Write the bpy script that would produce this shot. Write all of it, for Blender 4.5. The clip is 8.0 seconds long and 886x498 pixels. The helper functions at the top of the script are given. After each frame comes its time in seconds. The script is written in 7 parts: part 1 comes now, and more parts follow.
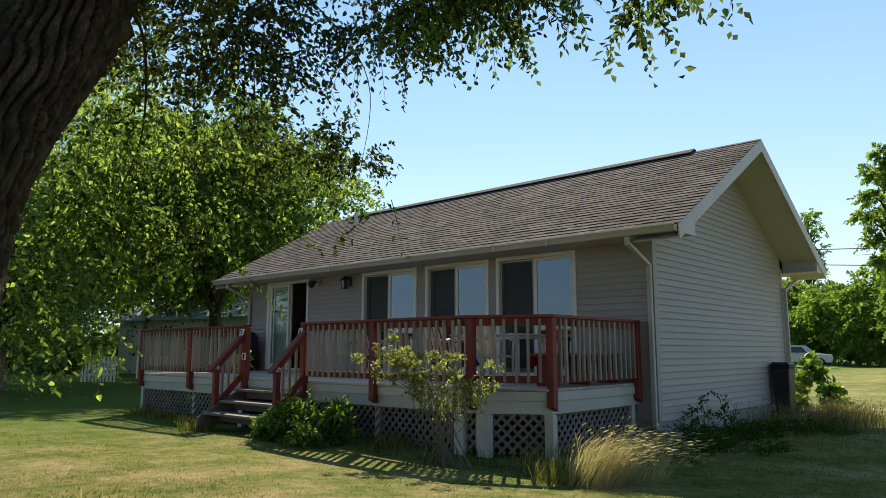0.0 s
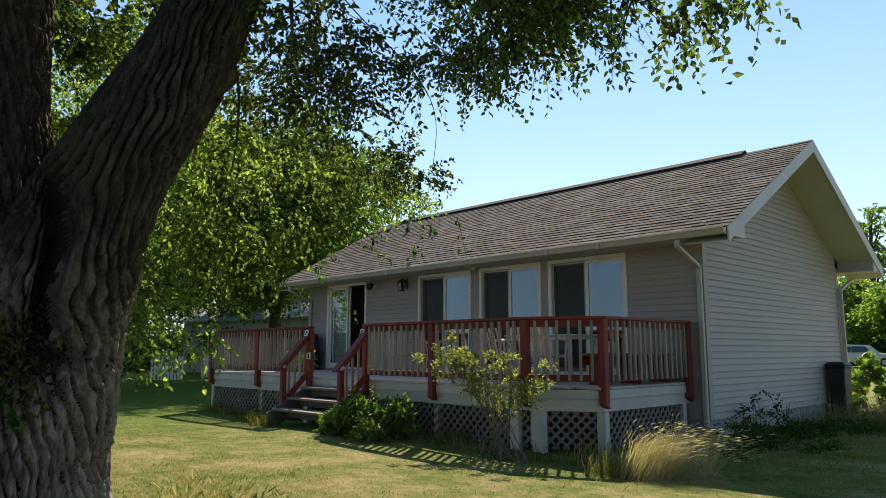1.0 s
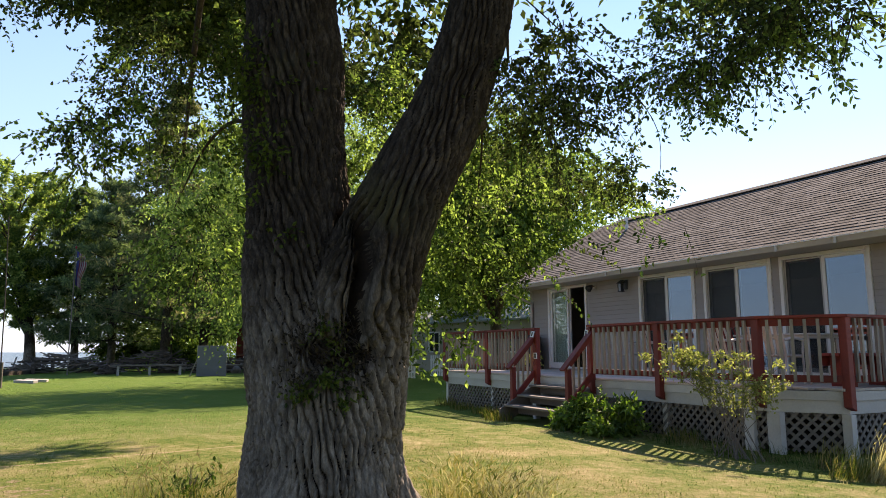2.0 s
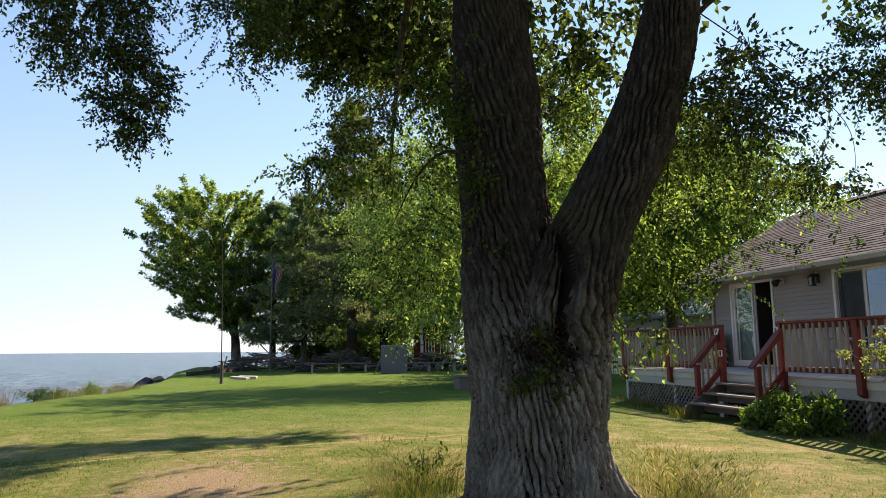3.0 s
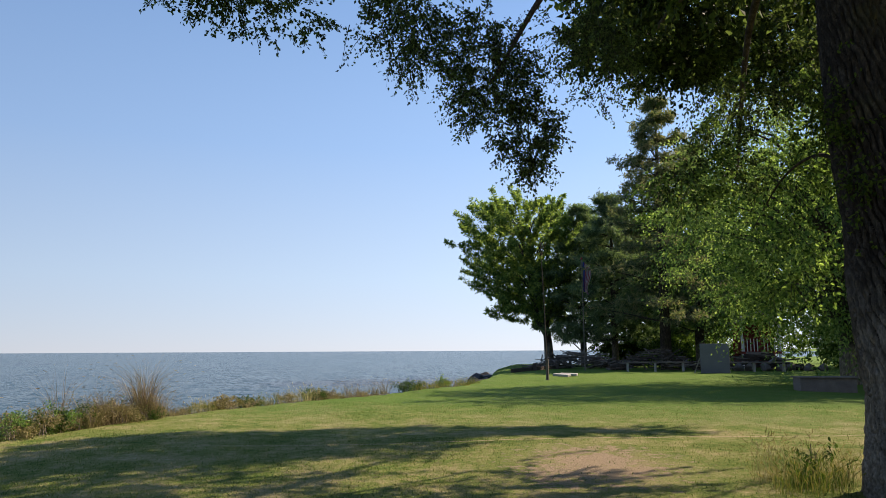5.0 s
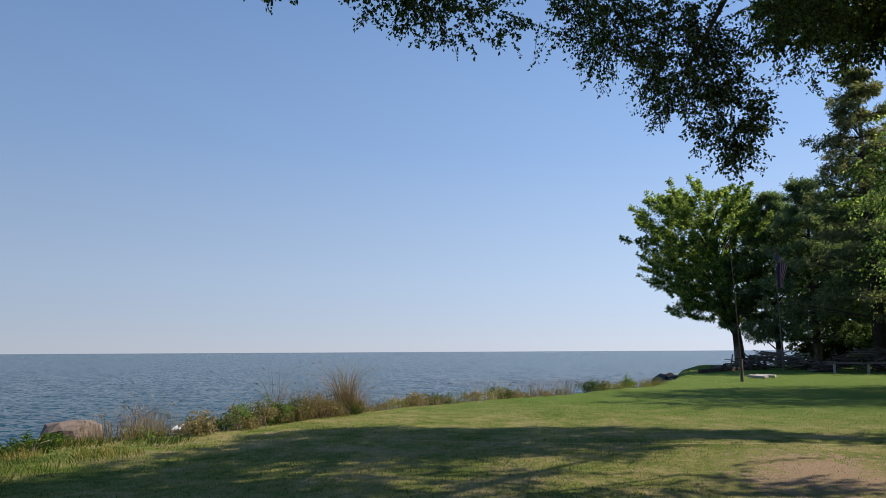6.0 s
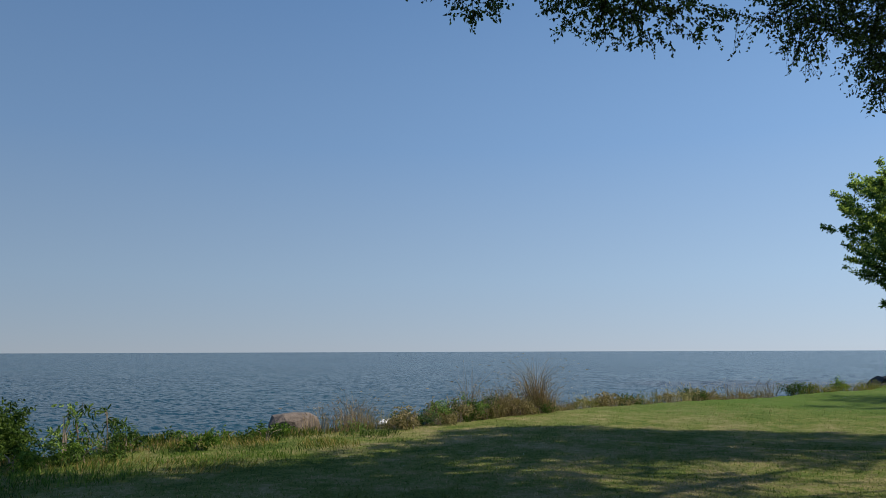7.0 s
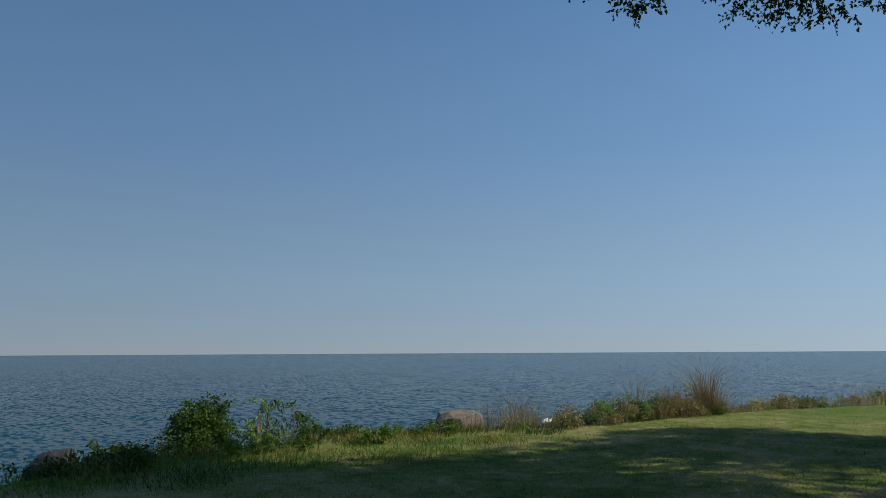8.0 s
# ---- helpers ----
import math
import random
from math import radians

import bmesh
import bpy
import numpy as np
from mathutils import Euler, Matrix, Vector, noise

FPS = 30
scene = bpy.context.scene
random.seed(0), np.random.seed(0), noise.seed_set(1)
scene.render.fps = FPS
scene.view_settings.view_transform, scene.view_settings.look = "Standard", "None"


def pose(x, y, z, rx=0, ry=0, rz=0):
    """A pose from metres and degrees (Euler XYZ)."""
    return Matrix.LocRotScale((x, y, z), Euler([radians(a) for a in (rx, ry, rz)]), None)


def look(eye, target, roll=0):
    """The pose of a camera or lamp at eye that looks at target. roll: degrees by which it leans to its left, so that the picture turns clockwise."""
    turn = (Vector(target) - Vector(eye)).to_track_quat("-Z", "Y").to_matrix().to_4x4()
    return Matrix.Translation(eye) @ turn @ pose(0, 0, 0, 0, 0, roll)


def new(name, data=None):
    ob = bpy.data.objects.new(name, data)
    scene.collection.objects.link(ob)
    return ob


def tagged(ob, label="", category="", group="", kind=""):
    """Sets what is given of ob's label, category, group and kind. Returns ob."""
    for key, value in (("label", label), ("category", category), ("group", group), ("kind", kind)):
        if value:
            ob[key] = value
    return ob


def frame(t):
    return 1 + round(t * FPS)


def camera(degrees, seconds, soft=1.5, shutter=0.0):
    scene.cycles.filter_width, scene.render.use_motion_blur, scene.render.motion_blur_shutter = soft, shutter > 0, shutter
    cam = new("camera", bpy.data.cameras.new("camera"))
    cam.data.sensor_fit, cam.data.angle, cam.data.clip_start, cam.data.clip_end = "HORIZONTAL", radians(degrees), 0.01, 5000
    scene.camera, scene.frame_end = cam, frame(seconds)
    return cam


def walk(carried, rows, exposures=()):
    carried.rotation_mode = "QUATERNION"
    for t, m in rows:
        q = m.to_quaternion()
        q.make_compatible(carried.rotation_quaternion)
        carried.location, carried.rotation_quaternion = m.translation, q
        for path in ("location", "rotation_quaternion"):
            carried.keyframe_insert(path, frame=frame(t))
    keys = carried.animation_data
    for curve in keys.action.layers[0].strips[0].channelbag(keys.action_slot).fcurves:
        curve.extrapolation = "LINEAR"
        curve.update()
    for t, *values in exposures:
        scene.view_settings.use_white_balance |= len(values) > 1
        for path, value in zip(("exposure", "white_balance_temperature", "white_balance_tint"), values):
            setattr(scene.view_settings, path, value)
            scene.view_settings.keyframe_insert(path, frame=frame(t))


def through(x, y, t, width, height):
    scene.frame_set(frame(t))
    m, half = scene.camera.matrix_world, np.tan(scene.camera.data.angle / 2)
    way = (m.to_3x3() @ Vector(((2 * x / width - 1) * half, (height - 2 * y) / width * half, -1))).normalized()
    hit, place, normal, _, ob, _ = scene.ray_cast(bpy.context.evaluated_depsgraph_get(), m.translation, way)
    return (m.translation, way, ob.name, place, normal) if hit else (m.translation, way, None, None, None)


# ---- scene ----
# camera
cam = camera(64.5, 8.0, 0.9)
PATH = [
    (0, (0.132, -0.146, 1.19), (-1.196, 1.321, 1.478), 0.0),
    (0.5, (0.267, -0.337, 1.196), (-1.087, 1.107, 1.482), 0.1),
    (1, (0.423, -0.566, 1.195), (-1.007, 0.803, 1.482), -0.0),
    (1.5, (0.616, -0.83, 1.191), (-0.999, 0.315, 1.48), -0.1),
    (2, (0.862, -1.123, 1.194), (-0.908, -0.238, 1.482), -0.1),
    (2.2, (0.948, -1.234, 1.2), (-0.869, -0.448, 1.486), -0.1),
    (3.3, (1.592, -1.818, 1.203), (-0.355, -1.462, 1.49), -0.3),
    (3.5, (1.731, -1.935, 1.193), (-0.226, -1.638, 1.481), -0.1),
    (4, (1.951, -2.132, 1.201), (-0.026, -2.028, 1.489), -0.3),
    (4.5, (2.126, -2.298, 1.202), (0.152, -2.44, 1.49), -0.3),
    (4.7, (2.202, -2.353, 1.206), (0.236, -2.587, 1.493), -0.3),
    (5.8, (2.314, -2.632, 1.191), (0.476, -3.365, 1.48), -0.3),
    (6, (2.343, -2.672, 1.187), (0.545, -3.498, 1.476), -0.3),
    (6.5, (2.492, -2.744, 1.189), (0.809, -3.785, 1.478), -0.3),
    (7, (2.628, -2.774, 1.193), (1.087, -4.016, 1.482), -0.2),
    (7.5, (2.741, -2.797, 1.187), (1.362, -4.216, 1.478), -0.3),
    (8, (2.824, -2.796, 1.167), (1.581, -4.336, 1.46), -0.3),
]
walk(cam, [(t, look(eye, target, roll)) for t, eye, target, roll in PATH], exposures=((0.0, 0.92, 7900, 12), (1.5, 1.16, 7900, 16), (2.0, 1.38, 8100, 25), (3.5, 1.10, 8000, 22), (4.5, 0.95, 7700, 22), (6.0, 0.52, 7100, 22), (7.0, 0.25, 6780, 15), (8.0, 0.02, 6580, 10)))

# daylight: clear sky, sun behind the house
SUN_UP, SUN_SIDE = 40.0, 36.5          # height of the sun, and its turn from +y towards -x
world = bpy.data.worlds.new("sky")
scene.world = world
world.use_nodes = True
wn = world.node_tree.nodes
sky = wn.new("ShaderNodeTexSky")
sky.sky_type = "NISHITA"
sky.sun_disc = False
sky.sun_elevation = radians(SUN_UP)
sky.sun_rotation = radians(-SUN_SIDE)
sky.air_density, sky.dust_density, sky.ozone_density = 0.85, 0.03, 4.0
wn["Background"].inputs[1].default_value = 0.11
# summer haze: pale towards the horizon, deep blue overhead, brighter round the sun
wl = world.node_tree.links
to_sun = Vector((-math.sin(radians(SUN_SIDE)) * math.cos(radians(SUN_UP)), math.cos(radians(SUN_SIDE)) * math.cos(radians(SUN_UP)), math.sin(radians(SUN_UP))))
ray = wn.new("ShaderNodeTexCoord").outputs["Generated"]
up = wn.new("ShaderNodeSeparateXYZ")
wl.new(ray, up.inputs[0])
air = wn.new("ShaderNodeValToRGB")
for k, (p, c) in enumerate(((0.0, (0.335, 0.440, 0.560)), (0.10, (0.280, 0.425, 0.585)), (0.28, (0.165, 0.315, 0.54)), (0.50, (0.094, 0.212, 0.42)), (1.0, (0.062, 0.15, 0.34)))):
    e = air.color_ramp.elements[k] if k < 2 else air.color_ramp.elements.new(p)
    e.position, e.color = p, (*c, 1)
wl.new(up.outputs[2], air.inputs[0])
full = wn.new("ShaderNodeVectorMath")
full.operation = "SCALE"
full.inputs["Scale"].default_value = 7.6
wl.new(air.outputs[0], full.inputs[0])
haze = wn.new("ShaderNodeMix")
haze.data_type = "RGBA"
haze.inputs[0].default_value = 0.90
wl.new(full.outputs[0], haze.inputs[7])
wl.new(sky.outputs[0], haze.inputs[6])
side = wn.new("ShaderNodeVectorMath")
side.operation = "DOT_PRODUCT"
side.inputs[1].default_value = to_sun
wl.new(ray, side.inputs[0])
glow = wn.new("ShaderNodeMath")
glow.operation = "MULTIPLY"
glow.inputs[1].default_value = 0.78
wl.new(side.outputs["Value"], glow.inputs[0])
power = wn.new("ShaderNodeMath")
power.operation = "POWER"
power.inputs[0].default_value = 2.0
wl.new(glow.outputs[0], power.inputs[1])
lit = wn.new("ShaderNodeVectorMath")
lit.operation = "SCALE"
wl.new(haze.outputs[2], lit.inputs[0])
wl.new(power.outputs[0], lit.inputs["Scale"])
wl.new(lit.outputs[0], wn["Background"].inputs[0])
sun_data = bpy.data.lights.new("sun", "SUN")
sun_data.energy, sun_data.angle, sun_data.color = 5.0, radians(0.55), (1.0, 0.93, 0.80)
sun = new("sun", sun_data)
sun.matrix_world = look(to_sun * 60, (0, 0, 0))

# ---- materials ----


def nodes_of(name):
    m = bpy.data.materials.new(name)
    m.use_nodes = True
    return m, m.node_tree.nodes, m.node_tree.links, m.node_tree.nodes["Principled BSDF"]


def noise_node(nt, links, scale, detail=4.0, rough=0.6, stretch=None, coord="pos"):
    n = nt.new("ShaderNodeTexNoise")
    n.inputs["Scale"].default_value, n.inputs["Detail"].default_value, n.inputs["Roughness"].default_value = scale, detail, rough
    if coord == "pos":
        src = nt.new("ShaderNodeNewGeometry").outputs["Position"]
    else:
        src = nt.new("ShaderNodeTexCoord").outputs["Object"]
    if stretch:
        mp = nt.new("ShaderNodeMapping")
        mp.inputs["Scale"].default_value = stretch
        links.new(src, mp.inputs["Vector"])
        src = mp.outputs[0]
    links.new(src, n.inputs["Vector"])
    return n


def ramp(nt, links, fac, stops):
    r = nt.new("ShaderNodeValToRGB")
    e = r.color_ramp.elements
    while len(e) < len(stops):
        e.new(0.5)
    for k, (p, c) in enumerate(stops):
        e[k].position, e[k].color = p, (*c, 1)
    links.new(fac, r.inputs[0])
    return r.outputs[0]


def mixc(nt, links, fac, a, b, mode="MIX"):
    m = nt.new("ShaderNodeMix")
    m.data_type, m.blend_type = "RGBA", mode
    for slot, v in ((0, fac), (6, a), (7, b)):
        if isinstance(v, (int, float)):
            m.inputs[slot].default_value = v
        elif isinstance(v, tuple):
            m.inputs[slot].default_value = (*v, 1)
        else:
            links.new(v, m.inputs[slot])
    return m.outputs[2]


def bump(nt, links, height, strength, dist, bsdf):
    b = nt.new("ShaderNodeBump")
    b.inputs["Strength"].default_value, b.inputs["Distance"].default_value = strength, dist
    links.new(height, b.inputs["Height"])
    links.new(b.outputs[0], bsdf.inputs["Normal"])


def surface(name, light, dark, rough=0.7, big=1.5, fine=30.0, relief=0.3, dist=0.004, metal=0.0, stretch=None, vary=0.0, island=False, spec=0.4):
    """A surface of two tones at two scales, with fine relief; vary: difference from piece to piece."""
    m, nt, links, b = nodes_of(name)
    n1 = noise_node(nt, links, big, 5, 0.6, stretch)
    n2 = noise_node(nt, links, fine, 6, 0.7, stretch)
    c = mixc(nt, links, 0.45, n1.outputs[0], n2.outputs[0])
    col = ramp(nt, links, c, ((0.32, dark), (0.66, light)))
    if vary:
        rnd = nt.new("ShaderNodeNewGeometry").outputs["Random Per Island"] if island else nt.new("ShaderNodeObjectInfo").outputs["Random"]
        v = ramp(nt, links, rnd, ((0.0, (1 - vary,) * 3), (1.0, (1 + vary * 0.3,) * 3)))
        col = mixc(nt, links, 1.0, col, v, "MULTIPLY")
    links.new(col, b.inputs["Base Color"])
    b.inputs["Roughness"].default_value, b.inputs["Metallic"].default_value = rough, metal
    b.inputs["Specular IOR Level"].default_value = spec
    bump(nt, links, n2.outputs[0], relief, dist, b)
    return m


def leaf_material(name, tones, through=0.45, gloss=0.12):
    """Thin leaves that let light through; the tone differs from leaf to leaf and from spray to spray."""
    m, nt, links, b = nodes_of(name)
    rnd = nt.new("ShaderNodeNewGeometry").outputs["Random Per Island"]
    n = noise_node(nt, links, 0.9, 3, 0.6)
    fac = mixc(nt, links, 0.45, rnd, n.outputs[0])
    col = ramp(nt, links, fac, tuple((0.25 + 0.5 * k / (len(tones) - 1), c) for k, c in enumerate(tones)))
    links.new(col, b.inputs["Base Color"])
    b.inputs["Roughness"].default_value, b.inputs["Specular IOR Level"].default_value = 0.6, gloss
    tr = nt.new("ShaderNodeBsdfTranslucent")
    warm = mixc(nt, links, 1.0, col, (1.22, 1.44, 0.84), "MULTIPLY")
    links.new(warm, tr.inputs[0])
    mx = nt.new("ShaderNodeMixShader")
    mx.inputs[0].default_value = through
    links.new(b.outputs[0], mx.inputs[1])
    links.new(tr.outputs[0], mx.inputs[2])
    links.new(mx.outputs[0], nt["Material Output"].inputs[0])
    return m


def lawn_material():
    m, nt, links, b = nodes_of("lawn")
    big = noise_node(nt, links, 0.22, 4, 0.6)
    mid = noise_node(nt, links, 1.3, 5, 0.65)
    fine = noise_node(nt, links, 45, 5, 0.75)
    f1 = mixc(nt, links, 0.62, big.outputs[0], mid.outputs[0])
    tuft = noise_node(nt, links, 7.0, 4, 0.7)
    f1 = mixc(nt, links, 0.30, f1, tuft.outputs[0])
    f2 = mixc(nt, links, 0.27, f1, fine.outputs[0])
    col = ramp(nt, links, f2, ((0.42, (0.060, 0.112, 0.018)), (0.475, (0.145, 0.190, 0.038)), (0.535, (0.275, 0.250, 0.105)), (0.60, (0.44, 0.365, 0.205))))
    # greener, better watered grass on the point
    far_x = nt.new("ShaderNodeSeparateXYZ")
    links.new(nt.new("ShaderNodeNewGeometry").outputs["Position"], far_x.inputs[0])
    gx = nt.new("ShaderNodeMath")
    gx.operation = "MULTIPLY_ADD"
    gx.inputs[1].default_value, gx.inputs[2].default_value = -0.09, -0.68
    links.new(far_x.outputs[0], gx.inputs[0])
    gm = nt.new("ShaderNodeMath")
    gm.operation = "MULTIPLY_ADD"
    gm.inputs[1].default_value = 0.9
    links.new(big.outputs[0], gm.inputs[0])
    links.new(gx.outputs[0], gm.inputs[2])
    green = ramp(nt, links, gm.outputs[0], ((0.55, (0, 0, 0)), (1.05, (0.85, 0.85, 0.85))))
    lush = ramp(nt, links, fine.outputs[0], ((0.3, (0.045, 0.110, 0.014)), (0.7, (0.125, 0.215, 0.034))))
    col = mixc(nt, links, green, col, lush)
    # worn bare earth on the lawn
    geo = nt.new("ShaderNodeNewGeometry").outputs["Position"]
    off = nt.new("ShaderNodeVectorMath")
    off.operation = "MULTIPLY_ADD"
    off.inputs[1].default_value, off.inputs[2].default_value = (0.36, 0.55, 0.0), (5.65 * 0.36, 2.3 * 0.55, 0.0)
    links.new(geo, off.inputs[0])
    ln = nt.new("ShaderNodeVectorMath")
    ln.operation = "LENGTH"
    links.new(off.outputs[0], ln.inputs[0])
    sub = nt.new("ShaderNodeMath")
    sub.operation = "MULTIPLY_ADD"
    sub.inputs[1].default_value = 1.1
    links.new(mid.outputs[0], sub.inputs[0])
    patchy = nt.new("ShaderNodeMath")
    patchy.operation = "MULTIPLY_ADD"
    patchy.inputs[1].default_value = 1.7
    links.new(tuft.outputs[0], patchy.inputs[0])
    shift = nt.new("ShaderNodeMath")
    shift.operation = "ADD"
    shift.inputs[1].default_value = -0.88
    links.new(ln.outputs["Value"], shift.inputs[0])
    links.new(shift.outputs[0], patchy.inputs[2])
    links.new(patchy.outputs[0], sub.inputs[2])
    bare = ramp(nt, links, sub.outputs[0], ((0.78, (1, 1, 1)), (1.0, (0, 0, 0))))
    earth = ramp(nt, links, fine.outputs[0], ((0.3, (0.21, 0.150, 0.092)), (0.7, (0.46, 0.36, 0.235))))
    col = mixc(nt, links, bare, col, earth)
    # a narrow trodden line across the lawn
    dot = nt.new("ShaderNodeVectorMath")
    dot.operation = "DOT_PRODUCT"
    dot.inputs[1].default_value = (0.952, 0.305, 0)
    links.new(geo, dot.inputs[0])
    wob = nt.new("ShaderNodeMath")
    wob.operation = "MULTIPLY_ADD"
    wob.inputs[1].default_value = 0.35
    links.new(mid.outputs[0], wob.inputs[0])
    links.new(dot.outputs["Value"], wob.inputs[2])
    away = nt.new("ShaderNodeMath")
    away.operation = "ADD"
    away.inputs[1].default_value = 8.08 - 0.175
    links.new(wob.outputs[0], away.inputs[0])
    far = nt.new("ShaderNodeMath")
    far.operation = "ABSOLUTE"
    links.new(away.outputs[0], far.inputs[0])
    line = ramp(nt, links, far.outputs[0], ((0.015, (0.9, 0.9, 0.9)), (0.05, (0, 0, 0))))
    reach = nt.new("ShaderNodeSeparateXYZ")
    links.new(geo, reach.inputs[0])
    low = nt.new("ShaderNodeMath")
    low.operation = "ABSOLUTE"
    sh = nt.new("ShaderNodeMath")
    sh.operation = "MULTIPLY_ADD"
    sh.inputs[1].default_value, sh.inputs[2].default_value = 0.1, 0.2
    links.new(reach.outputs[1], sh.inputs[0])
    links.new(sh.outputs[0], low.inputs[0])
    ends = ramp(nt, links, low.outputs[0], ((0.45, (1, 1, 1)), (0.6, (0, 0, 0))))
    col = mixc(nt, links, mixc(nt, links, 1.0, line, ends, "MULTIPLY"), col, (0.40, 0.31, 0.19))
    links.new(col, b.inputs["Base Color"])
    b.inputs["Roughness"].default_value, b.inputs["Specular IOR Level"].default_value = 0.95, 0.1
    bump(nt, links, fine.outputs[0], 1.0, 0.05, b)
    return m


def lawn_blade_material():
    """Blades that follow the lawn's own dry and green patches."""
    m, nt, links, b = nodes_of("lawn_blade")
    big = noise_node(nt, links, 0.22, 4, 0.6)
    mid = noise_node(nt, links, 1.3, 5, 0.65)
    f1 = mixc(nt, links, 0.62, big.outputs[0], mid.outputs[0])
    rnd = nt.new("ShaderNodeNewGeometry").outputs["Random Per Island"]
    f2 = mixc(nt, links, 0.20, f1, rnd)
    col = ramp(nt, links, f2, ((0.41, (0.060, 0.112, 0.018)), (0.475, (0.145, 0.190, 0.038)), (0.54, (0.275, 0.250, 0.105)), (0.62, (0.44, 0.365, 0.205))))
    links.new(col, b.inputs["Base Color"])
    b.inputs["Roughness"].default_value, b.inputs["Specular IOR Level"].default_value = 0.7, 0.2
    tr, mx = nt.new("ShaderNodeBsdfTranslucent"), nt.new("ShaderNodeMixShader")
    mx.inputs[0].default_value = 0.5
    links.new(col, tr.inputs[0])
    links.new(b.outputs[0], mx.inputs[1])
    links.new(tr.outputs[0], mx.inputs[2])
    links.new(mx.outputs[0], nt["Material Output"].inputs[0])
    return m


def water_material():
    m, nt, links, b = nodes_of("lake_water")
    col = ramp(nt, links, noise_node(nt, links, 0.03, 3, 0.5).outputs[0], ((0.35, (0.004, 0.030, 0.050)), (0.65, (0.008, 0.042, 0.062))))
    links.new(col, b.inputs["Base Color"])
    b.inputs["Roughness"].default_value, b.inputs["IOR"].default_value = 0.15, 1.33
    b.inputs["Specular IOR Level"].default_value = 0.020
    # ripples: slopes straight from the noise, long across the wind
    geo = nt.new("ShaderNodeNewGeometry").outputs["Position"]
    total = None
    for scale, detail, slope in ((6.4, 4, 1.5), (1.2, 3, 0.42)):
        mp = nt.new("ShaderNodeMapping")
        mp.vector_type = "POINT"
        mp.inputs["Rotation"].default_value, mp.inputs["Scale"].default_value = (0, 0, radians(50)), (1.0, 0.40, 1)
        links.new(geo, mp.inputs["Vector"])
        n = nt.new("ShaderNodeTexNoise")
        n.inputs["Scale"].default_value, n.inputs["Detail"].default_value, n.inputs["Roughness"].default_value = scale, detail, 0.62
        links.new(mp.outputs[0], n.inputs["Vector"])
        sub = nt.new("ShaderNodeVectorMath")
        sub.operation = "SUBTRACT"
        sub.inputs[1].default_value = (0.5, 0.5, 0.5)
        links.new(n.outputs["Color"], sub.inputs[0])
        mul = nt.new("ShaderNodeVectorMath")
        mul.operation = "MULTIPLY_ADD"
        mul.inputs[1].default_value = (slope, slope, 0)
        links.new(sub.outputs[0], mul.inputs[0])
        if total is None:
            mul.inputs[2].default_value = (0, 0, 1)
        else:
            links.new(total, mul.inputs[2])
        total = mul.outputs[0]
    nrm = nt.new("ShaderNodeVectorMath")
    nrm.operation = "NORMALIZE"
    links.new(total, nrm.inputs[0])
    links.new(nrm.outputs[0], b.inputs["Normal"])
    return m


def bark_material():
    """Elm bark: grey plates low on the trunk, dark brown higher up, where the crown's shade is put into the colour."""
    m, nt, links, b = nodes_of("elm_bark")
    n1 = noise_node(nt, links, 16, 6, 0.7, (1, 1, 0.4))
    n2 = noise_node(nt, links, 70, 5, 0.7, (1, 1, 0.45))
    n3 = noise_node(nt, links, 1.2, 4, 0.6)
    f = mixc(nt, links, 0.35, n1.outputs[0], n2.outputs[0])
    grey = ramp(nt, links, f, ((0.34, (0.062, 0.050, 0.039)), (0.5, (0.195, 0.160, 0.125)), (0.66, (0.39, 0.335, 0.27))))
    # darker tone for the upper stems, painted to match their shade under the crown
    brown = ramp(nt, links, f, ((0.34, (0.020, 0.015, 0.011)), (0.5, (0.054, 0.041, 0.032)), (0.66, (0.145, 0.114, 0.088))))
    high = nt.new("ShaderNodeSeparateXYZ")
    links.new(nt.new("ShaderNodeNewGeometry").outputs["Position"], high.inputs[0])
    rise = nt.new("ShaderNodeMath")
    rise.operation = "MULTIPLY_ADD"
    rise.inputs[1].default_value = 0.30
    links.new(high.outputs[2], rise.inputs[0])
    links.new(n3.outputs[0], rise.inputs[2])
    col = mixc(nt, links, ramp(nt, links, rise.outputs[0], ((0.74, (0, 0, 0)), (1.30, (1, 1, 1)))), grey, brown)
    moss = ramp(nt, links, n3.outputs[0], ((0.55, (0, 0, 0)), (0.72, (0.6, 0.6, 0.6))))
    col = mixc(nt, links, moss, col, (0.085, 0.08, 0.035))
    links.new(col, b.inputs["Base Color"])
    b.inputs["Roughness"].default_value, b.inputs["Specular IOR Level"].default_value = 0.95, 0.15
    bump(nt, links, f, 1.0, 0.012, b)
    return m


# brown inner bark, darkened further to hold the shade of furrows and hollow
M_FURROWSHADE = surface("furrow_shade_bark", (0.050, 0.036, 0.028), (0.020, 0.014, 0.011), 0.95, 6.0, 45, 0.6, 0.01, spec=0.1)


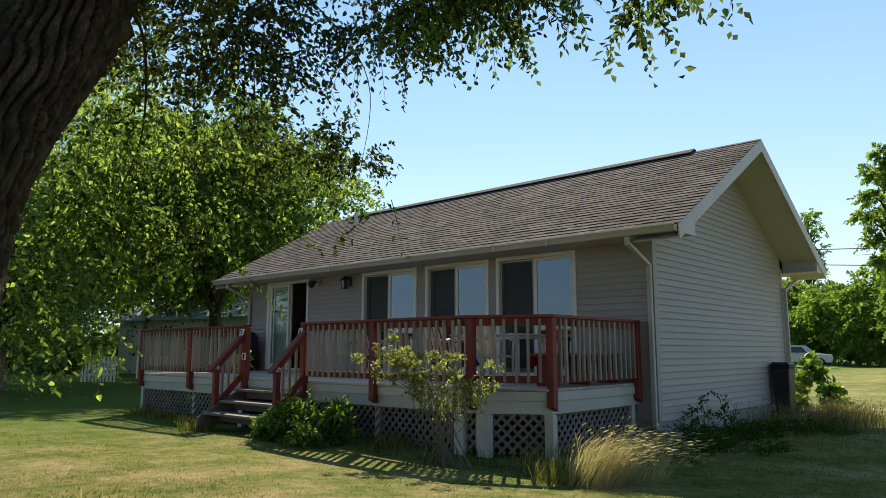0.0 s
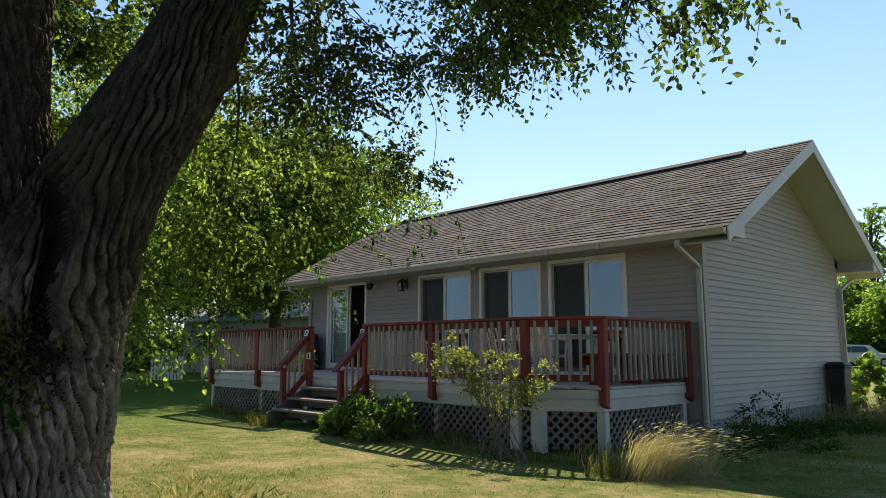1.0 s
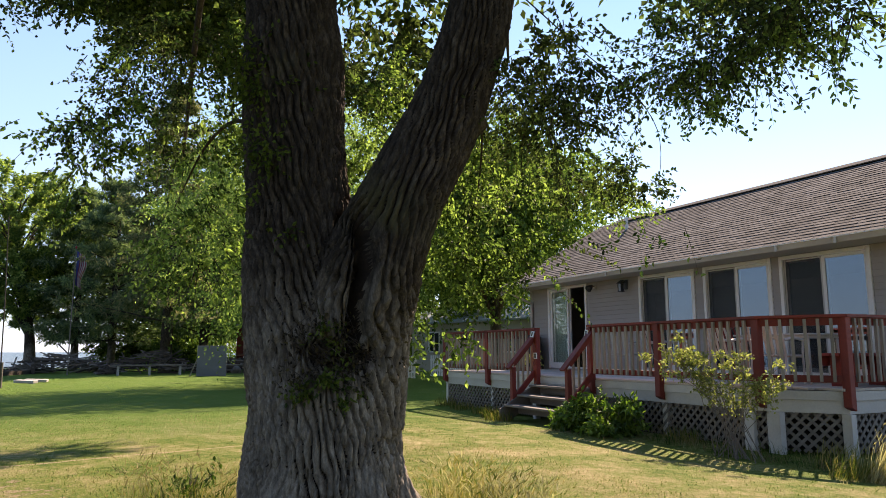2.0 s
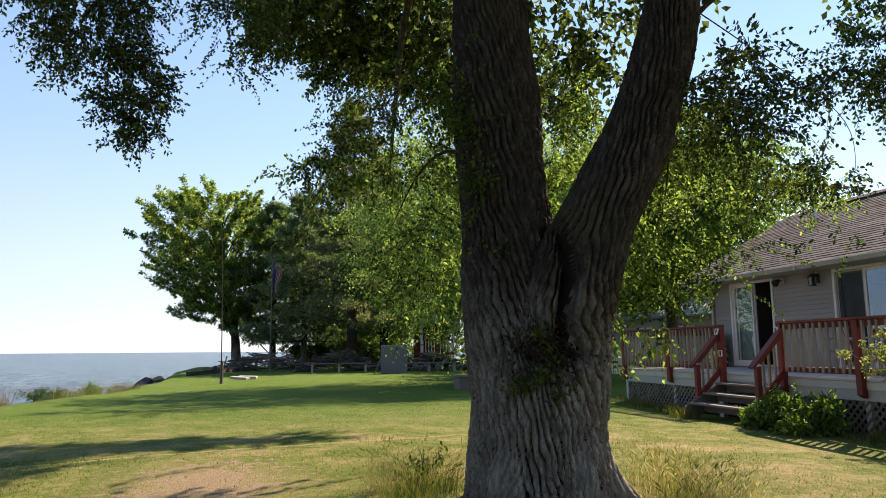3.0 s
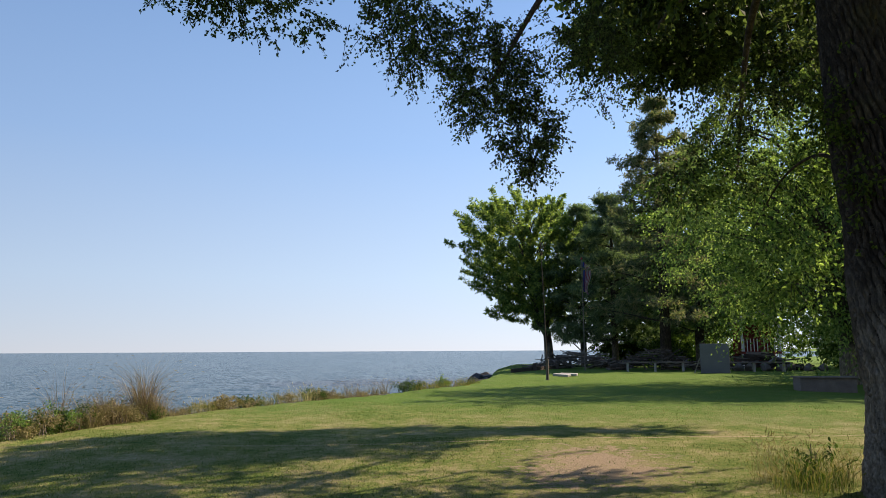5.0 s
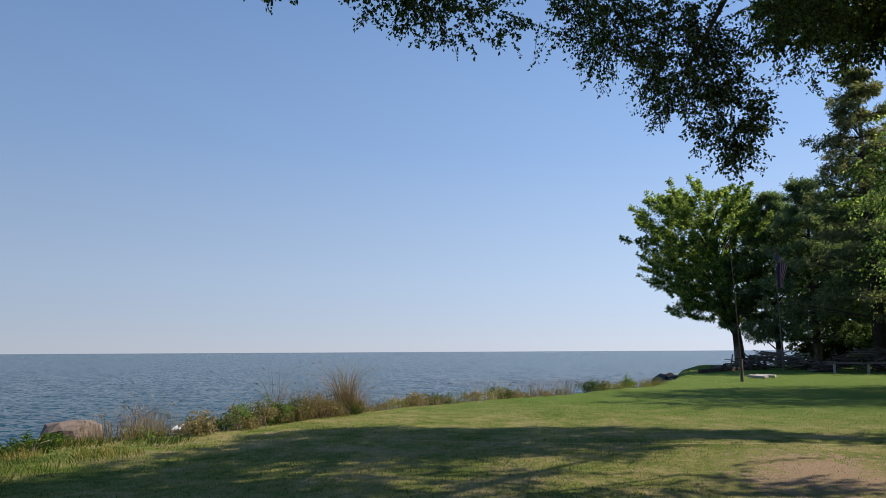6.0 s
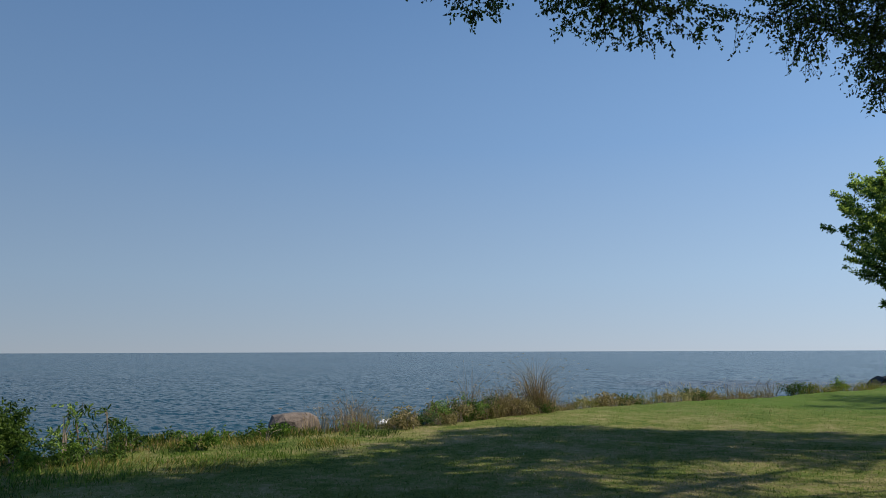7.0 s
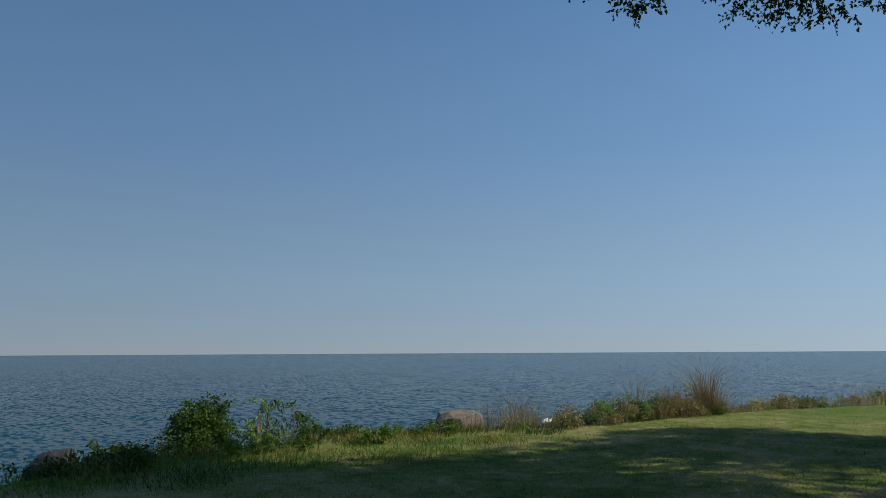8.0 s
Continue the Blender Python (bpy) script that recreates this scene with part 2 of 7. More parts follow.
def glass_material(name, mirror, tint, coat=(1, 1, 1)):
    """Clear glass whose gloss grows towards grazing views."""
    m, nt, links, b = nodes_of(name)
    tr, gl, mx, lw, pw, ad = (nt.new("ShaderNode" + k) for k in ("BsdfTransparent", "BsdfGlossy", "MixShader", "LayerWeight", "Math", "Math"))
    tr.inputs[0].default_value = (*tint, 1)
    gl.inputs["Roughness"].default_value = 0.01
    gl.inputs[0].default_value = (*coat, 1)
    pw.operation = "POWER"
    pw.inputs[1].default_value = 4.0
    links.new(lw.outputs["Facing"], pw.inputs[0])
    ad.inputs[1].default_value = mirror
    links.new(pw.outputs[0], ad.inputs[0])
    links.new(ad.outputs[0], mx.inputs[0])
    links.new(tr.outputs[0], mx.inputs[1])
    links.new(gl.outputs[0], mx.inputs[2])
    links.new(mx.outputs[0], nt["Material Output"].inputs[0])
    return m


def screen_material():
    m, nt, links, b = nodes_of("insect_screen")
    b.inputs["Base Color"].default_value, b.inputs["Roughness"].default_value = (0.022, 0.028, 0.031, 1), 0.8
    tr, mx = nt.new("ShaderNodeBsdfTransparent"), nt.new("ShaderNodeMixShader")
    mx.inputs[0].default_value = 0.45
    links.new(tr.outputs[0], mx.inputs[1])
    links.new(b.outputs[0], mx.inputs[2])
    links.new(mx.outputs[0], nt["Material Output"].inputs[0])
    return m


M_LAWN, M_WATER = lawn_material(), water_material()
M_BARK = bark_material()
M_SIDING = surface("vinyl_siding", (0.385, 0.345, 0.317), (0.335, 0.30, 0.272), 0.55, 0.6, 60, 0.12, 0.002, vary=0.06)
M_TRIM = surface("white_trim", (0.80, 0.78, 0.75), (0.70, 0.68, 0.65), 0.45, 1.0, 25, 0.1, 0.002)
M_SOFFIT = surface("cream_soffit", (0.43, 0.42, 0.395), (0.37, 0.36, 0.335), 0.6, 0.8, 20, 0.1, 0.002)
M_GUTTER = surface("gutter_metal", (0.50, 0.47, 0.435), (0.40, 0.375, 0.345), 0.45, 1.2, 25, 0.1, 0.002)
M_SHINGLE = surface("asphalt_shingle", (0.178, 0.168, 0.162), (0.112, 0.106, 0.103), 1.0, 0.5, 90, 0.5, 0.004, vary=0.36, island=True, spec=0.03)
M_SHINGLETAB = surface("asphalt_shingle_tab", (0.178, 0.168, 0.162), (0.112, 0.106, 0.103), 1.0, 0.5, 90, 0.5, 0.004, vary=0.36, spec=0.03)
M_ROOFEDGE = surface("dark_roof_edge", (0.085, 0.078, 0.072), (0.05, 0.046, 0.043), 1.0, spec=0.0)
M_RED = surface("red_stain", (0.27, 0.038, 0.026), (0.15, 0.022, 0.017), 0.6, 2.5, 45, 0.3, 0.003, stretch=(1, 1, 1), vary=0.25)
M_BALUSTER = surface("weathered_baluster", (0.38, 0.325, 0.275), (0.23, 0.195, 0.165), 0.85, 3.0, 60, 0.4, 0.003, stretch=(1, 1, 0.2), vary=0.3)
M_DECKPAINT = surface("worn_deck_paint", (0.57, 0.54, 0.495), (0.42, 0.395, 0.36), 0.7, 2.0, 40, 0.3, 0.003, vary=0.12)
M_PLANK = surface("deck_plank", (0.56, 0.49, 0.43), (0.40, 0.34, 0.29), 0.8, 2.0, 40, 0.4, 0.003, stretch=(0.15, 1, 1), vary=0.2)
M_LATTICE = surface("lattice_wood", (0.21, 0.182, 0.153), (0.11, 0.094, 0.078), 0.85, 4.0, 50, 0.3, 0.003)
M_STEP = surface("weathered_step", (0.24, 0.20, 0.17), (0.13, 0.105, 0.09), 0.9, 3.0, 50, 0.4, 0.004, stretch=(0.2, 1, 1), vary=0.2)
M_DARKWOOD = surface("dark_timber", (0.09, 0.065, 0.05), (0.04, 0.03, 0.024), 0.9, 3.0, 40, 0.4, 0.004)
M_UNDERDECK = surface("underdeck_shade", (0.06, 0.045, 0.033), (0.03, 0.022, 0.017), 0.95, 3.0, 40, 0.6, 0.01)
M_GREYWOOD = surface("grey_driftwood", (0.28, 0.25, 0.22), (0.15, 0.13, 0.11), 0.9, 3.0, 40, 0.5, 0.004)
M_GLASS = glass_material("window_glass", 0.135, (0.70, 0.78, 0.82), (0.66, 0.84, 1.0))
M_DOORGLASS = glass_material("door_glass", 0.05, (0.90, 0.94, 0.92))
M_SCREEN = screen_material()
M_ROOM = surface("room_wall", (0.30, 0.26, 0.22), (0.24, 0.20, 0.17), 0.9)
M_ROOMDARK = surface("room_carpet", (0.12, 0.09, 0.07), (0.07, 0.055, 0.045), 0.95)
M_CURTAIN = surface("pale_curtain", (0.72, 0.72, 0.68), (0.58, 0.58, 0.55), 0.9, 3, 40, 0.2, 0.003)
M_BLACK = surface("black_iron", (0.025, 0.025, 0.026), (0.012, 0.012, 0.013), 0.45, 4, 60, 0.2, 0.002)
M_GREYPLASTIC = surface("pale_plastic", (0.46, 0.45, 0.43), (0.38, 0.37, 0.36), 0.5, 4, 60, 0.1, 0.002)
M_ROCK = surface("boulder_stone", (0.21, 0.175, 0.145), (0.055, 0.045, 0.038), 0.9, 3.0, 25, 0.8, 0.02)
M_DARKROCK = surface("wet_dark_stone", (0.045, 0.042, 0.04), (0.018, 0.018, 0.018), 0.75, 3.0, 25, 0.8, 0.02)
M_CONCRETE = surface("concrete", (0.42, 0.40, 0.37), (0.29, 0.275, 0.25), 0.9, 2.0, 40, 0.4, 0.004)
M_BOARD = surface("grey_blue_panel", (0.17, 0.175, 0.20), (0.125, 0.13, 0.15), 0.7, 1.5, 30, 0.2, 0.003)
M_BEIGE = surface("beige_siding", (0.42, 0.39, 0.30), (0.35, 0.32, 0.25), 0.7, 0.6, 20, 0.2, 0.004)
M_BLUEROOF = surface("blue_grey_roofing", (0.36, 0.42, 0.48), (0.27, 0.32, 0.37), 0.6, 1.0, 20, 0.2, 0.004)
M_CARWHITE = surface("white_car_paint", (0.55, 0.56, 0.58), (0.50, 0.51, 0.53), 0.3, 1, 10, 0.0, 0.001)
M_CARRED = surface("red_car_paint", (0.35, 0.02, 0.03), (0.28, 0.015, 0.02), 0.3, 1, 10, 0.0, 0.001)
M_TYRE = surface("tyre_rubber", (0.03, 0.03, 0.03), (0.015, 0.015, 0.015), 0.85)
M_CARGLASS = surface("dark_car_glass", (0.03, 0.035, 0.04), (0.02, 0.022, 0.025), 0.1, spec=0.8)
M_WHITE = surface("white_plastic", (0.82, 0.82, 0.80), (0.74, 0.74, 0.72), 0.5)
M_DRY = leaf_material("dry_grass", ((0.31, 0.24, 0.12), (0.43, 0.35, 0.20), (0.55, 0.47, 0.30)), 0.35, 0.2)
M_BLADE = leaf_material("grass_blade", ((0.055, 0.095, 0.014), (0.13, 0.15, 0.028), (0.23, 0.185, 0.055), (0.33, 0.245, 0.10)), 0.3, 0.15)
M_LAWNBLADE = lawn_blade_material()
M_WEED = leaf_material("weed_leaf", ((0.018, 0.038, 0.008), (0.038, 0.078, 0.013), (0.08, 0.13, 0.023)), 0.35)
M_SCRUB = leaf_material("dry_scrub", ((0.11, 0.10, 0.04), (0.22, 0.175, 0.08), (0.34, 0.27, 0.15)), 0.3)
M_REED = leaf_material("brown_reed", ((0.11, 0.075, 0.05), (0.21, 0.145, 0.085), (0.33, 0.25, 0.14)), 0.3)
M_ELM = leaf_material("elm_leaf", ((0.032, 0.056, 0.018), (0.115, 0.172, 0.050), (0.255, 0.33, 0.10)), 0.64)
# the elm leaf again, darkened for boughs that hang in shade
M_ELMSHADED = leaf_material("shaded_elm_leaf", ((0.023, 0.029, 0.014), (0.058, 0.076, 0.028), (0.125, 0.165, 0.055)), 0.46)
M_DEADLEAF = leaf_material("dead_leaf", ((0.02, 0.014, 0.009), (0.045, 0.03, 0.018), (0.09, 0.075, 0.03)), 0.2)
M_SPROUT = leaf_material("sprout_leaf", ((0.03, 0.05, 0.012), (0.07, 0.10, 0.018), (0.12, 0.16, 0.025)), 0.35)
M_GREENBLADE = leaf_material("green_blade", ((0.035, 0.075, 0.012), (0.07, 0.135, 0.018), (0.13, 0.20, 0.035)), 0.35)
M_MAPLE = leaf_material("maple_leaf", ((0.040, 0.076, 0.020), (0.10, 0.158, 0.036), (0.19, 0.255, 0.06)), 0.45)
M_WILLOW = leaf_material("willow_leaf", ((0.080, 0.130, 0.042), (0.185, 0.255, 0.082), (0.33, 0.395, 0.14)), 0.6)
M_PINE = leaf_material("pine_needle", ((0.07, 0.11, 0.062), (0.15, 0.205, 0.105), (0.25, 0.31, 0.155)), 0.42)
M_SHOREMAPLE = leaf_material("shore_maple_leaf", ((0.070, 0.115, 0.036), (0.155, 0.22, 0.062), (0.36, 0.405, 0.12)), 0.55)
M_BROWNPINE = leaf_material("browned_needle", ((0.07, 0.095, 0.05), (0.15, 0.17, 0.08), (0.30, 0.25, 0.14)), 0.4)
M_POPLAR = leaf_material("poplar_leaf", ((0.08, 0.14, 0.03), (0.15, 0.23, 0.05), (0.25, 0.33, 0.08)), 0.5)
M_SHRUB = leaf_material("shrub_leaf", ((0.040, 0.085, 0.014), (0.10, 0.18, 0.025), (0.20, 0.29, 0.05)), 0.35, 0.5)
M_ROSE = leaf_material("pale_rose_leaf", ((0.13, 0.155, 0.045), (0.24, 0.25, 0.085), (0.42, 0.40, 0.18)), 0.45)

# ---- tools ----


def part(name, bm, material, parent=None, label="", smooth=False):
    me = bpy.data.meshes.new(name)
    bm.normal_update()
    bm.to_mesh(me)
    bm.free()
    me.materials.append(material)
    if smooth:
        me.shade_smooth()
    ob = new(name, me)
    ob.parent = parent
    return tagged(ob, label) if label else ob


def mesh_part(name, verts, faces, material, parent=None, label="", smooth=False):
    """A mesh from arrays: verts (n, 3), faces (m, 3 or 4)."""
    verts, faces = np.asarray(verts, dtype=np.float32), np.asarray(faces, dtype=np.int32)
    me = bpy.data.meshes.new(name)
    me.vertices.add(len(verts))
    me.vertices.foreach_set("co", verts.ravel())
    k = faces.shape[1]
    me.loops.add(faces.size)
    me.loops.foreach_set("vertex_index", faces.ravel())
    me.polygons.add(len(faces))
    me.polygons.foreach_set("loop_start", np.arange(0, faces.size, k, dtype=np.int32))
    me.update(calc_edges=True)
    me.materials.append(material)
    if smooth:
        me.shade_smooth()
    else:
        me.shade_flat()
    ob = new(name, me)
    ob.parent = parent
    return tagged(ob, label) if label else ob


def thing(name, at, label, category, group="", kind=""):
    ob = new(name)
    ob.location = at
    ob.empty_display_size = 0.2
    return tagged(ob, label, category, group, kind)


def box(bm, x0, x1, y0, y1, z0, z1, bevel=0.0):
    v = [bm.verts.new(p) for p in ((x0, y0, z0), (x1, y0, z0), (x1, y1, z0), (x0, y1, z0), (x0, y0, z1), (x1, y0, z1), (x1, y1, z1), (x0, y1, z1))]
    f = [bm.faces.new([v[i] for i in q]) for q in ((3, 2, 1, 0), (4, 5, 6, 7), (0, 1, 5, 4), (1, 2, 6, 5), (2, 3, 7, 6), (3, 0, 4, 7))]
    if bevel:
        bmesh.ops.bevel(bm, geom=list({e for q in f for e in q.edges}), offset=bevel, segments=1, affect="EDGES")
    return v


def boxed(x0, x1, y0, y1, z0, z1, bevel=0.0):
    bm = bmesh.new()
    box(bm, x0, x1, y0, y1, z0, z1, bevel)
    return bm


def beam(bm, p, q, w, h, up=(0, 0, 1)):
    """A board from p to q, w wide across and h high along up."""
    p, q, up = Vector(p), Vector(q), Vector(up)
    d = (q - p).normalized()
    s = d.cross(up).normalized()
    u = s.cross(d).normalized()
    v = [bm.verts.new(e + s * (a * w / 2) + u * (b * h / 2)) for e in (p, q) for a, b in ((-1, -1), (1, -1), (1, 1), (-1, 1))]
    for f in ((3, 2, 1, 0), (4, 5, 6, 7), (0, 1, 5, 4), (1, 2, 6, 5), (2, 3, 7, 6), (3, 0, 4, 7)):
        bm.faces.new([v[i] for i in f])


def beamed(p, q, w, h, up=(0, 0, 1)):
    bm = bmesh.new()
    beam(bm, p, q, w, h, up)
    return bm


def tube(bm, pts, radii, seg=10, cap=True, bumpy=None, floor=None):
    """A tapered tube along pts; faces whose bumps lie below floor take the second material."""
    pts = [Vector(p) for p in pts]
    rings, side, rel = [], None, []
    for k, p in enumerate(pts):
        d = (pts[min(k + 1, len(pts) - 1)] - pts[max(k - 1, 0)]).normalized()
        if side is None:
            side = d.orthogonal().normalized()
        side = (side - d * side.dot(d)).normalized()
        up = d.cross(side)
        ring = []
        for a in range(seg):
            an = 2 * math.pi * a / seg
            f = 1.0 if bumpy is None else bumpy(an, k, p)
            rel.append(f)
            ring.append(bm.verts.new(p + (side * math.cos(an) + up * math.sin(an)) * radii[k] * f))
        rings.append(ring)
    for k, (r0, r1) in enumerate(zip(rings, rings[1:])):
        for a in range(seg):
            b = (a + 1) % seg
            q = bm.faces.new((r0[a], r0[b], r1[b], r1[a]))
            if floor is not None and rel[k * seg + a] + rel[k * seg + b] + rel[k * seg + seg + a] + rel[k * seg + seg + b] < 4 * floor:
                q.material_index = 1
    if cap:
        bm.faces.new(rings[0][::-1])
        bm.faces.new(rings[-1])


def tubed(pts, radii, seg=10, cap=True):
    bm = bmesh.new()
    tube(bm, pts, radii if isinstance(radii, (list, tuple)) else [radii] * len(pts), seg, cap)
    return bm


def curve_pts(pts, n):
    """n + 1 points on a smooth line through pts."""
    P = [Vector(p) for p in pts]
    P = [P[0] * 2 - P[1], *P, P[-1] * 2 - P[-2]]
    out = []
    m = len(P) - 3
    for k in range(n + 1):
        u = k / n * m
        i = min(int(u), m - 1)
        t = u - i
        a, b, c, d = P[i:i + 4]
        out.append(0.5 * ((2 * b) + (c - a) * t + (2 * a - 5 * b + 4 * c - d) * t * t + (3 * b - a - 3 * c + d) * t ** 3))
    return out


def unit(a):
    return a / np.maximum(np.linalg.norm(a, axis=-1, keepdims=True), 1e-9)


def leaf_quads(rng, pos, along, length, width, fold=0.25, plain=False):
    """Oval leaves folded along the midrib, of six corners, or plain ones of four. pos, along: (n, 3)."""
    n = len(pos)
    along = unit(along)
    side = unit(np.cross(along, rng.normal(size=(n, 3))))
    nor = np.cross(side, along)
    L = (length * rng.uniform(0.65, 1.25, n))[:, None]
    W = (width * rng.uniform(0.75, 1.2, n))[:, None]
    bend = nor * L * rng.uniform(-0.15, 0.05, (n, 1))
    if plain:
        m = pos + along * L * 0.5 + nor * W * fold
        v = np.stack((pos, m + side * W * 0.5, pos + along * L + bend, m - side * W * 0.5), axis=1).reshape(-1, 3)
        i = np.arange(n)[:, None] * 4
        return v, np.concatenate((i + np.array([[0, 1, 2]]), i + np.array([[0, 2, 3]])), axis=1).reshape(-1, 3)
    lo, hi = pos + along * L * 0.28, pos + along * L * 0.66 + bend * 0.5
    v = np.stack((pos, lo + side * W * 0.46 + nor * W * fold, hi + side * W * 0.40 + nor * W * fold, pos + along * L + bend,
                  hi - side * W * 0.40 + nor * W * fold, lo - side * W * 0.46 + nor * W * fold), axis=1).reshape(-1, 3)
    i = np.arange(n)[:, None] * 6
    f = np.concatenate([i + np.array([q]) for q in ((0, 1, 2), (0, 2, 3), (0, 3, 4), (0, 4, 5))], axis=1).reshape(-1, 3)
    return v, f


def blades(rng, base, height, width, lean):
    """Grass blades, each of two joined triangles with a bend. base (n, 3), height (n,), lean (n, 3) sideways reach."""
    n = len(base)
    an = rng.uniform(0, 2 * np.pi, n)
    s = np.stack((np.cos(an), np.sin(an), np.zeros(n)), 1) * (width * rng.uniform(0.6, 1.3, n) / 2)[:, None]
    up = np.zeros((n, 3))
    up[:, 2] = height
    v = np.stack((base - s, base + s, base + up * 0.6 + lean * 0.35 + s * 0.7, base + up * 0.6 + lean * 0.35 - s * 0.7, base + up * (1 - 0.25 * np.minimum(1, np.linalg.norm(lean, axis=1, keepdims=True) / np.maximum(height[:, None], 0.01))) + lean), 1).reshape(-1, 3)
    i = np.arange(n)[:, None] * 5
    f = np.concatenate((i + np.array([[0, 1, 2]]), i + np.array([[0, 2, 3]]), i + np.array([[3, 2, 4]])), 1).reshape(-1, 3)
    return v, f


def join_soup(soups):
    vs, fs, k = [], [], 0
    for v, f in soups:
        vs.append(v)
        fs.append(f + k)
        k += len(v)
    return np.concatenate(vs), np.concatenate(fs)

# ---- ground and lake ----
SHORE_X = (-400, -123.76, -85.68, -59.02, -42.84, -32.37, -23.8, -19.71, -15.42, -11.71, -7.81, -5.05, -2.38, 0, 1.9, 5, 15, 60, 400)
SHORE_Y = (159.88, 39.88, 2.88, -8.32, -7.42, -6.32, -6.32, -7.12, -8.62, -9.92, -10.32, -10.82, -11.32, -11.32, -10.52, -10.92, -13.12, -16.12, -60.12)
WATER_Z = -1.05


def shore(x):
    return np.interp(x, SHORE_X, SHORE_Y)


def ground_z(x, y):
    s = np.clip((shore(x) - y) / 2.2, 0, 1)
    return -2.1 * s * s * (3 - 2 * s) + 0.025 * np.sin(x * 0.9 + 1.3 * np.sin(y * 0.5)) * np.sin(y * 0.7 + 0.4) - 0.12 * np.clip((y - 3.4) / 2.6, 0, 1) * np.clip((x + 22) / 6, 0, 1)


def build_ground():
    far = np.array([6, 14, 28, 55, 110, 220, 450, 900, 1800, 3400])
    xs = np.concatenate((-32 - far[::-1], np.arange(-32, 10, 0.45), 10 + far))
    ys = np.concatenate((-15 - far[::-1], np.arange(-15, 0, 0.3), np.arange(0, 24, 1.0), 24 + far))
    X, Y = np.meshgrid(xs, ys)
    v = np.stack((X, Y, ground_z(X, Y)), -1).reshape(-1, 3)
    i, j = np.meshgrid(np.arange(len(xs) - 1), np.arange(len(ys) - 1))
    a = (j * len(xs) + i).ravel()
    f = np.stack((a, a + 1, a + len(xs) + 1, a + len(xs)), 1)
    tagged(mesh_part("ground", v, f, M_LAWN, smooth=True), "mown summer lawn, dry yellow and green, with worn bare earth", "lawn", kind="structure")
    bm = bmesh.new()
    c = bm.verts.new((0, 0, WATER_Z))
    rim = [bm.verts.new((4850 * math.cos(a * math.pi / 48), 4850 * math.sin(a * math.pi / 48), WATER_Z)) for a in range(96)]
    for a in range(96):
        bm.faces.new((c, rim[a], rim[(a + 1) % 96]))
    tagged(part("water", bm, M_WATER), "blue-green lake with small wind ripples", "lake", kind="structure")


build_ground()

# ---- the house ----
XR, XL, YF, YB = -4.6, -15.5, 9.8, 15.95       # outer faces of the walls
RIDGE_Y, RIDGE_Z, PITCH = 12.90, 5.02, 0.55
ROOF_XR, ROOF_XL, EAVE = -3.87, -16.06, 3.75    # ends of the roof; eave's reach from the ridge
DECK_Z, WALL_BASE = 0.72, 0.16
DOORS = ((-14.68, -13.04), (-11.18, -9.55), (-9.32, -7.74), (-7.57, -5.92))
DOOR_Z0, DOOR_Z1 = 0.76, 2.845
COURSE = 0.102


def roof_z(y):
    return RIDGE_Z - PITCH * abs(y - RIDGE_Y)


def lap(length, axis, name="lap"):
    """One course of lapped siding, its thick edge below."""
    bm = bmesh.new()
    prof = ((0.0, 0.012), (0.0, COURSE + 0.010), (0.002, COURSE + 0.010), (0.021, 0.005), (0.020, 0.0))
    ends = [[bm.verts.new((s, -o, z) if axis == "x" else (o, s, z)) for o, z in prof] for s in (0.0, length)]
    for k in range(5):
        bm.faces.new((ends[0][k], ends[0][(k + 1) % 5], ends[1][(k + 1) % 5], ends[1][k]))
    bm.faces.new(ends[0][::-1])
    bm.faces.new(ends[1])
    bmesh.ops.recalc_face_normals(bm, faces=bm.faces)
    me = bpy.data.meshes.new(name)
    bm.to_mesh(me)
    bm.free()
    me.materials.append(M_SIDING)
    return me


house = thing("house", (-10, 12.9, 0), "grey vinyl-sided single-storey house with a shingled gable roof", "house")


def at_house(ob):
    """Parents ob to the house without moving it."""
    ob.parent = house
    ob.matrix_parent_inverse = Matrix.Translation((10, -12.9, 0))
    return ob


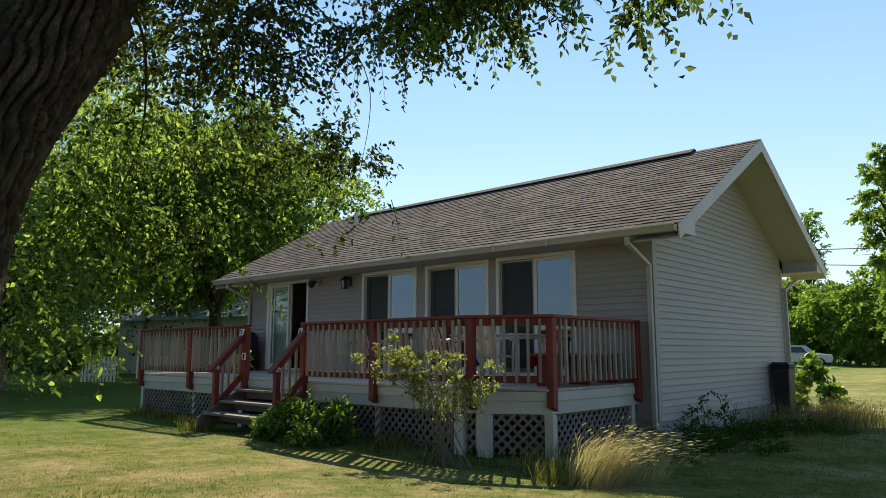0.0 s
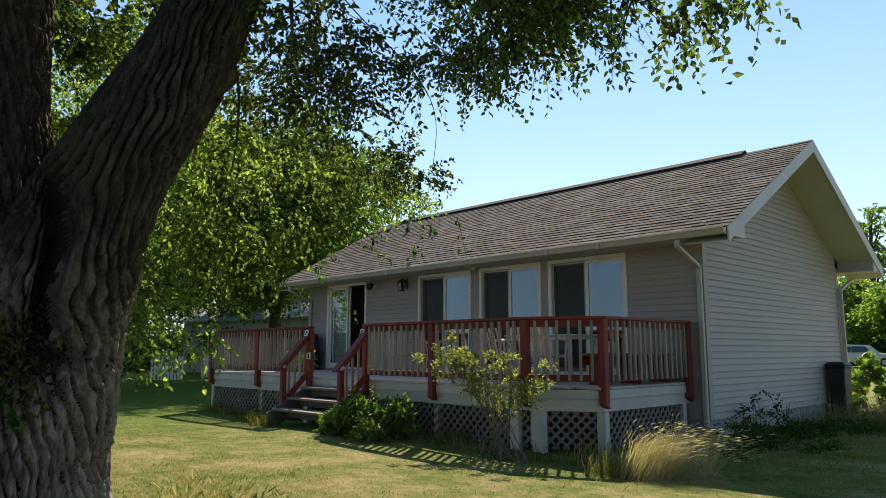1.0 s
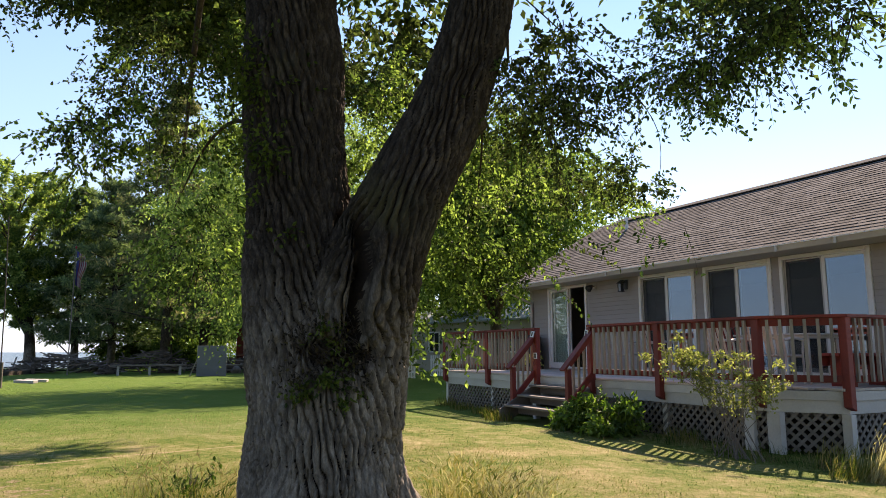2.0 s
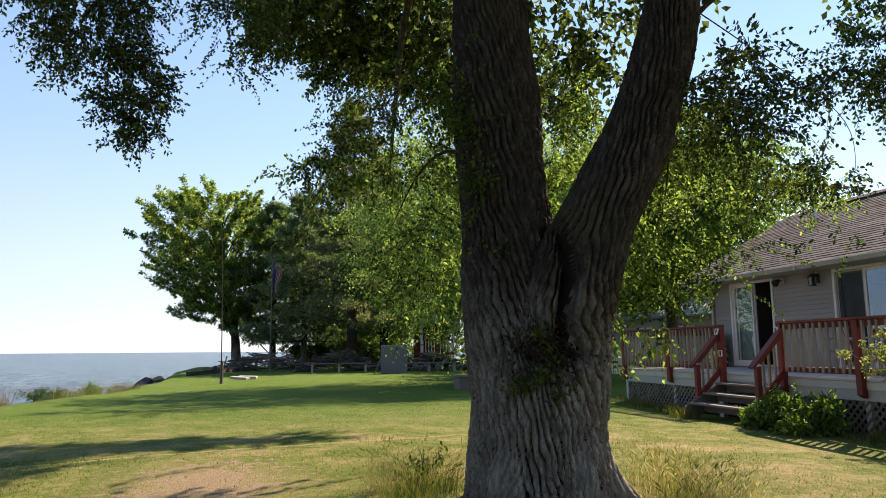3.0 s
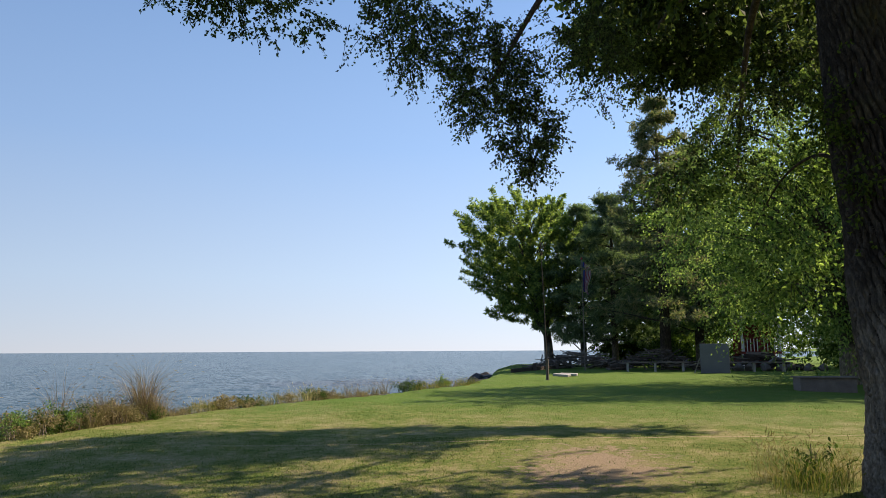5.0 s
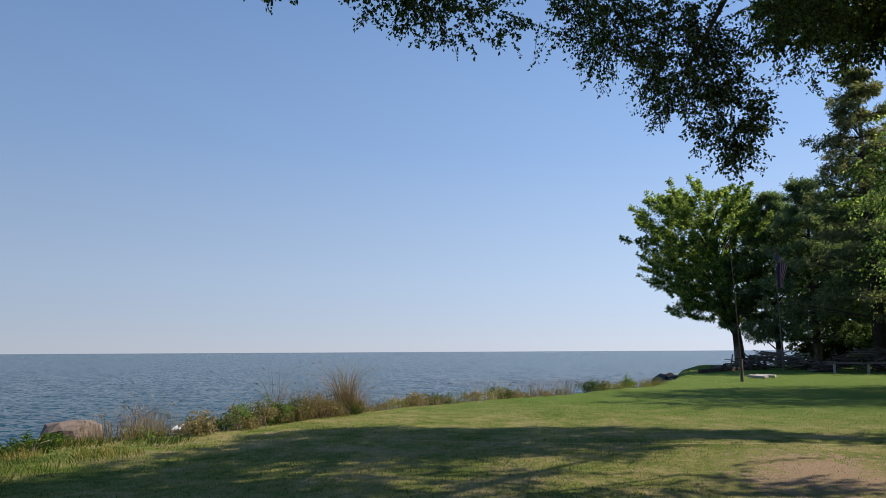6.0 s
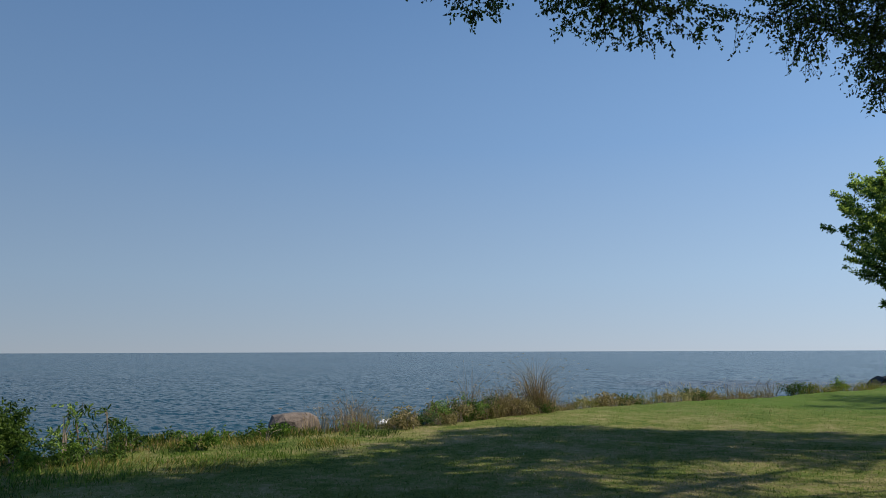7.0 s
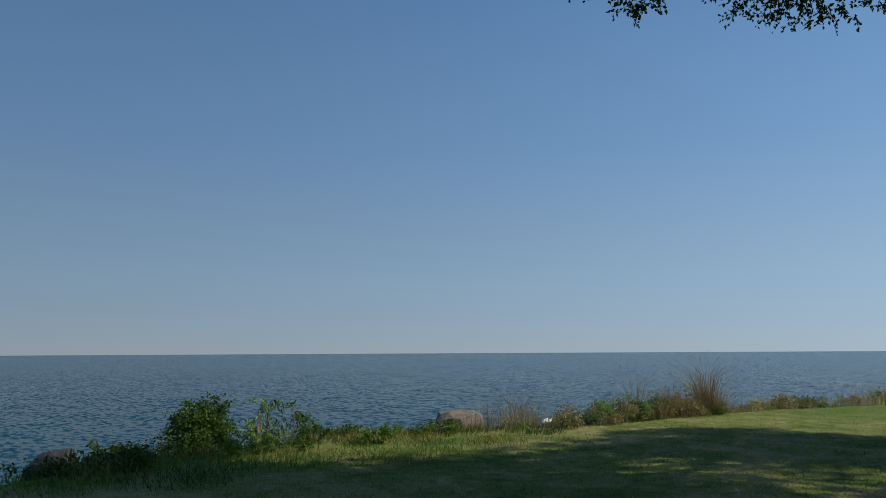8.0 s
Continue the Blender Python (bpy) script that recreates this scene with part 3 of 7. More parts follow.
def build_house():
    t = 0.14
    # walls as solid slabs; the front one is broken by the door openings
    edges = [XL] + [e for d in DOORS for e in d] + [XR]
    front = at_house(part("front_wall", boxed(XL, XR, YF, YF + t, DOOR_Z1, 3.0), M_SIDING, None, "grey lapped vinyl siding"))
    for k in range(0, len(edges), 2):
        at_house(part("wall_pier", boxed(edges[k], edges[k + 1], YF, YF + t, WALL_BASE, DOOR_Z1), M_SIDING, None, "grey lapped vinyl siding"))
    for a, b in DOORS:
        at_house(part("door_sill", boxed(a, b, YF, YF + t, WALL_BASE, DOOR_Z0), M_SIDING))

    def gable(x0, x1, name):
        g = bmesh.new()
        prof = ((YF + t, WALL_BASE), (YB, WALL_BASE), (YB, roof_z(YB) - 0.16), (RIDGE_Y, RIDGE_Z - 0.16), (YF + t, roof_z(YF + t) - 0.16))
        r = [[g.verts.new((x, y, z)) for y, z in prof] for x in (x0, x1)]
        for k in range(5):
            g.faces.new((r[0][k], r[0][(k + 1) % 5], r[1][(k + 1) % 5], r[1][k]))
        g.faces.new(r[0][::-1])
        g.faces.new(r[1])
        bmesh.ops.recalc_face_normals(g, faces=g.faces)
        return at_house(part(name, g, M_SIDING, None, "grey lapped vinyl siding"))

    right = gable(XR - t, XR, "gable_wall")
    gable(XL, XL + t, "gable_wall")
    at_house(part("back_wall", boxed(XL + t, XR - t, YB - t, YB, WALL_BASE, 3.0), M_SIDING, None, "grey lapped vinyl siding"))
    at_house(part("foundation", boxed(XL + 0.03, XR - 0.03, YF + 0.03, YB - 0.03, -0.3, WALL_BASE), M_CONCRETE, None, "concrete block base"))
    at_house(part("room_floor", boxed(XL + t, XR - t, YF + t, YB - t, WALL_BASE, 0.70), M_ROOMDARK))
    at_house(part("room_ceiling", boxed(XL + t, XR - t, YF + t, YB - t, 2.92, 2.96), M_ROOM))
    at_house(part("partition", boxed(XL + t, XR - t, 14.2, 14.3, 0.70, 2.92), M_ROOM))
    # siding, course by course
    cache = {}

    def course(x, y, z, length, axis, wall):
        key = (round(length, 3), axis)
        if key not in cache:
            cache[key] = lap(length, axis)
        ob = new("siding_board", cache[key])
        ob.location = (x, y, z)
        ob.parent = wall
        ob.matrix_parent_inverse = Matrix.Identity(4)

    spans = [(XL + 0.10, DOORS[0][0] - 0.005), (DOORS[0][1] + 0.005, DOORS[1][0] - 0.005), (DOORS[1][1] + 0.005, DOORS[2][0] - 0.005),
             (DOORS[2][1] + 0.005, DOORS[3][0] - 0.005), (DOORS[3][1] + 0.005, XR - 0.10)]
    z = 0.50
    while z < 2.80:
        for a, b in spans:
            if z > 0.68:
                course(a, YF, z, b - a, "x", front)
        z += COURSE
    z = WALL_BASE
    while z < RIDGE_Z - 0.3:
        y0 = max(YF + 0.10, RIDGE_Y - (RIDGE_Z - 0.2 - z) / PITCH)
        y1 = min(YB - 0.10, RIDGE_Y + (RIDGE_Z - 0.2 - z) / PITCH)
        if y1 - y0 > 0.1:
            course(XR, y0, z, y1 - y0, "y", right)
        z += COURSE
    for x, y, wx, wy in ((XR, YF, -1, 1), (XR, YB, -1, -1), (XL, YF, 1, 1)):
        bm = bmesh.new()
        sx, sy = (0.022 if wx < 0 else -0.022), (-0.022 if wy > 0 else 0.022)
        box(bm, *sorted((x + sx, x + wx * 0.10)), *sorted((y + sy, y)), WALL_BASE, 2.95)
        box(bm, *sorted((x + sx, x)), *sorted((y, y + wy * 0.10)), WALL_BASE, 2.95)
        at_house(part("corner_board", bm, M_SIDING, None))
    # roof
    th, roof_front = 0.10, None
    for s, nm in ((-1, "front"), (1, "back")):
        bm = bmesh.new()
        y1 = RIDGE_Y + s * EAVE
        prof = ((RIDGE_Y, RIDGE_Z), (y1, RIDGE_Z - PITCH * EAVE), (y1, RIDGE_Z - PITCH * EAVE - th), (RIDGE_Y, RIDGE_Z - th))
        r = [[bm.verts.new((x, y, z)) for y, z in prof] for x in (ROOF_XL + 0.02, ROOF_XR - 0.02)]
        for k in range(4):
            bm.faces.new((r[0][k], r[0][(k + 1) % 4], r[1][(k + 1) % 4], r[1][k]))
        bm.faces.new(r[0][::-1])
        bm.faces.new(r[1])
        bmesh.ops.recalc_face_normals(bm, faces=bm.faces)
        slope = at_house(part("roof_slope", bm, M_ROOFEDGE, None, "grey-brown asphalt shingle roof"))
        roof_front = slope if s < 0 else roof_front
        # rake boards and raked soffits
        for x, sx in ((ROOF_XR, -1), (ROOF_XL, 1)):
            g = bmesh.new()
            d = 0.235
            q = ((RIDGE_Y, RIDGE_Z - 0.004), (y1, RIDGE_Z - PITCH * EAVE - 0.004), (y1, RIDGE_Z - PITCH * EAVE - d), (RIDGE_Y, RIDGE_Z - d))
            r = [[g.verts.new((xx, y, z)) for y, z in q] for xx in (x, x + sx * 0.022)]
            for k in range(4):
                g.faces.new((r[0][k], r[0][(k + 1) % 4], r[1][(k + 1) % 4], r[1][k]))
            g.faces.new(r[0][::-1])
            g.faces.new(r[1])
            bmesh.ops.recalc_face_normals(g, faces=g.faces)
            at_house(part("rake_board", g, M_GUTTER, None, "pale grey aluminium trim"))
            g = bmesh.new()
            wall_x = XR + 0.016 if sx < 0 else XL - 0.016
            q = ((RIDGE_Y, RIDGE_Z - 0.19), (y1, RIDGE_Z - PITCH * EAVE - 0.19), (y1, RIDGE_Z - PITCH * EAVE - 0.21), (RIDGE_Y, RIDGE_Z - 0.21))
            r = [[g.verts.new((xx, y, z)) for y, z in q] for xx in (x + sx * 0.024, wall_x)]
            for k in range(4):
                g.faces.new((r[0][k], r[0][(k + 1) % 4], r[1][(k + 1) % 4], r[1][k]))
            g.faces.new(r[0][::-1])
            g.faces.new(r[1])
            bmesh.ops.recalc_face_normals(g, faces=g.faces)
            at_house(part("soffit", g, M_SOFFIT, None, "cream soffit panel"))
        # level soffit, fascia and box return at the eave
        ez = RIDGE_Z - PITCH * EAVE
        wy = YF if s < 0 else YB
        at_house(part("soffit", boxed(ROOF_XL + 0.03, ROOF_XR - 0.03, *sorted((y1 - s * 0.02, wy + s * 0.018)), ez - 0.105, ez - 0.09), M_SOFFIT, None, "cream soffit panel"))
        at_house(part("fascia", boxed(ROOF_XL + 0.025, ROOF_XR - 0.025, *sorted((y1 - s * 0.02, y1)), ez - 0.112, ez - 0.05), M_GUTTER, None))
        for x, sx in ((ROOF_XR, -1), (ROOF_XL, 1)):
            g = bmesh.new()
            q = ((y1, ez - 0.12), (y1 - s * 0.60, ez - 0.12), (y1 - s * 0.60, ez + PITCH * 0.60 - 0.205), (y1, ez - 0.05))
            r = [[g.verts.new((xx, y, z)) for y, z in q] for xx in (x - sx * 0.001 + sx * 0.023, x + sx * 0.04)]
            for k in range(4):
                g.faces.new((r[0][k], r[0][(k + 1) % 4], r[1][(k + 1) % 4], r[1][k]))
            g.faces.new(r[0][::-1])
            g.faces.new(r[1])
            bmesh.ops.recalc_face_normals(g, faces=g.faces)
            wx = XR + 0.016 if sx < 0 else XL - 0.016
            at_house(part("eave_end", boxed(*sorted((x + sx * 0.042, wx)), *sorted((y1 - s * 0.60, y1 - s * 0.585)), ez - 0.09, ez + PITCH * 0.59 - 0.20), M_SOFFIT, None))
            at_house(part("eave_return", g, M_GUTTER, None))
        # gutter: an open trough
        g = bmesh.new()
        prof = ((0.0, -0.02), (0.0, -0.115), (0.08, -0.115), (0.115, -0.03), (0.125, -0.03), (0.125, -0.02), (0.105, -0.02), (0.072, -0.102), (0.01, -0.102), (0.01, -0.02))
        r = [[g.verts.new((x, y1 + s * (0.002 + o), ez + z)) for o, z in prof] for x in (ROOF_XL + 0.03, ROOF_XR - 0.03)]
        n = len(prof)
        for k in range(n):
            g.faces.new((r[0][k], r[0][(k + 1) % n], r[1][(k + 1) % n], r[1][k]))
        g.faces.new(r[0][::-1])
        g.faces.new(r[1])
        bmesh.ops.recalc_face_normals(g, faces=g.faces)
        gut = at_house(part("gutter", g, M_GUTTER, None, "pale metal gutter"))
        if s < 0:
            part("gutter_lip", boxed(ROOF_XL + 0.031, ROOF_XR - 0.031, y1 - 0.139, y1 - 0.128, ez - 0.034, ez - 0.014), M_TRIM, gut, "pale folded lip")
            for jx in (-7.05, -6.0, -11.4):
                part("joint_band", boxed(jx, jx + 0.05, y1 - 0.135, y1 - 0.126, ez - 0.13, ez - 0.015), M_GUTTER, gut)
    # downspouts: an elbow under the gutter, a slant to the wall, a drop
    ey = RIDGE_Y - EAVE
    ez = RIDGE_Z - PITCH * EAVE
    for x, gy, wy, out in ((XR - 0.03, ey - 0.06, YF - 0.06, 1), (XL + 0.10, ey - 0.06, YF - 0.06, 1), (XR + 0.075, 2 * RIDGE_Y - ey + 0.06, YB - 0.03, -1)):
        bm = bmesh.new()
        for p, q in (((x, gy, ez - 0.13), (x, gy, ez - 0.25)), ((x, gy, ez - 0.22), (x, wy, ez - 0.48)), ((x, wy, ez - 0.45), (x, wy, 0.06))):
            beam(bm, p, q, 0.075, 0.055, (0, 1, 0) if abs(q[2] - p[2]) > abs(q[1] - p[1]) else (0, 0, 1))
        bmesh.ops.bevel(bm, geom=bm.edges[:], offset=0.008, segments=1, affect="EDGES")
        at_house(part("downspout", bm, M_GUTTER, None, "pale metal downspout"))
    # ridge vent and plumbing vent
    bm = bmesh.new()
    for s in (-1, 1):
        beam(bm, (-15.3, RIDGE_Y + s * 0.11, RIDGE_Z - 0.01), (-5.1, RIDGE_Y + s * 0.11, RIDGE_Z - 0.012), 0.24, 0.020, (0, s * 0.475, 0.88))
    at_house(part("ridge_vent", bm, M_SHINGLE, None, "shingled ridge vent"))
    at_house(part("vent_pipe", tubed(((-14.0, 12.0, roof_z(12.0) - 0.1), (-14.0, 12.0, roof_z(12.0) + 0.34)), 0.045, 12), M_TRIM, None, "white plumbing vent"))
    # shingles: courses of tabs on the front slope
    rng = random.Random(4)
    vs, fs, tabs, shared = [], [], [], {}
    expo = 0.142
    ln = EAVE * math.hypot(1, PITCH)
    ux, uz = 1 / math.hypot(1, PITCH), PITCH / math.hypot(1, PITCH)
    k = 0
    while k * expo < ln - 0.02:
        s0 = k * expo - 0.012
        x = ROOF_XL - 0.015
        while x < ROOF_XR + 0.005:
            w = min(rng.choice((0.10, 0.15, 0.20, 0.27, 0.34)), ROOF_XR + 0.012 - x)
            h = rng.choice((0.011, 0.013, 0.016))
            a = s0 - rng.uniform(0, 0.006)
            b = s0 + expo + 0.02
            if x > -6.35:
                # towards the gable every tab is a piece of its own
                tabs.append((x, a, w, h, b - a))
                x += w
                continue
            i = len(vs)
            for sl, up in ((a, 0.002), (a, h + 0.002), (b, 0.003)):
                y, zz = RIDGE_Y - EAVE + sl * ux, RIDGE_Z - PITCH * EAVE + sl * uz
                for xx in (x + 0.002, x + w - 0.002):
                    vs.append((xx, y - uz * up, zz + ux * up))
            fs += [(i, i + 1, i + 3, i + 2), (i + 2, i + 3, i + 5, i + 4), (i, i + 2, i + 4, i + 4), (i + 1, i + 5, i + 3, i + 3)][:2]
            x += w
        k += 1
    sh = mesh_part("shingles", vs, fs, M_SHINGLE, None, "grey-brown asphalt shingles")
    # butt edges take the dark material, painting in each course's shadow line
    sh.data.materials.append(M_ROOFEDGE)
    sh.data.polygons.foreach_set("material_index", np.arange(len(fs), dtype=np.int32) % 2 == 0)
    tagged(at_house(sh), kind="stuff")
    for x, a, w, h, reach in tabs:
        key = (round(w, 2), h)
        if key not in shared:
            me = bpy.data.meshes.new("shingle")
            bm = bmesh.new()
            q = [bm.verts.new(p) for p in ((0.002, 0, 0.002), (w - 0.002, 0, 0.002), (0.002, 0, h + 0.002), (w - 0.002, 0, h + 0.002), (0.002, expo + 0.02, 0.003), (w - 0.002, expo + 0.02, 0.003))]
            # dark butt edge, the course's shadow line as colour
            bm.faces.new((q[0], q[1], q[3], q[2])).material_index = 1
            bm.faces.new((q[2], q[3], q[5], q[4]))
            bm.faces.new((q[0], q[2], q[4]))
            bm.faces.new((q[1], q[5], q[3]))
            bm.to_mesh(me)
            bm.free()
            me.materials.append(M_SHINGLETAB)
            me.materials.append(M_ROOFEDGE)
            shared[key] = me
        ob = new("shingle", shared[key])
        ob.location = (x, RIDGE_Y - EAVE + a * ux, RIDGE_Z - PITCH * EAVE + a * uz)
        ob.rotation_euler = (math.atan2(uz, ux), 0, 0)
        ob.parent = roof_front
        ob.matrix_parent_inverse = (Matrix.Translation((-10, 12.9, 0)) @ roof_front.matrix_parent_inverse @ roof_front.matrix_basis).inverted()


build_house()


def patio_door(x0, x1, y, z0, z1, is_open, label):
    """A sliding patio door: trim, jambs, two panels with glass; the one slid open shows the room."""
    door = at_house(part("patio_door", boxed(x0 + 0.06, x1 - 0.06, y - 0.01, y + 0.12, z0, z0 + 0.035), M_TRIM, None, label))
    w = 0.068
    for nm, b in (("casing", (x0, x0 + w, y - 0.035, y + 0.02, z0, z1)), ("casing", (x1 - w, x1, y - 0.035, y + 0.02, z0, z1)), ("casing", (x0 + w, x1 - w, y - 0.035, y + 0.02, z1 - w, z1))):
        part(nm, boxed(*b, 0.006), M_TRIM, door)
    xm = (x0 + x1) / 2

    def panel(a, b, yy, mat, name):
        bm = bmesh.new()
        st = 0.055
        box(bm, a, a + st, yy, yy + 0.035, z0 + 0.036, z1 - w - 0.002)
        box(bm, b - st, b, yy, yy + 0.035, z0 + 0.036, z1 - w - 0.002)
        box(bm, a + st, b - st, yy, yy + 0.035, z1 - w - st, z1 - w - 0.002)
        box(bm, a + st, b - st, yy, yy + 0.035, z0 + 0.036, z0 + 0.14)
        part(name + "_frame", bm, M_TRIM, door)
        g = boxed(a + st, b - st, yy + 0.014, yy + 0.02, z0 + 0.14, z1 - w - st)
        ob = part(name, g, mat, door)
        ob.visible_shadow = False

    a, b = x0 + w + 0.002, x1 - w - 0.002
    if is_open:
        panel(a, xm + 0.02, y + 0.012, M_DOORGLASS, "glass_pane")
        panel(a + 0.06, xm + 0.05, y + 0.062, M_DOORGLASS, "sliding_pane")
        # blinds behind the glass
        for k in range(8):
            bx = a + 0.095 + k * 0.082
            bm = boxed(-0.038, 0.038, -0.0015, 0.0015, z0 + 0.06, z1 - w - 0.06)
            bmesh.ops.transform(bm, matrix=Matrix.Translation((bx, y + 0.122, 0)) @ Matrix.Rotation(radians(14 + 5 * math.sin(k * 2.1)), 4, "Z"), verts=bm.verts)
            part("blind_slat", bm, M_CURTAIN, door)
    else:
        panel(xm - 0.03, b, y + 0.012, M_GLASS, "glass_pane")
        panel(a, xm + 0.03, y + 0.058, M_DOORGLASS, "sliding_pane")
        scr = bmesh.new()
        box(scr, a + 0.03, xm - 0.035, y + 0.028, y + 0.030, z0 + 0.07, z1 - w - 0.03)
        ob = part("insect_screen", scr, M_SCREEN, door, "dark insect screen")
        ob.visible_shadow = False
        bm = bmesh.new()
        for c in ((a, a + 0.03), (xm - 0.062, xm - 0.032)):
            box(bm, c[0], c[1], y + 0.018, y + 0.04, z0 + 0.036, z1 - w - 0.002)
        part("screen_frame", bm, M_GUTTER, door)
    return door


patio_door(*DOORS[0], YF, DOOR_Z0, DOOR_Z1, True, "white sliding patio door standing open, blinds inside")
for _d in DOORS[1:]:
    patio_door(*_d, YF, DOOR_Z0, DOOR_Z1, False, "white sliding patio door with glass reflecting the lake sky")

# ---- the deck ----
DX0, DX1, DY = -15.1, -4.92, 6.96       # left end, right end, front line
CX, CY = -5.72, 7.46                    # cut corner: front line ends at CX, right side starts at CY
POST_X = (-15.02, -12.92, -10.98, -9.27, -7.60, -5.76)
deck = thing("deck", (-10, 8.4, 0), "raised timber deck with red-stained railing and lattice skirt", "deck")
DECK_INV = Matrix.Translation((10, -8.4, 0))


def at_deck(ob):
    ob.parent = deck
    ob.matrix_parent_inverse = DECK_INV
    return ob


def build_deck():
    # floor planks along the house, cut back at the slanting corner
    n, w = 20, (YF - 0.03 - DY) / 20
    for k in range(n):
        y0 = DY - 0.03 + k * w
        xr = DX1 + 0.03 if y0 + w > CY else CX + 0.03 + (y0 - DY) * (DX1 - CX) / (CY - DY)
        at_deck(part("plank", boxed(DX0 - 0.03, xr, y0 + 0.003, y0 + w - 0.003, DECK_Z - 0.035, DECK_Z, 0.004), M_PLANK))
    # rim boards: upper one proud of the lower
    runs = (((DX0, DY), (CX, DY)), ((CX, DY), (DX1, CY)), ((DX1, CY), (DX1, YF - 0.03)), ((DX0, YF - 0.03), (DX0, DY)))
    for (xa, ya), (xb, yb) in runs:
        a, b = Vector((xa, ya, 0)), Vector((xb, yb, 0))
        d = (b - a).normalized()
        o = Vector((d.y, -d.x, 0))
        e = d * 0.012
        for z0, z1, out in ((0.565, DECK_Z - 0.038, 0.022), (0.40, 0.565, 0.0)):
            bm = beamed(a + o * out - e + Vector((0, 0, (z0 + z1) / 2)), b + o * out + e + Vector((0, 0, (z0 + z1) / 2)), 0.036, z1 - z0 - 0.003)
            at_deck(part("rim_board", bm, M_DECKPAINT, None, "pale worn painted rim board"))
        # lattice skirt: two layers of crossed strips
        L = (b - a).length
        panels = [(0.0, L)]
        if L > 5 and ya == yb:
            panels = [(0.0, -11.15 - DX0), (-9.27 - DX0, L)]
        for s0, s1 in panels:
            bm = bmesh.new()
            zb, zt = -0.09, 0.40
            for layer, sg in ((0.004, 1), (0.014, -1)):
                s = s0 - 0.4
                while s < s1 + 0.4:
                    p, q = [s, zb], [s + (zt - zb), zt]
                    if sg < 0:
                        p, q = [s + (zt - zb), zb], [s, zt]
                    # clip to the panel
                    u0, u1 = 0.0, 1.0
                    for lim, up in ((s0, 1), (s1, -1)):
                        f0, f1 = (p[0] - lim) * up, (q[0] - lim) * up
                        if f0 < 0 and f1 < 0:
                            u0, u1 = 1, 0
                        elif f0 < 0:
                            u0 = max(u0, f0 / (f0 - f1))
                        elif f1 < 0:
                            u1 = min(u1, f0 / (f0 - f1))
                    if u1 - u0 > 0.1:
                        P = [p[i] + (q[i] - p[i]) * u0 for i in (0, 1)]
                        Q = [p[i] + (q[i] - p[i]) * u1 for i in (0, 1)]
                        beam(bm, a + d * P[0] - o * layer + Vector((0, 0, P[1])), a + d * Q[0] - o * layer + Vector((0, 0, Q[1])), 0.009, 0.040, (-d.x * sg * 0.707, -d.y * sg * 0.707, 0.707))
                    s += 0.135
            at_deck(part("lattice_panel", bm, M_LATTICE, None, "diagonal wooden lattice"))
    for x, y, wd in ((DX0 + 0.05, DY + 0.04, 0.1), (-11.13, DY + 0.0, 0.13), (-9.3, DY + 0.04, 0.1), (-5.98, DY + 0.0, 0.16), (-5.63, DY + 0.05, 0.20), (DX1 + 0.01, CY - 0.02, 0.13), (DX1 - 0.02, YF - 0.2, 0.1), (-7.6, DY + 0.06, 0.1), (-12.9, DY + 0.06, 0.1)):
        at_deck(part("skirt_post", boxed(x - wd / 2, x + wd / 2, y - 0.055, y + 0.045, -0.2, 0.40, 0.004), M_DECKPAINT))
    # railing posts, bolted outside the rim
    posts = [(x, DY - 0.075) for x in POST_X[:-1]] + [(CX - 0.03, DY - 0.07), (DX1 + 0.045, CY - 0.03), (DX1 + 0.06, YF - 0.12), (DX0 - 0.075, YF - 0.12)]
    for k, (x, y) in enumerate(posts):
        bm = bmesh.new()
        lo = 0.44
        v = box(bm, x - 0.055, x + 0.055, y - 0.05, y + 0.05, lo, 1.615)
        for i in (0, 1):
            v[i].co.z += 0.05
        bmesh.ops.bevel(bm, geom=bm.edges[:], offset=0.006, segments=1, affect="EDGES")
        at_deck(part("post", bm, M_RED, None, "red-stained square post"))
    # rails and balusters between posts
    bal = bmesh.new()
    box(bal, -0.019, 0.019, -0.019, 0.019, 0.80, 1.60)
    bal_me = bpy.data.meshes.new("baluster")
    bal.to_mesh(bal_me)
    bal.free()
    bal_me.materials.append(M_BALUSTER)
    spans = [(posts[0], posts[1]), (posts[1], posts[2]), (posts[3], posts[4]), (posts[4], posts[5]), (posts[5], posts[6]), (posts[6], posts[7]), (posts[8], posts[0])]
    rng = random.Random(7)
    for (xa, ya), (xb, yb) in spans:
        a, b = Vector((xa, ya, 0)), Vector((xb, yb, 0))
        d = (b - a).normalized()
        up = Vector((0, 0, 1))
        at_deck(part("cap_rail", beamed(a - d * 0.03 + up * 1.635, b + d * 0.03 + up * 1.635, 0.14, 0.036), M_RED, None, "red-stained flat cap rail"))
        at_deck(part("top_rail", beamed(a + d * 0.056 + up * 1.565, b - d * 0.056 + up * 1.565, 0.038, 0.10), M_RED))
        at_deck(part("bottom_rail", beamed(a + d * 0.056 + up * 0.835, b - d * 0.056 + up * 0.835, 0.038, 0.09), M_RED))
        L = (b - a).length
        n = max(3, round(L / 0.142) - 1)
        o = Vector((d.y, -d.x, 0)) * 0.040
        for k in range(n):
            p = a + d * (L * (k + 1) / (n + 1)) + o
            ob = new("baluster", bal_me)
            ob.location = p
            ob.rotation_euler = (rng.uniform(-0.006, 0.006), rng.uniform(-0.012, 0.012), math.atan2(d.y, d.x))
            at_deck(ob)
    # stairs
    xa, xb = -10.98, -9.27
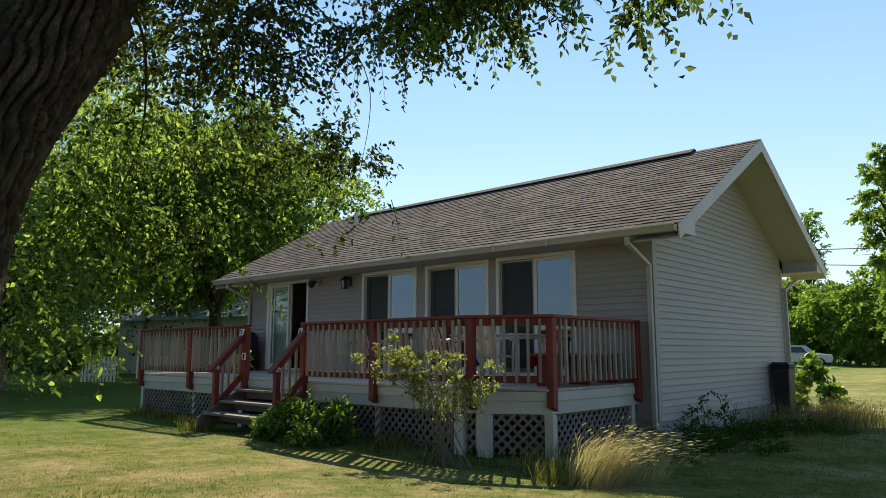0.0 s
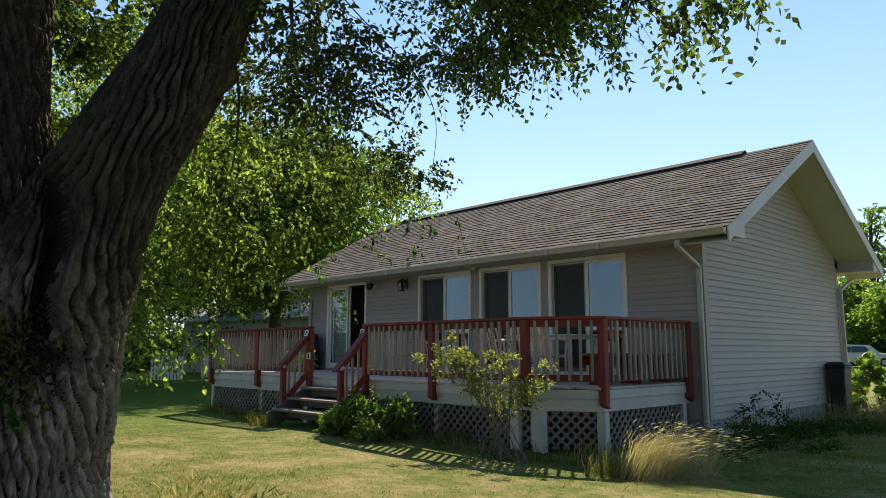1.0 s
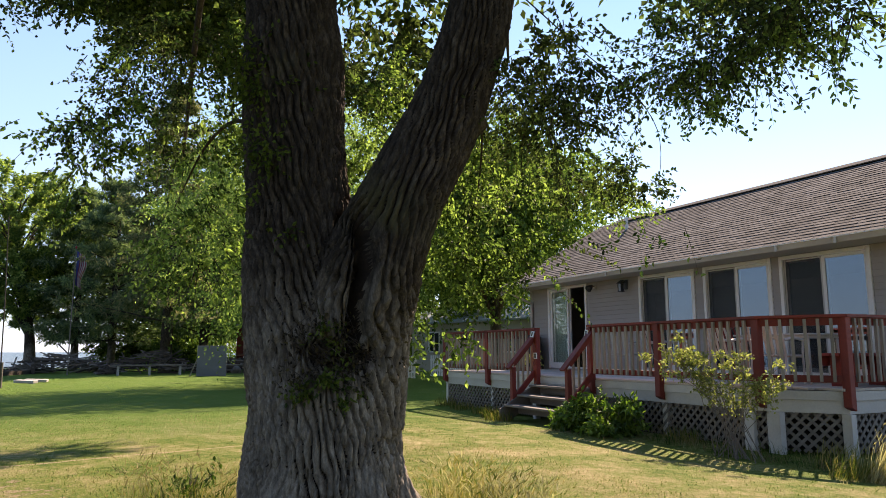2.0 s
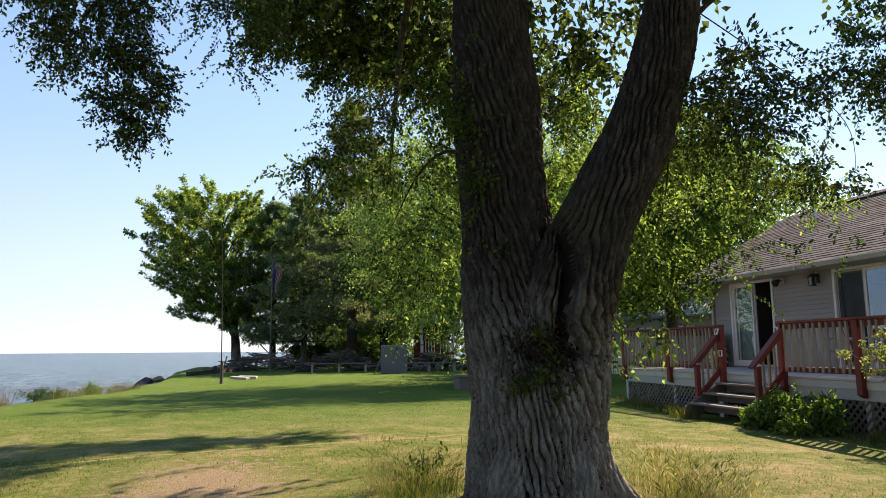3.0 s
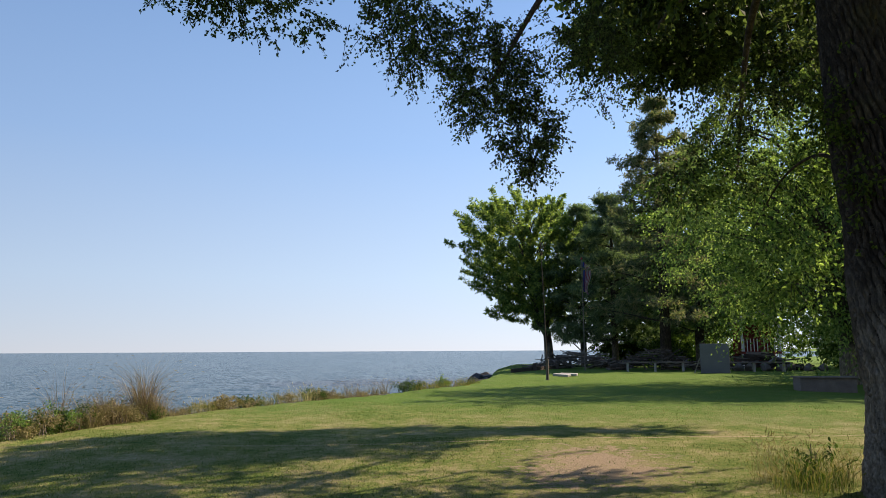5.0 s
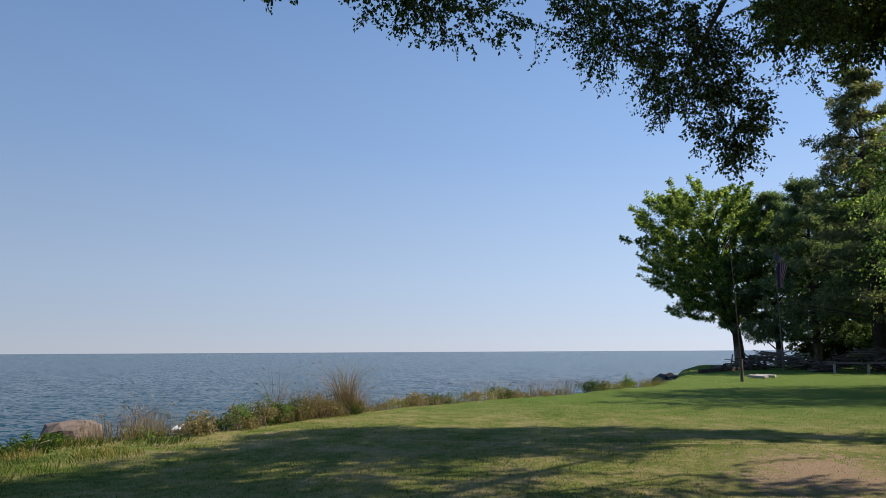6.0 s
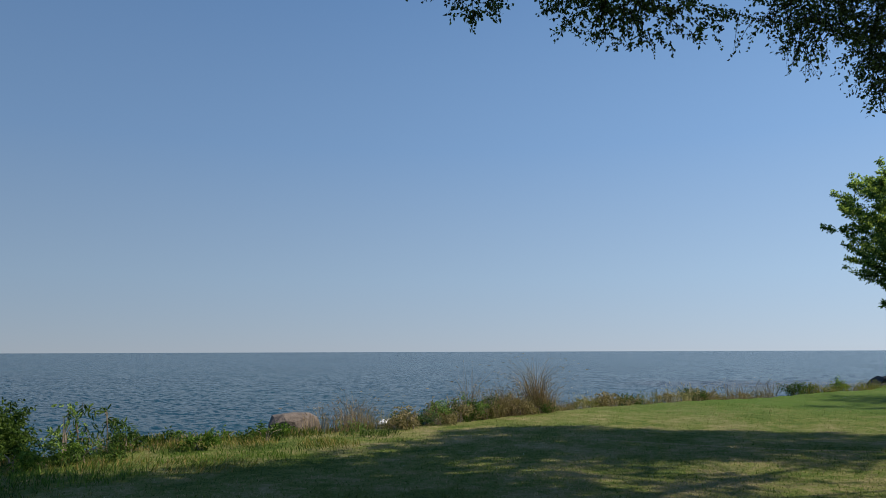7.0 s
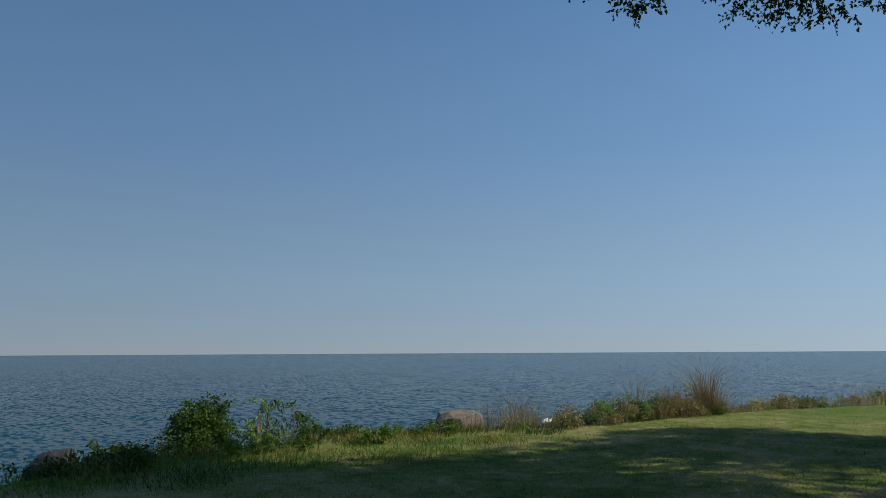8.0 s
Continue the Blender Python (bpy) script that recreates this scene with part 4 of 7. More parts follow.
    for z, y0, y1 in ((0.54, 6.66, 6.94), (0.36, 6.38, 6.70), (0.18, 6.08, 6.42)):
        at_deck(part("stair_tread", boxed(xa + 0.03, xb - 0.03, y0, y1, z - 0.04, z, 0.006), M_STEP, None, "grey weathered tread"))
        at_deck(part("stair_riser", boxed(xa + 0.07, xb - 0.07, y1 - 0.045, y1 - 0.02, z - 0.17, z - 0.042), M_STEP))
    # dark ground sheet added beneath the deck, so its shade shows through the lattice
    at_deck(part("shade_sheet", boxed(DX0 + 0.05, DX1 - 0.06, CY + 0.02, YF - 0.05, -0.1, 0.035), M_UNDERDECK, None, "dark ground sheet with the under-deck shade in its colour"))
    at_deck(part("shade_sheet", boxed(DX0 + 0.05, CX - 0.02, DY + 0.06, CY + 0.019, -0.1, 0.035), M_UNDERDECK, None, "dark ground sheet with the under-deck shade in its colour"))
    for x in (xa + 0.02, xb - 0.02):
        bm = bmesh.new()
        prof = ((6.92, 0.60), (6.92, 0.30), (6.2, -0.14), (6.0, -0.14), (6.0, 0.10))
        r = [[bm.verts.new((x + s, y, z)) for y, z in prof] for s in (-0.02, 0.02)]
        for k in range(5):
            bm.faces.new((r[0][k], r[0][(k + 1) % 5], r[1][(k + 1) % 5], r[1][k]))
        bm.faces.new(r[0][::-1])
        bm.faces.new(r[1])
        bmesh.ops.recalc_face_normals(bm, faces=bm.faces)
        at_deck(part("stringer", bm, M_STEP))
        # newel, handrail, lower rail, two balusters
        xo = x + (-0.06 if x < -10 else 0.06)
        at_deck(part("newel", boxed(xo - 0.045, xo + 0.045, 6.30, 6.39, 0.10, 0.88, 0.006), M_RED, None, "red-stained stair newel"))
        at_deck(part("handrail", beamed((xo, 6.93, 1.60), (xo, 6.22, 0.86), 0.14, 0.036), M_RED, None, "red-stained sloping handrail"))
        at_deck(part("under_rail", beamed((xo, 6.87, 1.47), (xo, 6.38, 0.955), 0.038, 0.09), M_RED))
        at_deck(part("low_rail", beamed((xo, 6.88, 0.80), (xo, 6.37, 0.27), 0.038, 0.10), M_RED))
        for f in (0.28, 0.52, 0.76):
            y = 6.87 - f * 0.5
            zb, zt = 0.80 - f * 0.53, 1.47 - f * 0.52
            at_deck(part("baluster", boxed(xo - 0.06, xo - 0.024, y - 0.018, y + 0.018, zb, zt), M_BALUSTER))


build_deck()

# ---- trees and plants ----


def bark_ripple(deep, radius, seed=0.0, wide=0.056, tall=0.23):
    """Wavy upright ridges of bark that part and join again, with narrow furrows between them; deep in metres."""
    count = max(4, round(2 * math.pi * radius / wide))

    def ripple(an, k, p):
        x, y, z = math.cos(an) * radius, math.sin(an) * radius, p.z
        w1 = 1.5 * noise.noise(Vector((x * 5 + seed, y * 5, z * 4.2))) + 0.7 * noise.noise(Vector((x * 13 + seed, y * 13, z * 8)))
        w2 = 1.5 * noise.noise(Vector((x * 5 - seed, y * 5 + 9, z * 4.2))) + 0.7 * noise.noise(Vector((x * 13, y * 13 + seed, z * 8)))
        turn = an * count / 2
        a = abs(math.sin(turn + math.pi * z / tall + w1 * 1.7))
        b = abs(math.sin(turn - math.pi * z / tall * 0.8 + w2 * 1.7))
        c = 0.5 + 0.9 * noise.noise(Vector((x * 7, y * 7 - seed, z * 3.5 + 4)))
        b = b + (1 - b) * min(1.0, max(0.0, c))
        main, side = min(1.0, a / 0.60), min(1.0, b / 0.60)
        h = main * (0.45 + 0.55 * side)
        fine = 0.7 - 2.4 * abs(noise.noise(Vector((x * 34 + seed, y * 34, z * 9)))) + 0.6 * noise.noise(Vector((x * 80, y * 80, z * 40)))
        big = noise.noise(Vector((x * 3, y * 3 + seed, z * 2.0)))
        return 1 + deep * (h - 0.75 + 0.30 * fine * (0.3 + 0.7 * h) + 0.45 * big) / radius
    return ripple


class Foliage:
    """Collects twigs with their leaves for one crown."""

    def __init__(self, seed, plain=False, twiggy=True):
        self.rng, self.plain, self.twiggy = np.random.default_rng(seed), plain, twiggy and not plain
        self.leaves, self.twigs = [], []

    def twigs_from(self, start, way, length, sag, n_leaf, leaf, wide, thick=0.004, fold=0.25):
        """start, way: (n, 3); length (n,). Leaves sit alternately along each sagging twig."""
        rng, n = self.rng, len(start)
        way = unit(way)
        s = np.linspace(0.08, 1.0, n_leaf)[None, :, None]
        L = length[:, None, None]
        down = np.array([0, 0, -1.0])
        pts = start[:, None, :] + way[:, None, :] * s * L + down * (s * L) ** 1.7 * sag
        pts = pts + rng.normal(scale=0.012, size=pts.shape)
        tang = way[:, None, :] + down * 1.7 * (s * L) ** 0.7 * sag
        side = unit(np.cross(tang, rng.normal(size=(n, 1, 3))))
        flip = np.where(np.arange(n_leaf) % 2 == 0, 1.0, -1.0)[None, :, None]
        along = unit(tang) * 0.55 + side * flip * 0.8 + down * 0.35 + rng.normal(scale=0.28, size=pts.shape)
        self.leaves.append(leaf_quads(rng, pts.reshape(-1, 3), along.reshape(-1, 3), leaf, wide, fold, self.plain))
        if not self.twiggy:
            return
        # the twig itself: a thin two-sided strip pair
        k = 5
        u = np.linspace(0, 1, k)[None, :, None]
        c = start[:, None, :] + way[:, None, :] * u * L + down * (u * L) ** 1.7 * sag
        w = thick * (1.1 - u)
        for ax in (np.array([1.0, 0.3, 0]), np.array([-0.3, 1.0, 0.2])):
            v = np.stack((c - ax * w, c + ax * w), 2).reshape(n, -1, 3)
            base = np.arange(n)[:, None, None] * (2 * k)
            q = np.array([[2 * i, 2 * i + 1, 2 * i + 3] for i in range(k - 1)] + [[2 * i, 2 * i + 3, 2 * i + 2] for i in range(k - 1)])[None]
            self.twigs.append((v.reshape(-1, 3), (base + q).reshape(-1, 3)))

    def bough(self, centre, reach, n, length=0.5, sag=0.7, n_leaf=16, leaf=0.06, wide=0.033, spread=1.0, stray=0.45):
        """n twigs that start all over an egg-shaped space and hang outwards."""
        rng = self.rng
        d = unit(rng.normal(size=(n, 3)))
        r = rng.uniform(0.15, 1.0, (n, 1)) ** 0.5
        # clumps inside the bough leave gaps between them
        hubs = unit(rng.normal(size=(max(4, n // 14), 3))) * rng.uniform(0.35, 1.0, (max(4, n // 14), 1))
        pick = hubs[rng.integers(0, len(hubs), n)]
        off = np.where(rng.uniform(size=(n, 1)) < 0.85, pick + d * 0.24, d * r)
        start = np.array(centre) + off * np.array(reach)
        way = off * np.array((spread, spread, 0.25)) + rng.normal(scale=stray, size=(n, 3)) + np.array([0, 0, 0.05])
        self.twigs_from(start, way, length * rng.uniform(0.5, 1.25, n), sag, n_leaf, leaf, wide)

    def strand(self, top, foot, n, leaf=0.058, wide=0.032, loose=0.10):
        """One long hanging spray from top to foot."""
        rng = self.rng
        u = rng.uniform(0, 1, (n, 1))
        a, b = np.array(top), np.array(foot)
        start = a + (b - a) * u + rng.normal(scale=loose * 0.6, size=(n, 3)) * (1.1 - 0.6 * u)
        way = rng.normal(size=(n, 3)) * np.array([1, 1, 0.3]) + np.array([0, 0, -0.7])
        self.twigs_from(start, way, rng.uniform(0.10, 0.28, n), 0.8, 8, leaf, wide, 0.0025)

    def plume(self, root, out, long, n, leaf):
        """A pointed plume of leaves along one branch, narrowing to its upturned tip."""
        rng = self.rng
        u = rng.uniform(0, 1, (n, 1)) ** 0.8
        start = np.array(root) + np.array(out) * u * long + np.array([0, 0, 1.0]) * 0.12 * long * u * u
        way = np.array(out) * 1.1 + rng.normal(size=(n, 3)) * 0.45 + np.array([0, 0, 0.15])
        self.twigs_from(start, way, long * 0.34 * (1.15 - 0.8 * u[:, 0]) * rng.uniform(0.6, 1.2, n), 0.06, 7, leaf, leaf * 0.45)

    def put(self, tree, leaf_mat, wood_mat, crown="crown"):
        v, f = join_soup(self.leaves)
        tagged(mesh_part(crown, v, f, leaf_mat, tree), kind="stuff")
        if self.twigs:
            v, f = join_soup(self.twigs)
            tagged(mesh_part("twig", v, f, wood_mat, tree), kind="stuff")


def cleft(bm):
    """The hollow seam where the two stems grew together, and the torn scar below it, open towards the lawn; the deepest
    faces take the dark furrow material, which stands in for their shade.
    """
    deep = {}
    for v in bm.verts:
        x, y, z = v.co
        if x > -4.10 and 0.7 < z < 2.5:
            mid = 0.42 + 0.05 * noise.noise(Vector((1.7, 0.3, z * 2.2)))
            wide = 0.055 + 0.035 * noise.noise(Vector((5.1, 2.3, z * 3.0)))
            along = min(1.0, max(0.0, (z - 1.0) / 0.3)) * min(1.0, max(0.0, (2.2 - z) / 0.3))
            d = 0.24 * along * math.exp(-((y - mid) / wide) ** 2)
            ragged = 0.30 * noise.noise(Vector((0.4, y * 9, z * 9)))
            scar = ((y - 0.36) / 0.26) ** 2 + ((z - 1.17) / 0.13) ** 2 + ragged
            d = max(d, 0.11 * max(0.0, 1 - scar * scar))
            if d > 0.01:
                deep[v] = d
    for v, d in deep.items():
        v.co.x -= d
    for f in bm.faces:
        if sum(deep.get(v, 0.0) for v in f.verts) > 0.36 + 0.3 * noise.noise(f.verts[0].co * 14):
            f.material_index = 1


def build_elm():
    elm = new("tree")
    tagged(elm, "old twin-stemmed elm with deep furrowed bark and drooping sprays", "tree")

    def limb(pts, radii, n, seg, ripple=None, name="limb", floor=None):
        c = curve_pts(pts, n)
        r = np.interp(np.linspace(0, 1, n + 1), np.linspace(0, 1, len(radii)), radii)
        bm = bmesh.new()
        tube(bm, c, list(r), seg, True, ripple, floor)
        if floor is not None:
            cleft(bm)
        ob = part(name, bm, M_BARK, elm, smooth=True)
        ob.data.materials.append(M_FURROWSHADE)
        return ob

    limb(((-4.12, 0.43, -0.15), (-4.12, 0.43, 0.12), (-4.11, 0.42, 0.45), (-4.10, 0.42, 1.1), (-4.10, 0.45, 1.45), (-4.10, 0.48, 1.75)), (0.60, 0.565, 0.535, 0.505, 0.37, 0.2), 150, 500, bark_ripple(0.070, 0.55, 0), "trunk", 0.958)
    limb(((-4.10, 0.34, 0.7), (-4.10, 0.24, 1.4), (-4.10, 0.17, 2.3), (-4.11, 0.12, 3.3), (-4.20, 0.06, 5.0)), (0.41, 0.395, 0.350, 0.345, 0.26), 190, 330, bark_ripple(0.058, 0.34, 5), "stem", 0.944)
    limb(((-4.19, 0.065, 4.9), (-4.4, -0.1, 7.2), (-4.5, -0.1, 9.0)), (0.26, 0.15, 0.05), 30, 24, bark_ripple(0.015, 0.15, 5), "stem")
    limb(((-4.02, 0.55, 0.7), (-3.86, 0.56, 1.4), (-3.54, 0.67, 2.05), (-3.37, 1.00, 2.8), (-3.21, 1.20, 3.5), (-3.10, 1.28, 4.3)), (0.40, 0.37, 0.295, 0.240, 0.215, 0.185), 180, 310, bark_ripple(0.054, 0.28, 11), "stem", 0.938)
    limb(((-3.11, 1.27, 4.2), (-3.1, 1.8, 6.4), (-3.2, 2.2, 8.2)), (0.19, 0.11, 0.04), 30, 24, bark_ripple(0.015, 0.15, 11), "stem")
    # root flare towards the house
    for a, r in ((62, 0.24), (15, 0.02), (140, 0.12), (235, 0.0), (310, 0.0)):
        d = Vector((math.cos(radians(a)), math.sin(radians(a)), 0))
        c = Vector((-4.12, 0.43, 0))
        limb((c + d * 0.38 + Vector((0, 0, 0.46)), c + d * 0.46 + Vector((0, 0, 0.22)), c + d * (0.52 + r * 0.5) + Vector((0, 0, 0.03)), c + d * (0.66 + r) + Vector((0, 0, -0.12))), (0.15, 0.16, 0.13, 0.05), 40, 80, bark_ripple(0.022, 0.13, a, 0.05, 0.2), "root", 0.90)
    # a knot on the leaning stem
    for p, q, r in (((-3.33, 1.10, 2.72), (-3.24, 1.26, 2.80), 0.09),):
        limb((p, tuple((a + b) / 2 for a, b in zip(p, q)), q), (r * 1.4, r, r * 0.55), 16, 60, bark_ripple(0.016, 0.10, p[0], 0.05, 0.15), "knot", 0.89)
    # limbs to the sprays
    for pts, r in ((((-3.2, 1.2, 3.5), (-3.2, 1.9, 4.1), (-2.6, 2.6, 3.9), (-1.2, 2.5, 3.3)), 0.024),
                   (((-3.15, 1.25, 3.9), (-3.4, 2.2, 3.6), (-3.0, 2.6, 2.9), (-2.94, 2.5, 2.1)), 0.006),
                   (((-3.4, 1.1, 3.0), (-3.9, 1.6, 3.1), (-4.5, 1.9, 2.6), (-4.6, 1.7, 2.0)), 0.013),
                   (((-3.95, 0.05, 4.8), (-4.2, -1.1, 5.4), (-4.4, -2.4, 5.0), (-4.3, -3.2, 3.8)), 0.08),
                   (((-3.95, 0.05, 4.8), (-3.4, -1.5, 5.6), (-2.0, -3.2, 4.8), (-0.6, -4.2, 3.6)), 0.07),
                   (((-3.9, 0.08, 4.4), (-5.0, -0.2, 5.2), (-6.2, -0.3, 5.0), (-7.4, -0.3, 3.4)), 0.08),
                   (((-4.2, -0.05, 2.75), (-4.6, -0.2, 2.98), (-5.2, -0.35, 2.9), (-5.9, -0.5, 2.5)), 0.022),
                   (((-3.95, 0.05, 5.0), (-6.0, 0.6, 6.2), (-8.5, 1.4, 6.8), (-11.5, 2.2, 6.6)), 0.12),
                   (((-3.1, 1.3, 4.4), (-6.0, 3.0, 6.0), (-8.0, 4.4, 6.6), (-9.5, 5.4, 6.4)), 0.10),
                   (((-4.1, 0.05, 5.0), (-5.4, -0.6, 5.7), (-6.9, -0.8, 6.0), (-9.7, -1.0, 6.6)), 0.13),
                   (((-3.1, 1.45, 5.0), (-2.4, 1.5, 6.0), (-1.4, 1.0, 6.2), (0.0, 0.2, 5.6)), 0.07)):
        limb(pts, (r, r * 0.75, r * 0.5, r * 0.18), 26, 10)
    fo = Foliage(11)
    # sprays over and before the deck
    fo.bough((-2.20, 2.36, 3.16), (0.74, 0.38, 0.32), 150, 0.32, 0.7, 14, 0.037, 0.021)
    fo.bough((-2.17, 2.21, 2.78), (0.14, 0.14, 0.26), 30, 0.26, 0.9, 12, 0.037, 0.021)
    fo.bough((-1.35, 2.26, 3.08), (0.38, 0.30, 0.18), 34, 0.32, 0.7, 12, 0.040, 0.022)
    fo.strand((-0.90, 2.14, 2.74), (-0.89, 2.14, 2.46), 6, 0.042, 0.024)
    fo.strand((-0.73, 2.24, 2.80), (-0.65, 2.26, 2.56), 6, 0.042, 0.024)
    fo.strand((-1.30, 2.18, 2.74), (-1.27, 2.18, 2.54), 5, 0.042, 0.024)
    fo.bough((-4.90, 2.51, 3.09), (0.85, 0.65, 0.66), 80, 0.40, 0.8, 14, 0.055, 0.031)
    fo.strand((-2.95, 2.50, 2.08), (-2.93, 2.48, 1.90), 5, 0.046, 0.026)
    # hanging beside the trunk
    fo.bough((-4.70, 1.66, 2.39), (0.55, 0.42, 0.70), 80, 0.36, 0.9, 14)
    fo.strand((-4.20, 1.51, 1.94), (-4.12, 1.50, 1.15), 20)
    fo.strand((-4.40, 1.16, 1.84), (-4.38, 1.12, 1.05), 14)
    fo.strand((-4.40, 1.71, 1.94), (-4.36, 1.71, 1.25), 15)
    fo.strand((-4.75, 1.51, 1.94), (-4.79, 1.47, 1.20), 15)
    fo.put(elm, M_ELM, M_BARK)
    # sprays over the roof's end and behind the stems, in the shaded leaf colour
    fo = Foliage(18)
    fo.bough((-3.35, 1.91, 3.24), (0.62, 0.50, 0.50), 150, 0.40, 0.8, 13, 0.048, 0.027)
    fo.bough((-2.20, 2.40, 3.18), (0.76, 0.38, 0.32), 190, 0.32, 0.7, 14, 0.036, 0.021)
    fo.bough((-1.35, 2.28, 3.10), (0.38, 0.30, 0.18), 40, 0.30, 0.7, 12, 0.038, 0.022)
    fo.bough((-4.80, 2.55, 3.05), (0.85, 0.65, 0.66), 60, 0.40, 0.8, 14, 0.050, 0.028)
    fo.bough((-4.35, 1.80, 2.30), (0.40, 0.32, 0.55), 12, 0.34, 0.85, 14, 0.048, 0.028)
    fo.bough((-4.30, 2.40, 2.15), (0.45, 0.40, 0.50), 14, 0.34, 0.85, 14, 0.048, 0.028)
    fo.bough((-4.80, 3.36, 3.06), (0.50, 0.45, 0.58), 64, 0.30, 0.9, 14, 0.046, 0.026)
    fo.bough((-4.50, 3.51, 2.86), (0.25, 0.25, 0.22), 18, 0.22, 0.9, 12, 0.046, 0.026)
    fo.bough((-4.20, 3.45, 2.80), (0.46, 0.38, 0.26), 44, 0.30, 0.85, 14, 0.046, 0.027)
    fo.bough((-3.70, 3.50, 3.75), (0.50, 0.40, 0.25), 60, 0.34, 0.85, 14, 0.048, 0.028)
    fo.bough((-5.60, -0.95, 3.20), (0.50, 0.55, 0.75), 150, 0.36, 0.9, 14, 0.040, 0.023)
    fo.bough((-5.30, -0.55, 3.90), (0.60, 0.75, 0.40), 130, 0.36, 0.9, 14, 0.040, 0.023)
    fo.bough((-4.20, 2.10, 3.40), (0.65, 0.50, 0.50), 190, 0.38, 0.85, 14, 0.044, 0.025)
    fo.bough((-4.60, 0.62, 3.55), (0.30, 0.30, 0.45), 60, 0.30, 0.9, 14, 0.040, 0.023)
    fo.put(elm, M_ELMSHADED, M_BARK)
    # lake side, its shade carried by the darker leaf colour
    fo = Foliage(16)
    fo.plain = True
    fo.bough((-4.55, -3.22, 3.97), (0.95, 0.50, 0.54), 600, 0.22, 0.8, 15, 0.040, 0.024)
    fo.bough((-4.52, -2.82, 3.33), (0.36, 0.30, 0.48), 220, 0.18, 0.9, 15, 0.040, 0.024)
    fo.bough((-4.20, -3.97, 4.28), (0.75, 0.5, 0.36), 230, 0.22, 0.8, 15, 0.040, 0.024)
    fo.bough((-1.55, -4.65, 3.66), (1.15, 0.55, 0.23), 520, 0.15, 0.8, 14, 0.034, 0.021)
    fo.bough((-0.95, -5.45, 3.72), (0.6, 0.5, 0.16), 190, 0.15, 0.8, 14, 0.034, 0.021)
    fo.bough((-2.95, -3.95, 4.15), (0.9, 0.6, 0.30), 220, 0.24, 0.8, 14, 0.038, 0.023)
    fo.put(elm, M_ELMSHADED, M_BARK)
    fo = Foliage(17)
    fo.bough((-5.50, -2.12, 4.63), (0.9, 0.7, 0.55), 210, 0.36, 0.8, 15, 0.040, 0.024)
    fo.put(elm, M_ELMSHADED, M_BARK)
    # hanging just behind the two stems
    fo = Foliage(15)
    for c, r, n in (((-5.3, -0.45, 2.95), (0.55, 0.65, 0.60), 115), ((-5.4, -0.30, 2.10), (0.50, 0.42, 0.45), 90), ((-5.3, -1.35, 2.95), (0.50, 0.40, 0.36), 80), ((-4.9, -0.55, 3.80), (0.60, 0.70, 0.40), 40),
                    ((-4.75, 0.95, 3.30), (0.40, 0.35, 0.60), 110), ((-4.8, 0.85, 2.55), (0.30, 0.28, 0.35), 50), ((-4.35, 1.75, 2.15), (0.36, 0.30, 0.55), 76), ((-4.3, 2.35, 1.95), (0.45, 0.40, 0.50), 60),
                    ((-5.4, 4.40, 2.90), (0.42, 0.42, 0.30), 50)):
        fo.bough(c, r, n, 0.34, 0.85, 14, 0.048, 0.028)
    fo.put(elm, M_ELM, M_BARK, "inner_crown")
    # sprouts on the trunk
    fo = Foliage(14)
    fo.bough((-3.62, 0.30, 0.98), (0.10, 0.20, 0.16), 60, 0.12, 0.7, 7, 0.038, 0.022)
    fo.bough((-3.62, 0.20, 1.30), (0.08, 0.22, 0.10), 16, 0.13, 0.7, 6, 0.040, 0.023)
    fo.bough((-3.80, 0.00, 2.10), (0.08, 0.22, 0.30), 22, 0.14, 0.7, 7, 0.042, 0.024)
    fo.bough((-3.84, -0.12, 2.75), (0.10, 0.22, 0.55), 90, 0.18, 0.8, 8, 0.042, 0.024)
    fo.bough((-4.05, -0.20, 3.40), (0.28, 0.25, 0.45), 110, 0.26, 0.8, 10, 0.044, 0.025)
    fo.bough((-3.40, 0.80, 2.30), (0.10, 0.16, 0.20), 16, 0.12, 0.7, 6, 0.040, 0.023)
    fo.put(elm, M_SPROUT, M_BARK, "sprout")
    # dead shoots round the hollow between the stems
    rng = np.random.default_rng(8)
    n = 420
    p = np.stack((-3.66 + rng.normal(scale=0.04, size=n), 0.36 + rng.normal(scale=0.16, size=n), np.where(rng.uniform(size=n) < 0.75, rng.normal(1.17, 0.12, n), rng.uniform(0.8, 2.0, n))), 1)
    dead = Foliage(12)
    dead.twigs_from(p, rng.normal(size=(n, 3)) * np.array([0.4, 0.9, 0.6]) + np.array([0.35, 0, 0.0]), rng.uniform(0.06, 0.24, n), 0.8, 3, 0.032, 0.018, 0.0040)
    dead.put(elm, M_DEADLEAF, M_DARKWOOD, "dead_leaf")
    # unseen high crown: clumps placed to shade the lawn, sprays and trunk
    high = Foliage(13, True)
    for cx, cy, top, wide, count, twigs in ((-8.1, 0.4, 7.7, 2.8, 17, 56), (-4.2, -0.8, 8.2, 4.2, 32, 110), (-1.2, 1.2, 7.6, 3.2, 16, 100), (-5.9, 6.8, 8.0, 1.3, 8, 110), (-7.6, 0.5, 8.0, 0.6, 5, 80)):
        for k in range(count):
            a = k * 2.4
            rr = 0.8 + wide * ((k * 0.618) % 1)
            high.bough((cx + 0.7 + rr * math.cos(a), cy - 0.05 + 0.9 * rr * math.sin(a), top - 0.22 * rr + 0.9 * math.sin(k * 1.7)), (1.15, 1.15, 0.7), twigs, 0.8, 0.5, 14, 0.145, 0.095)
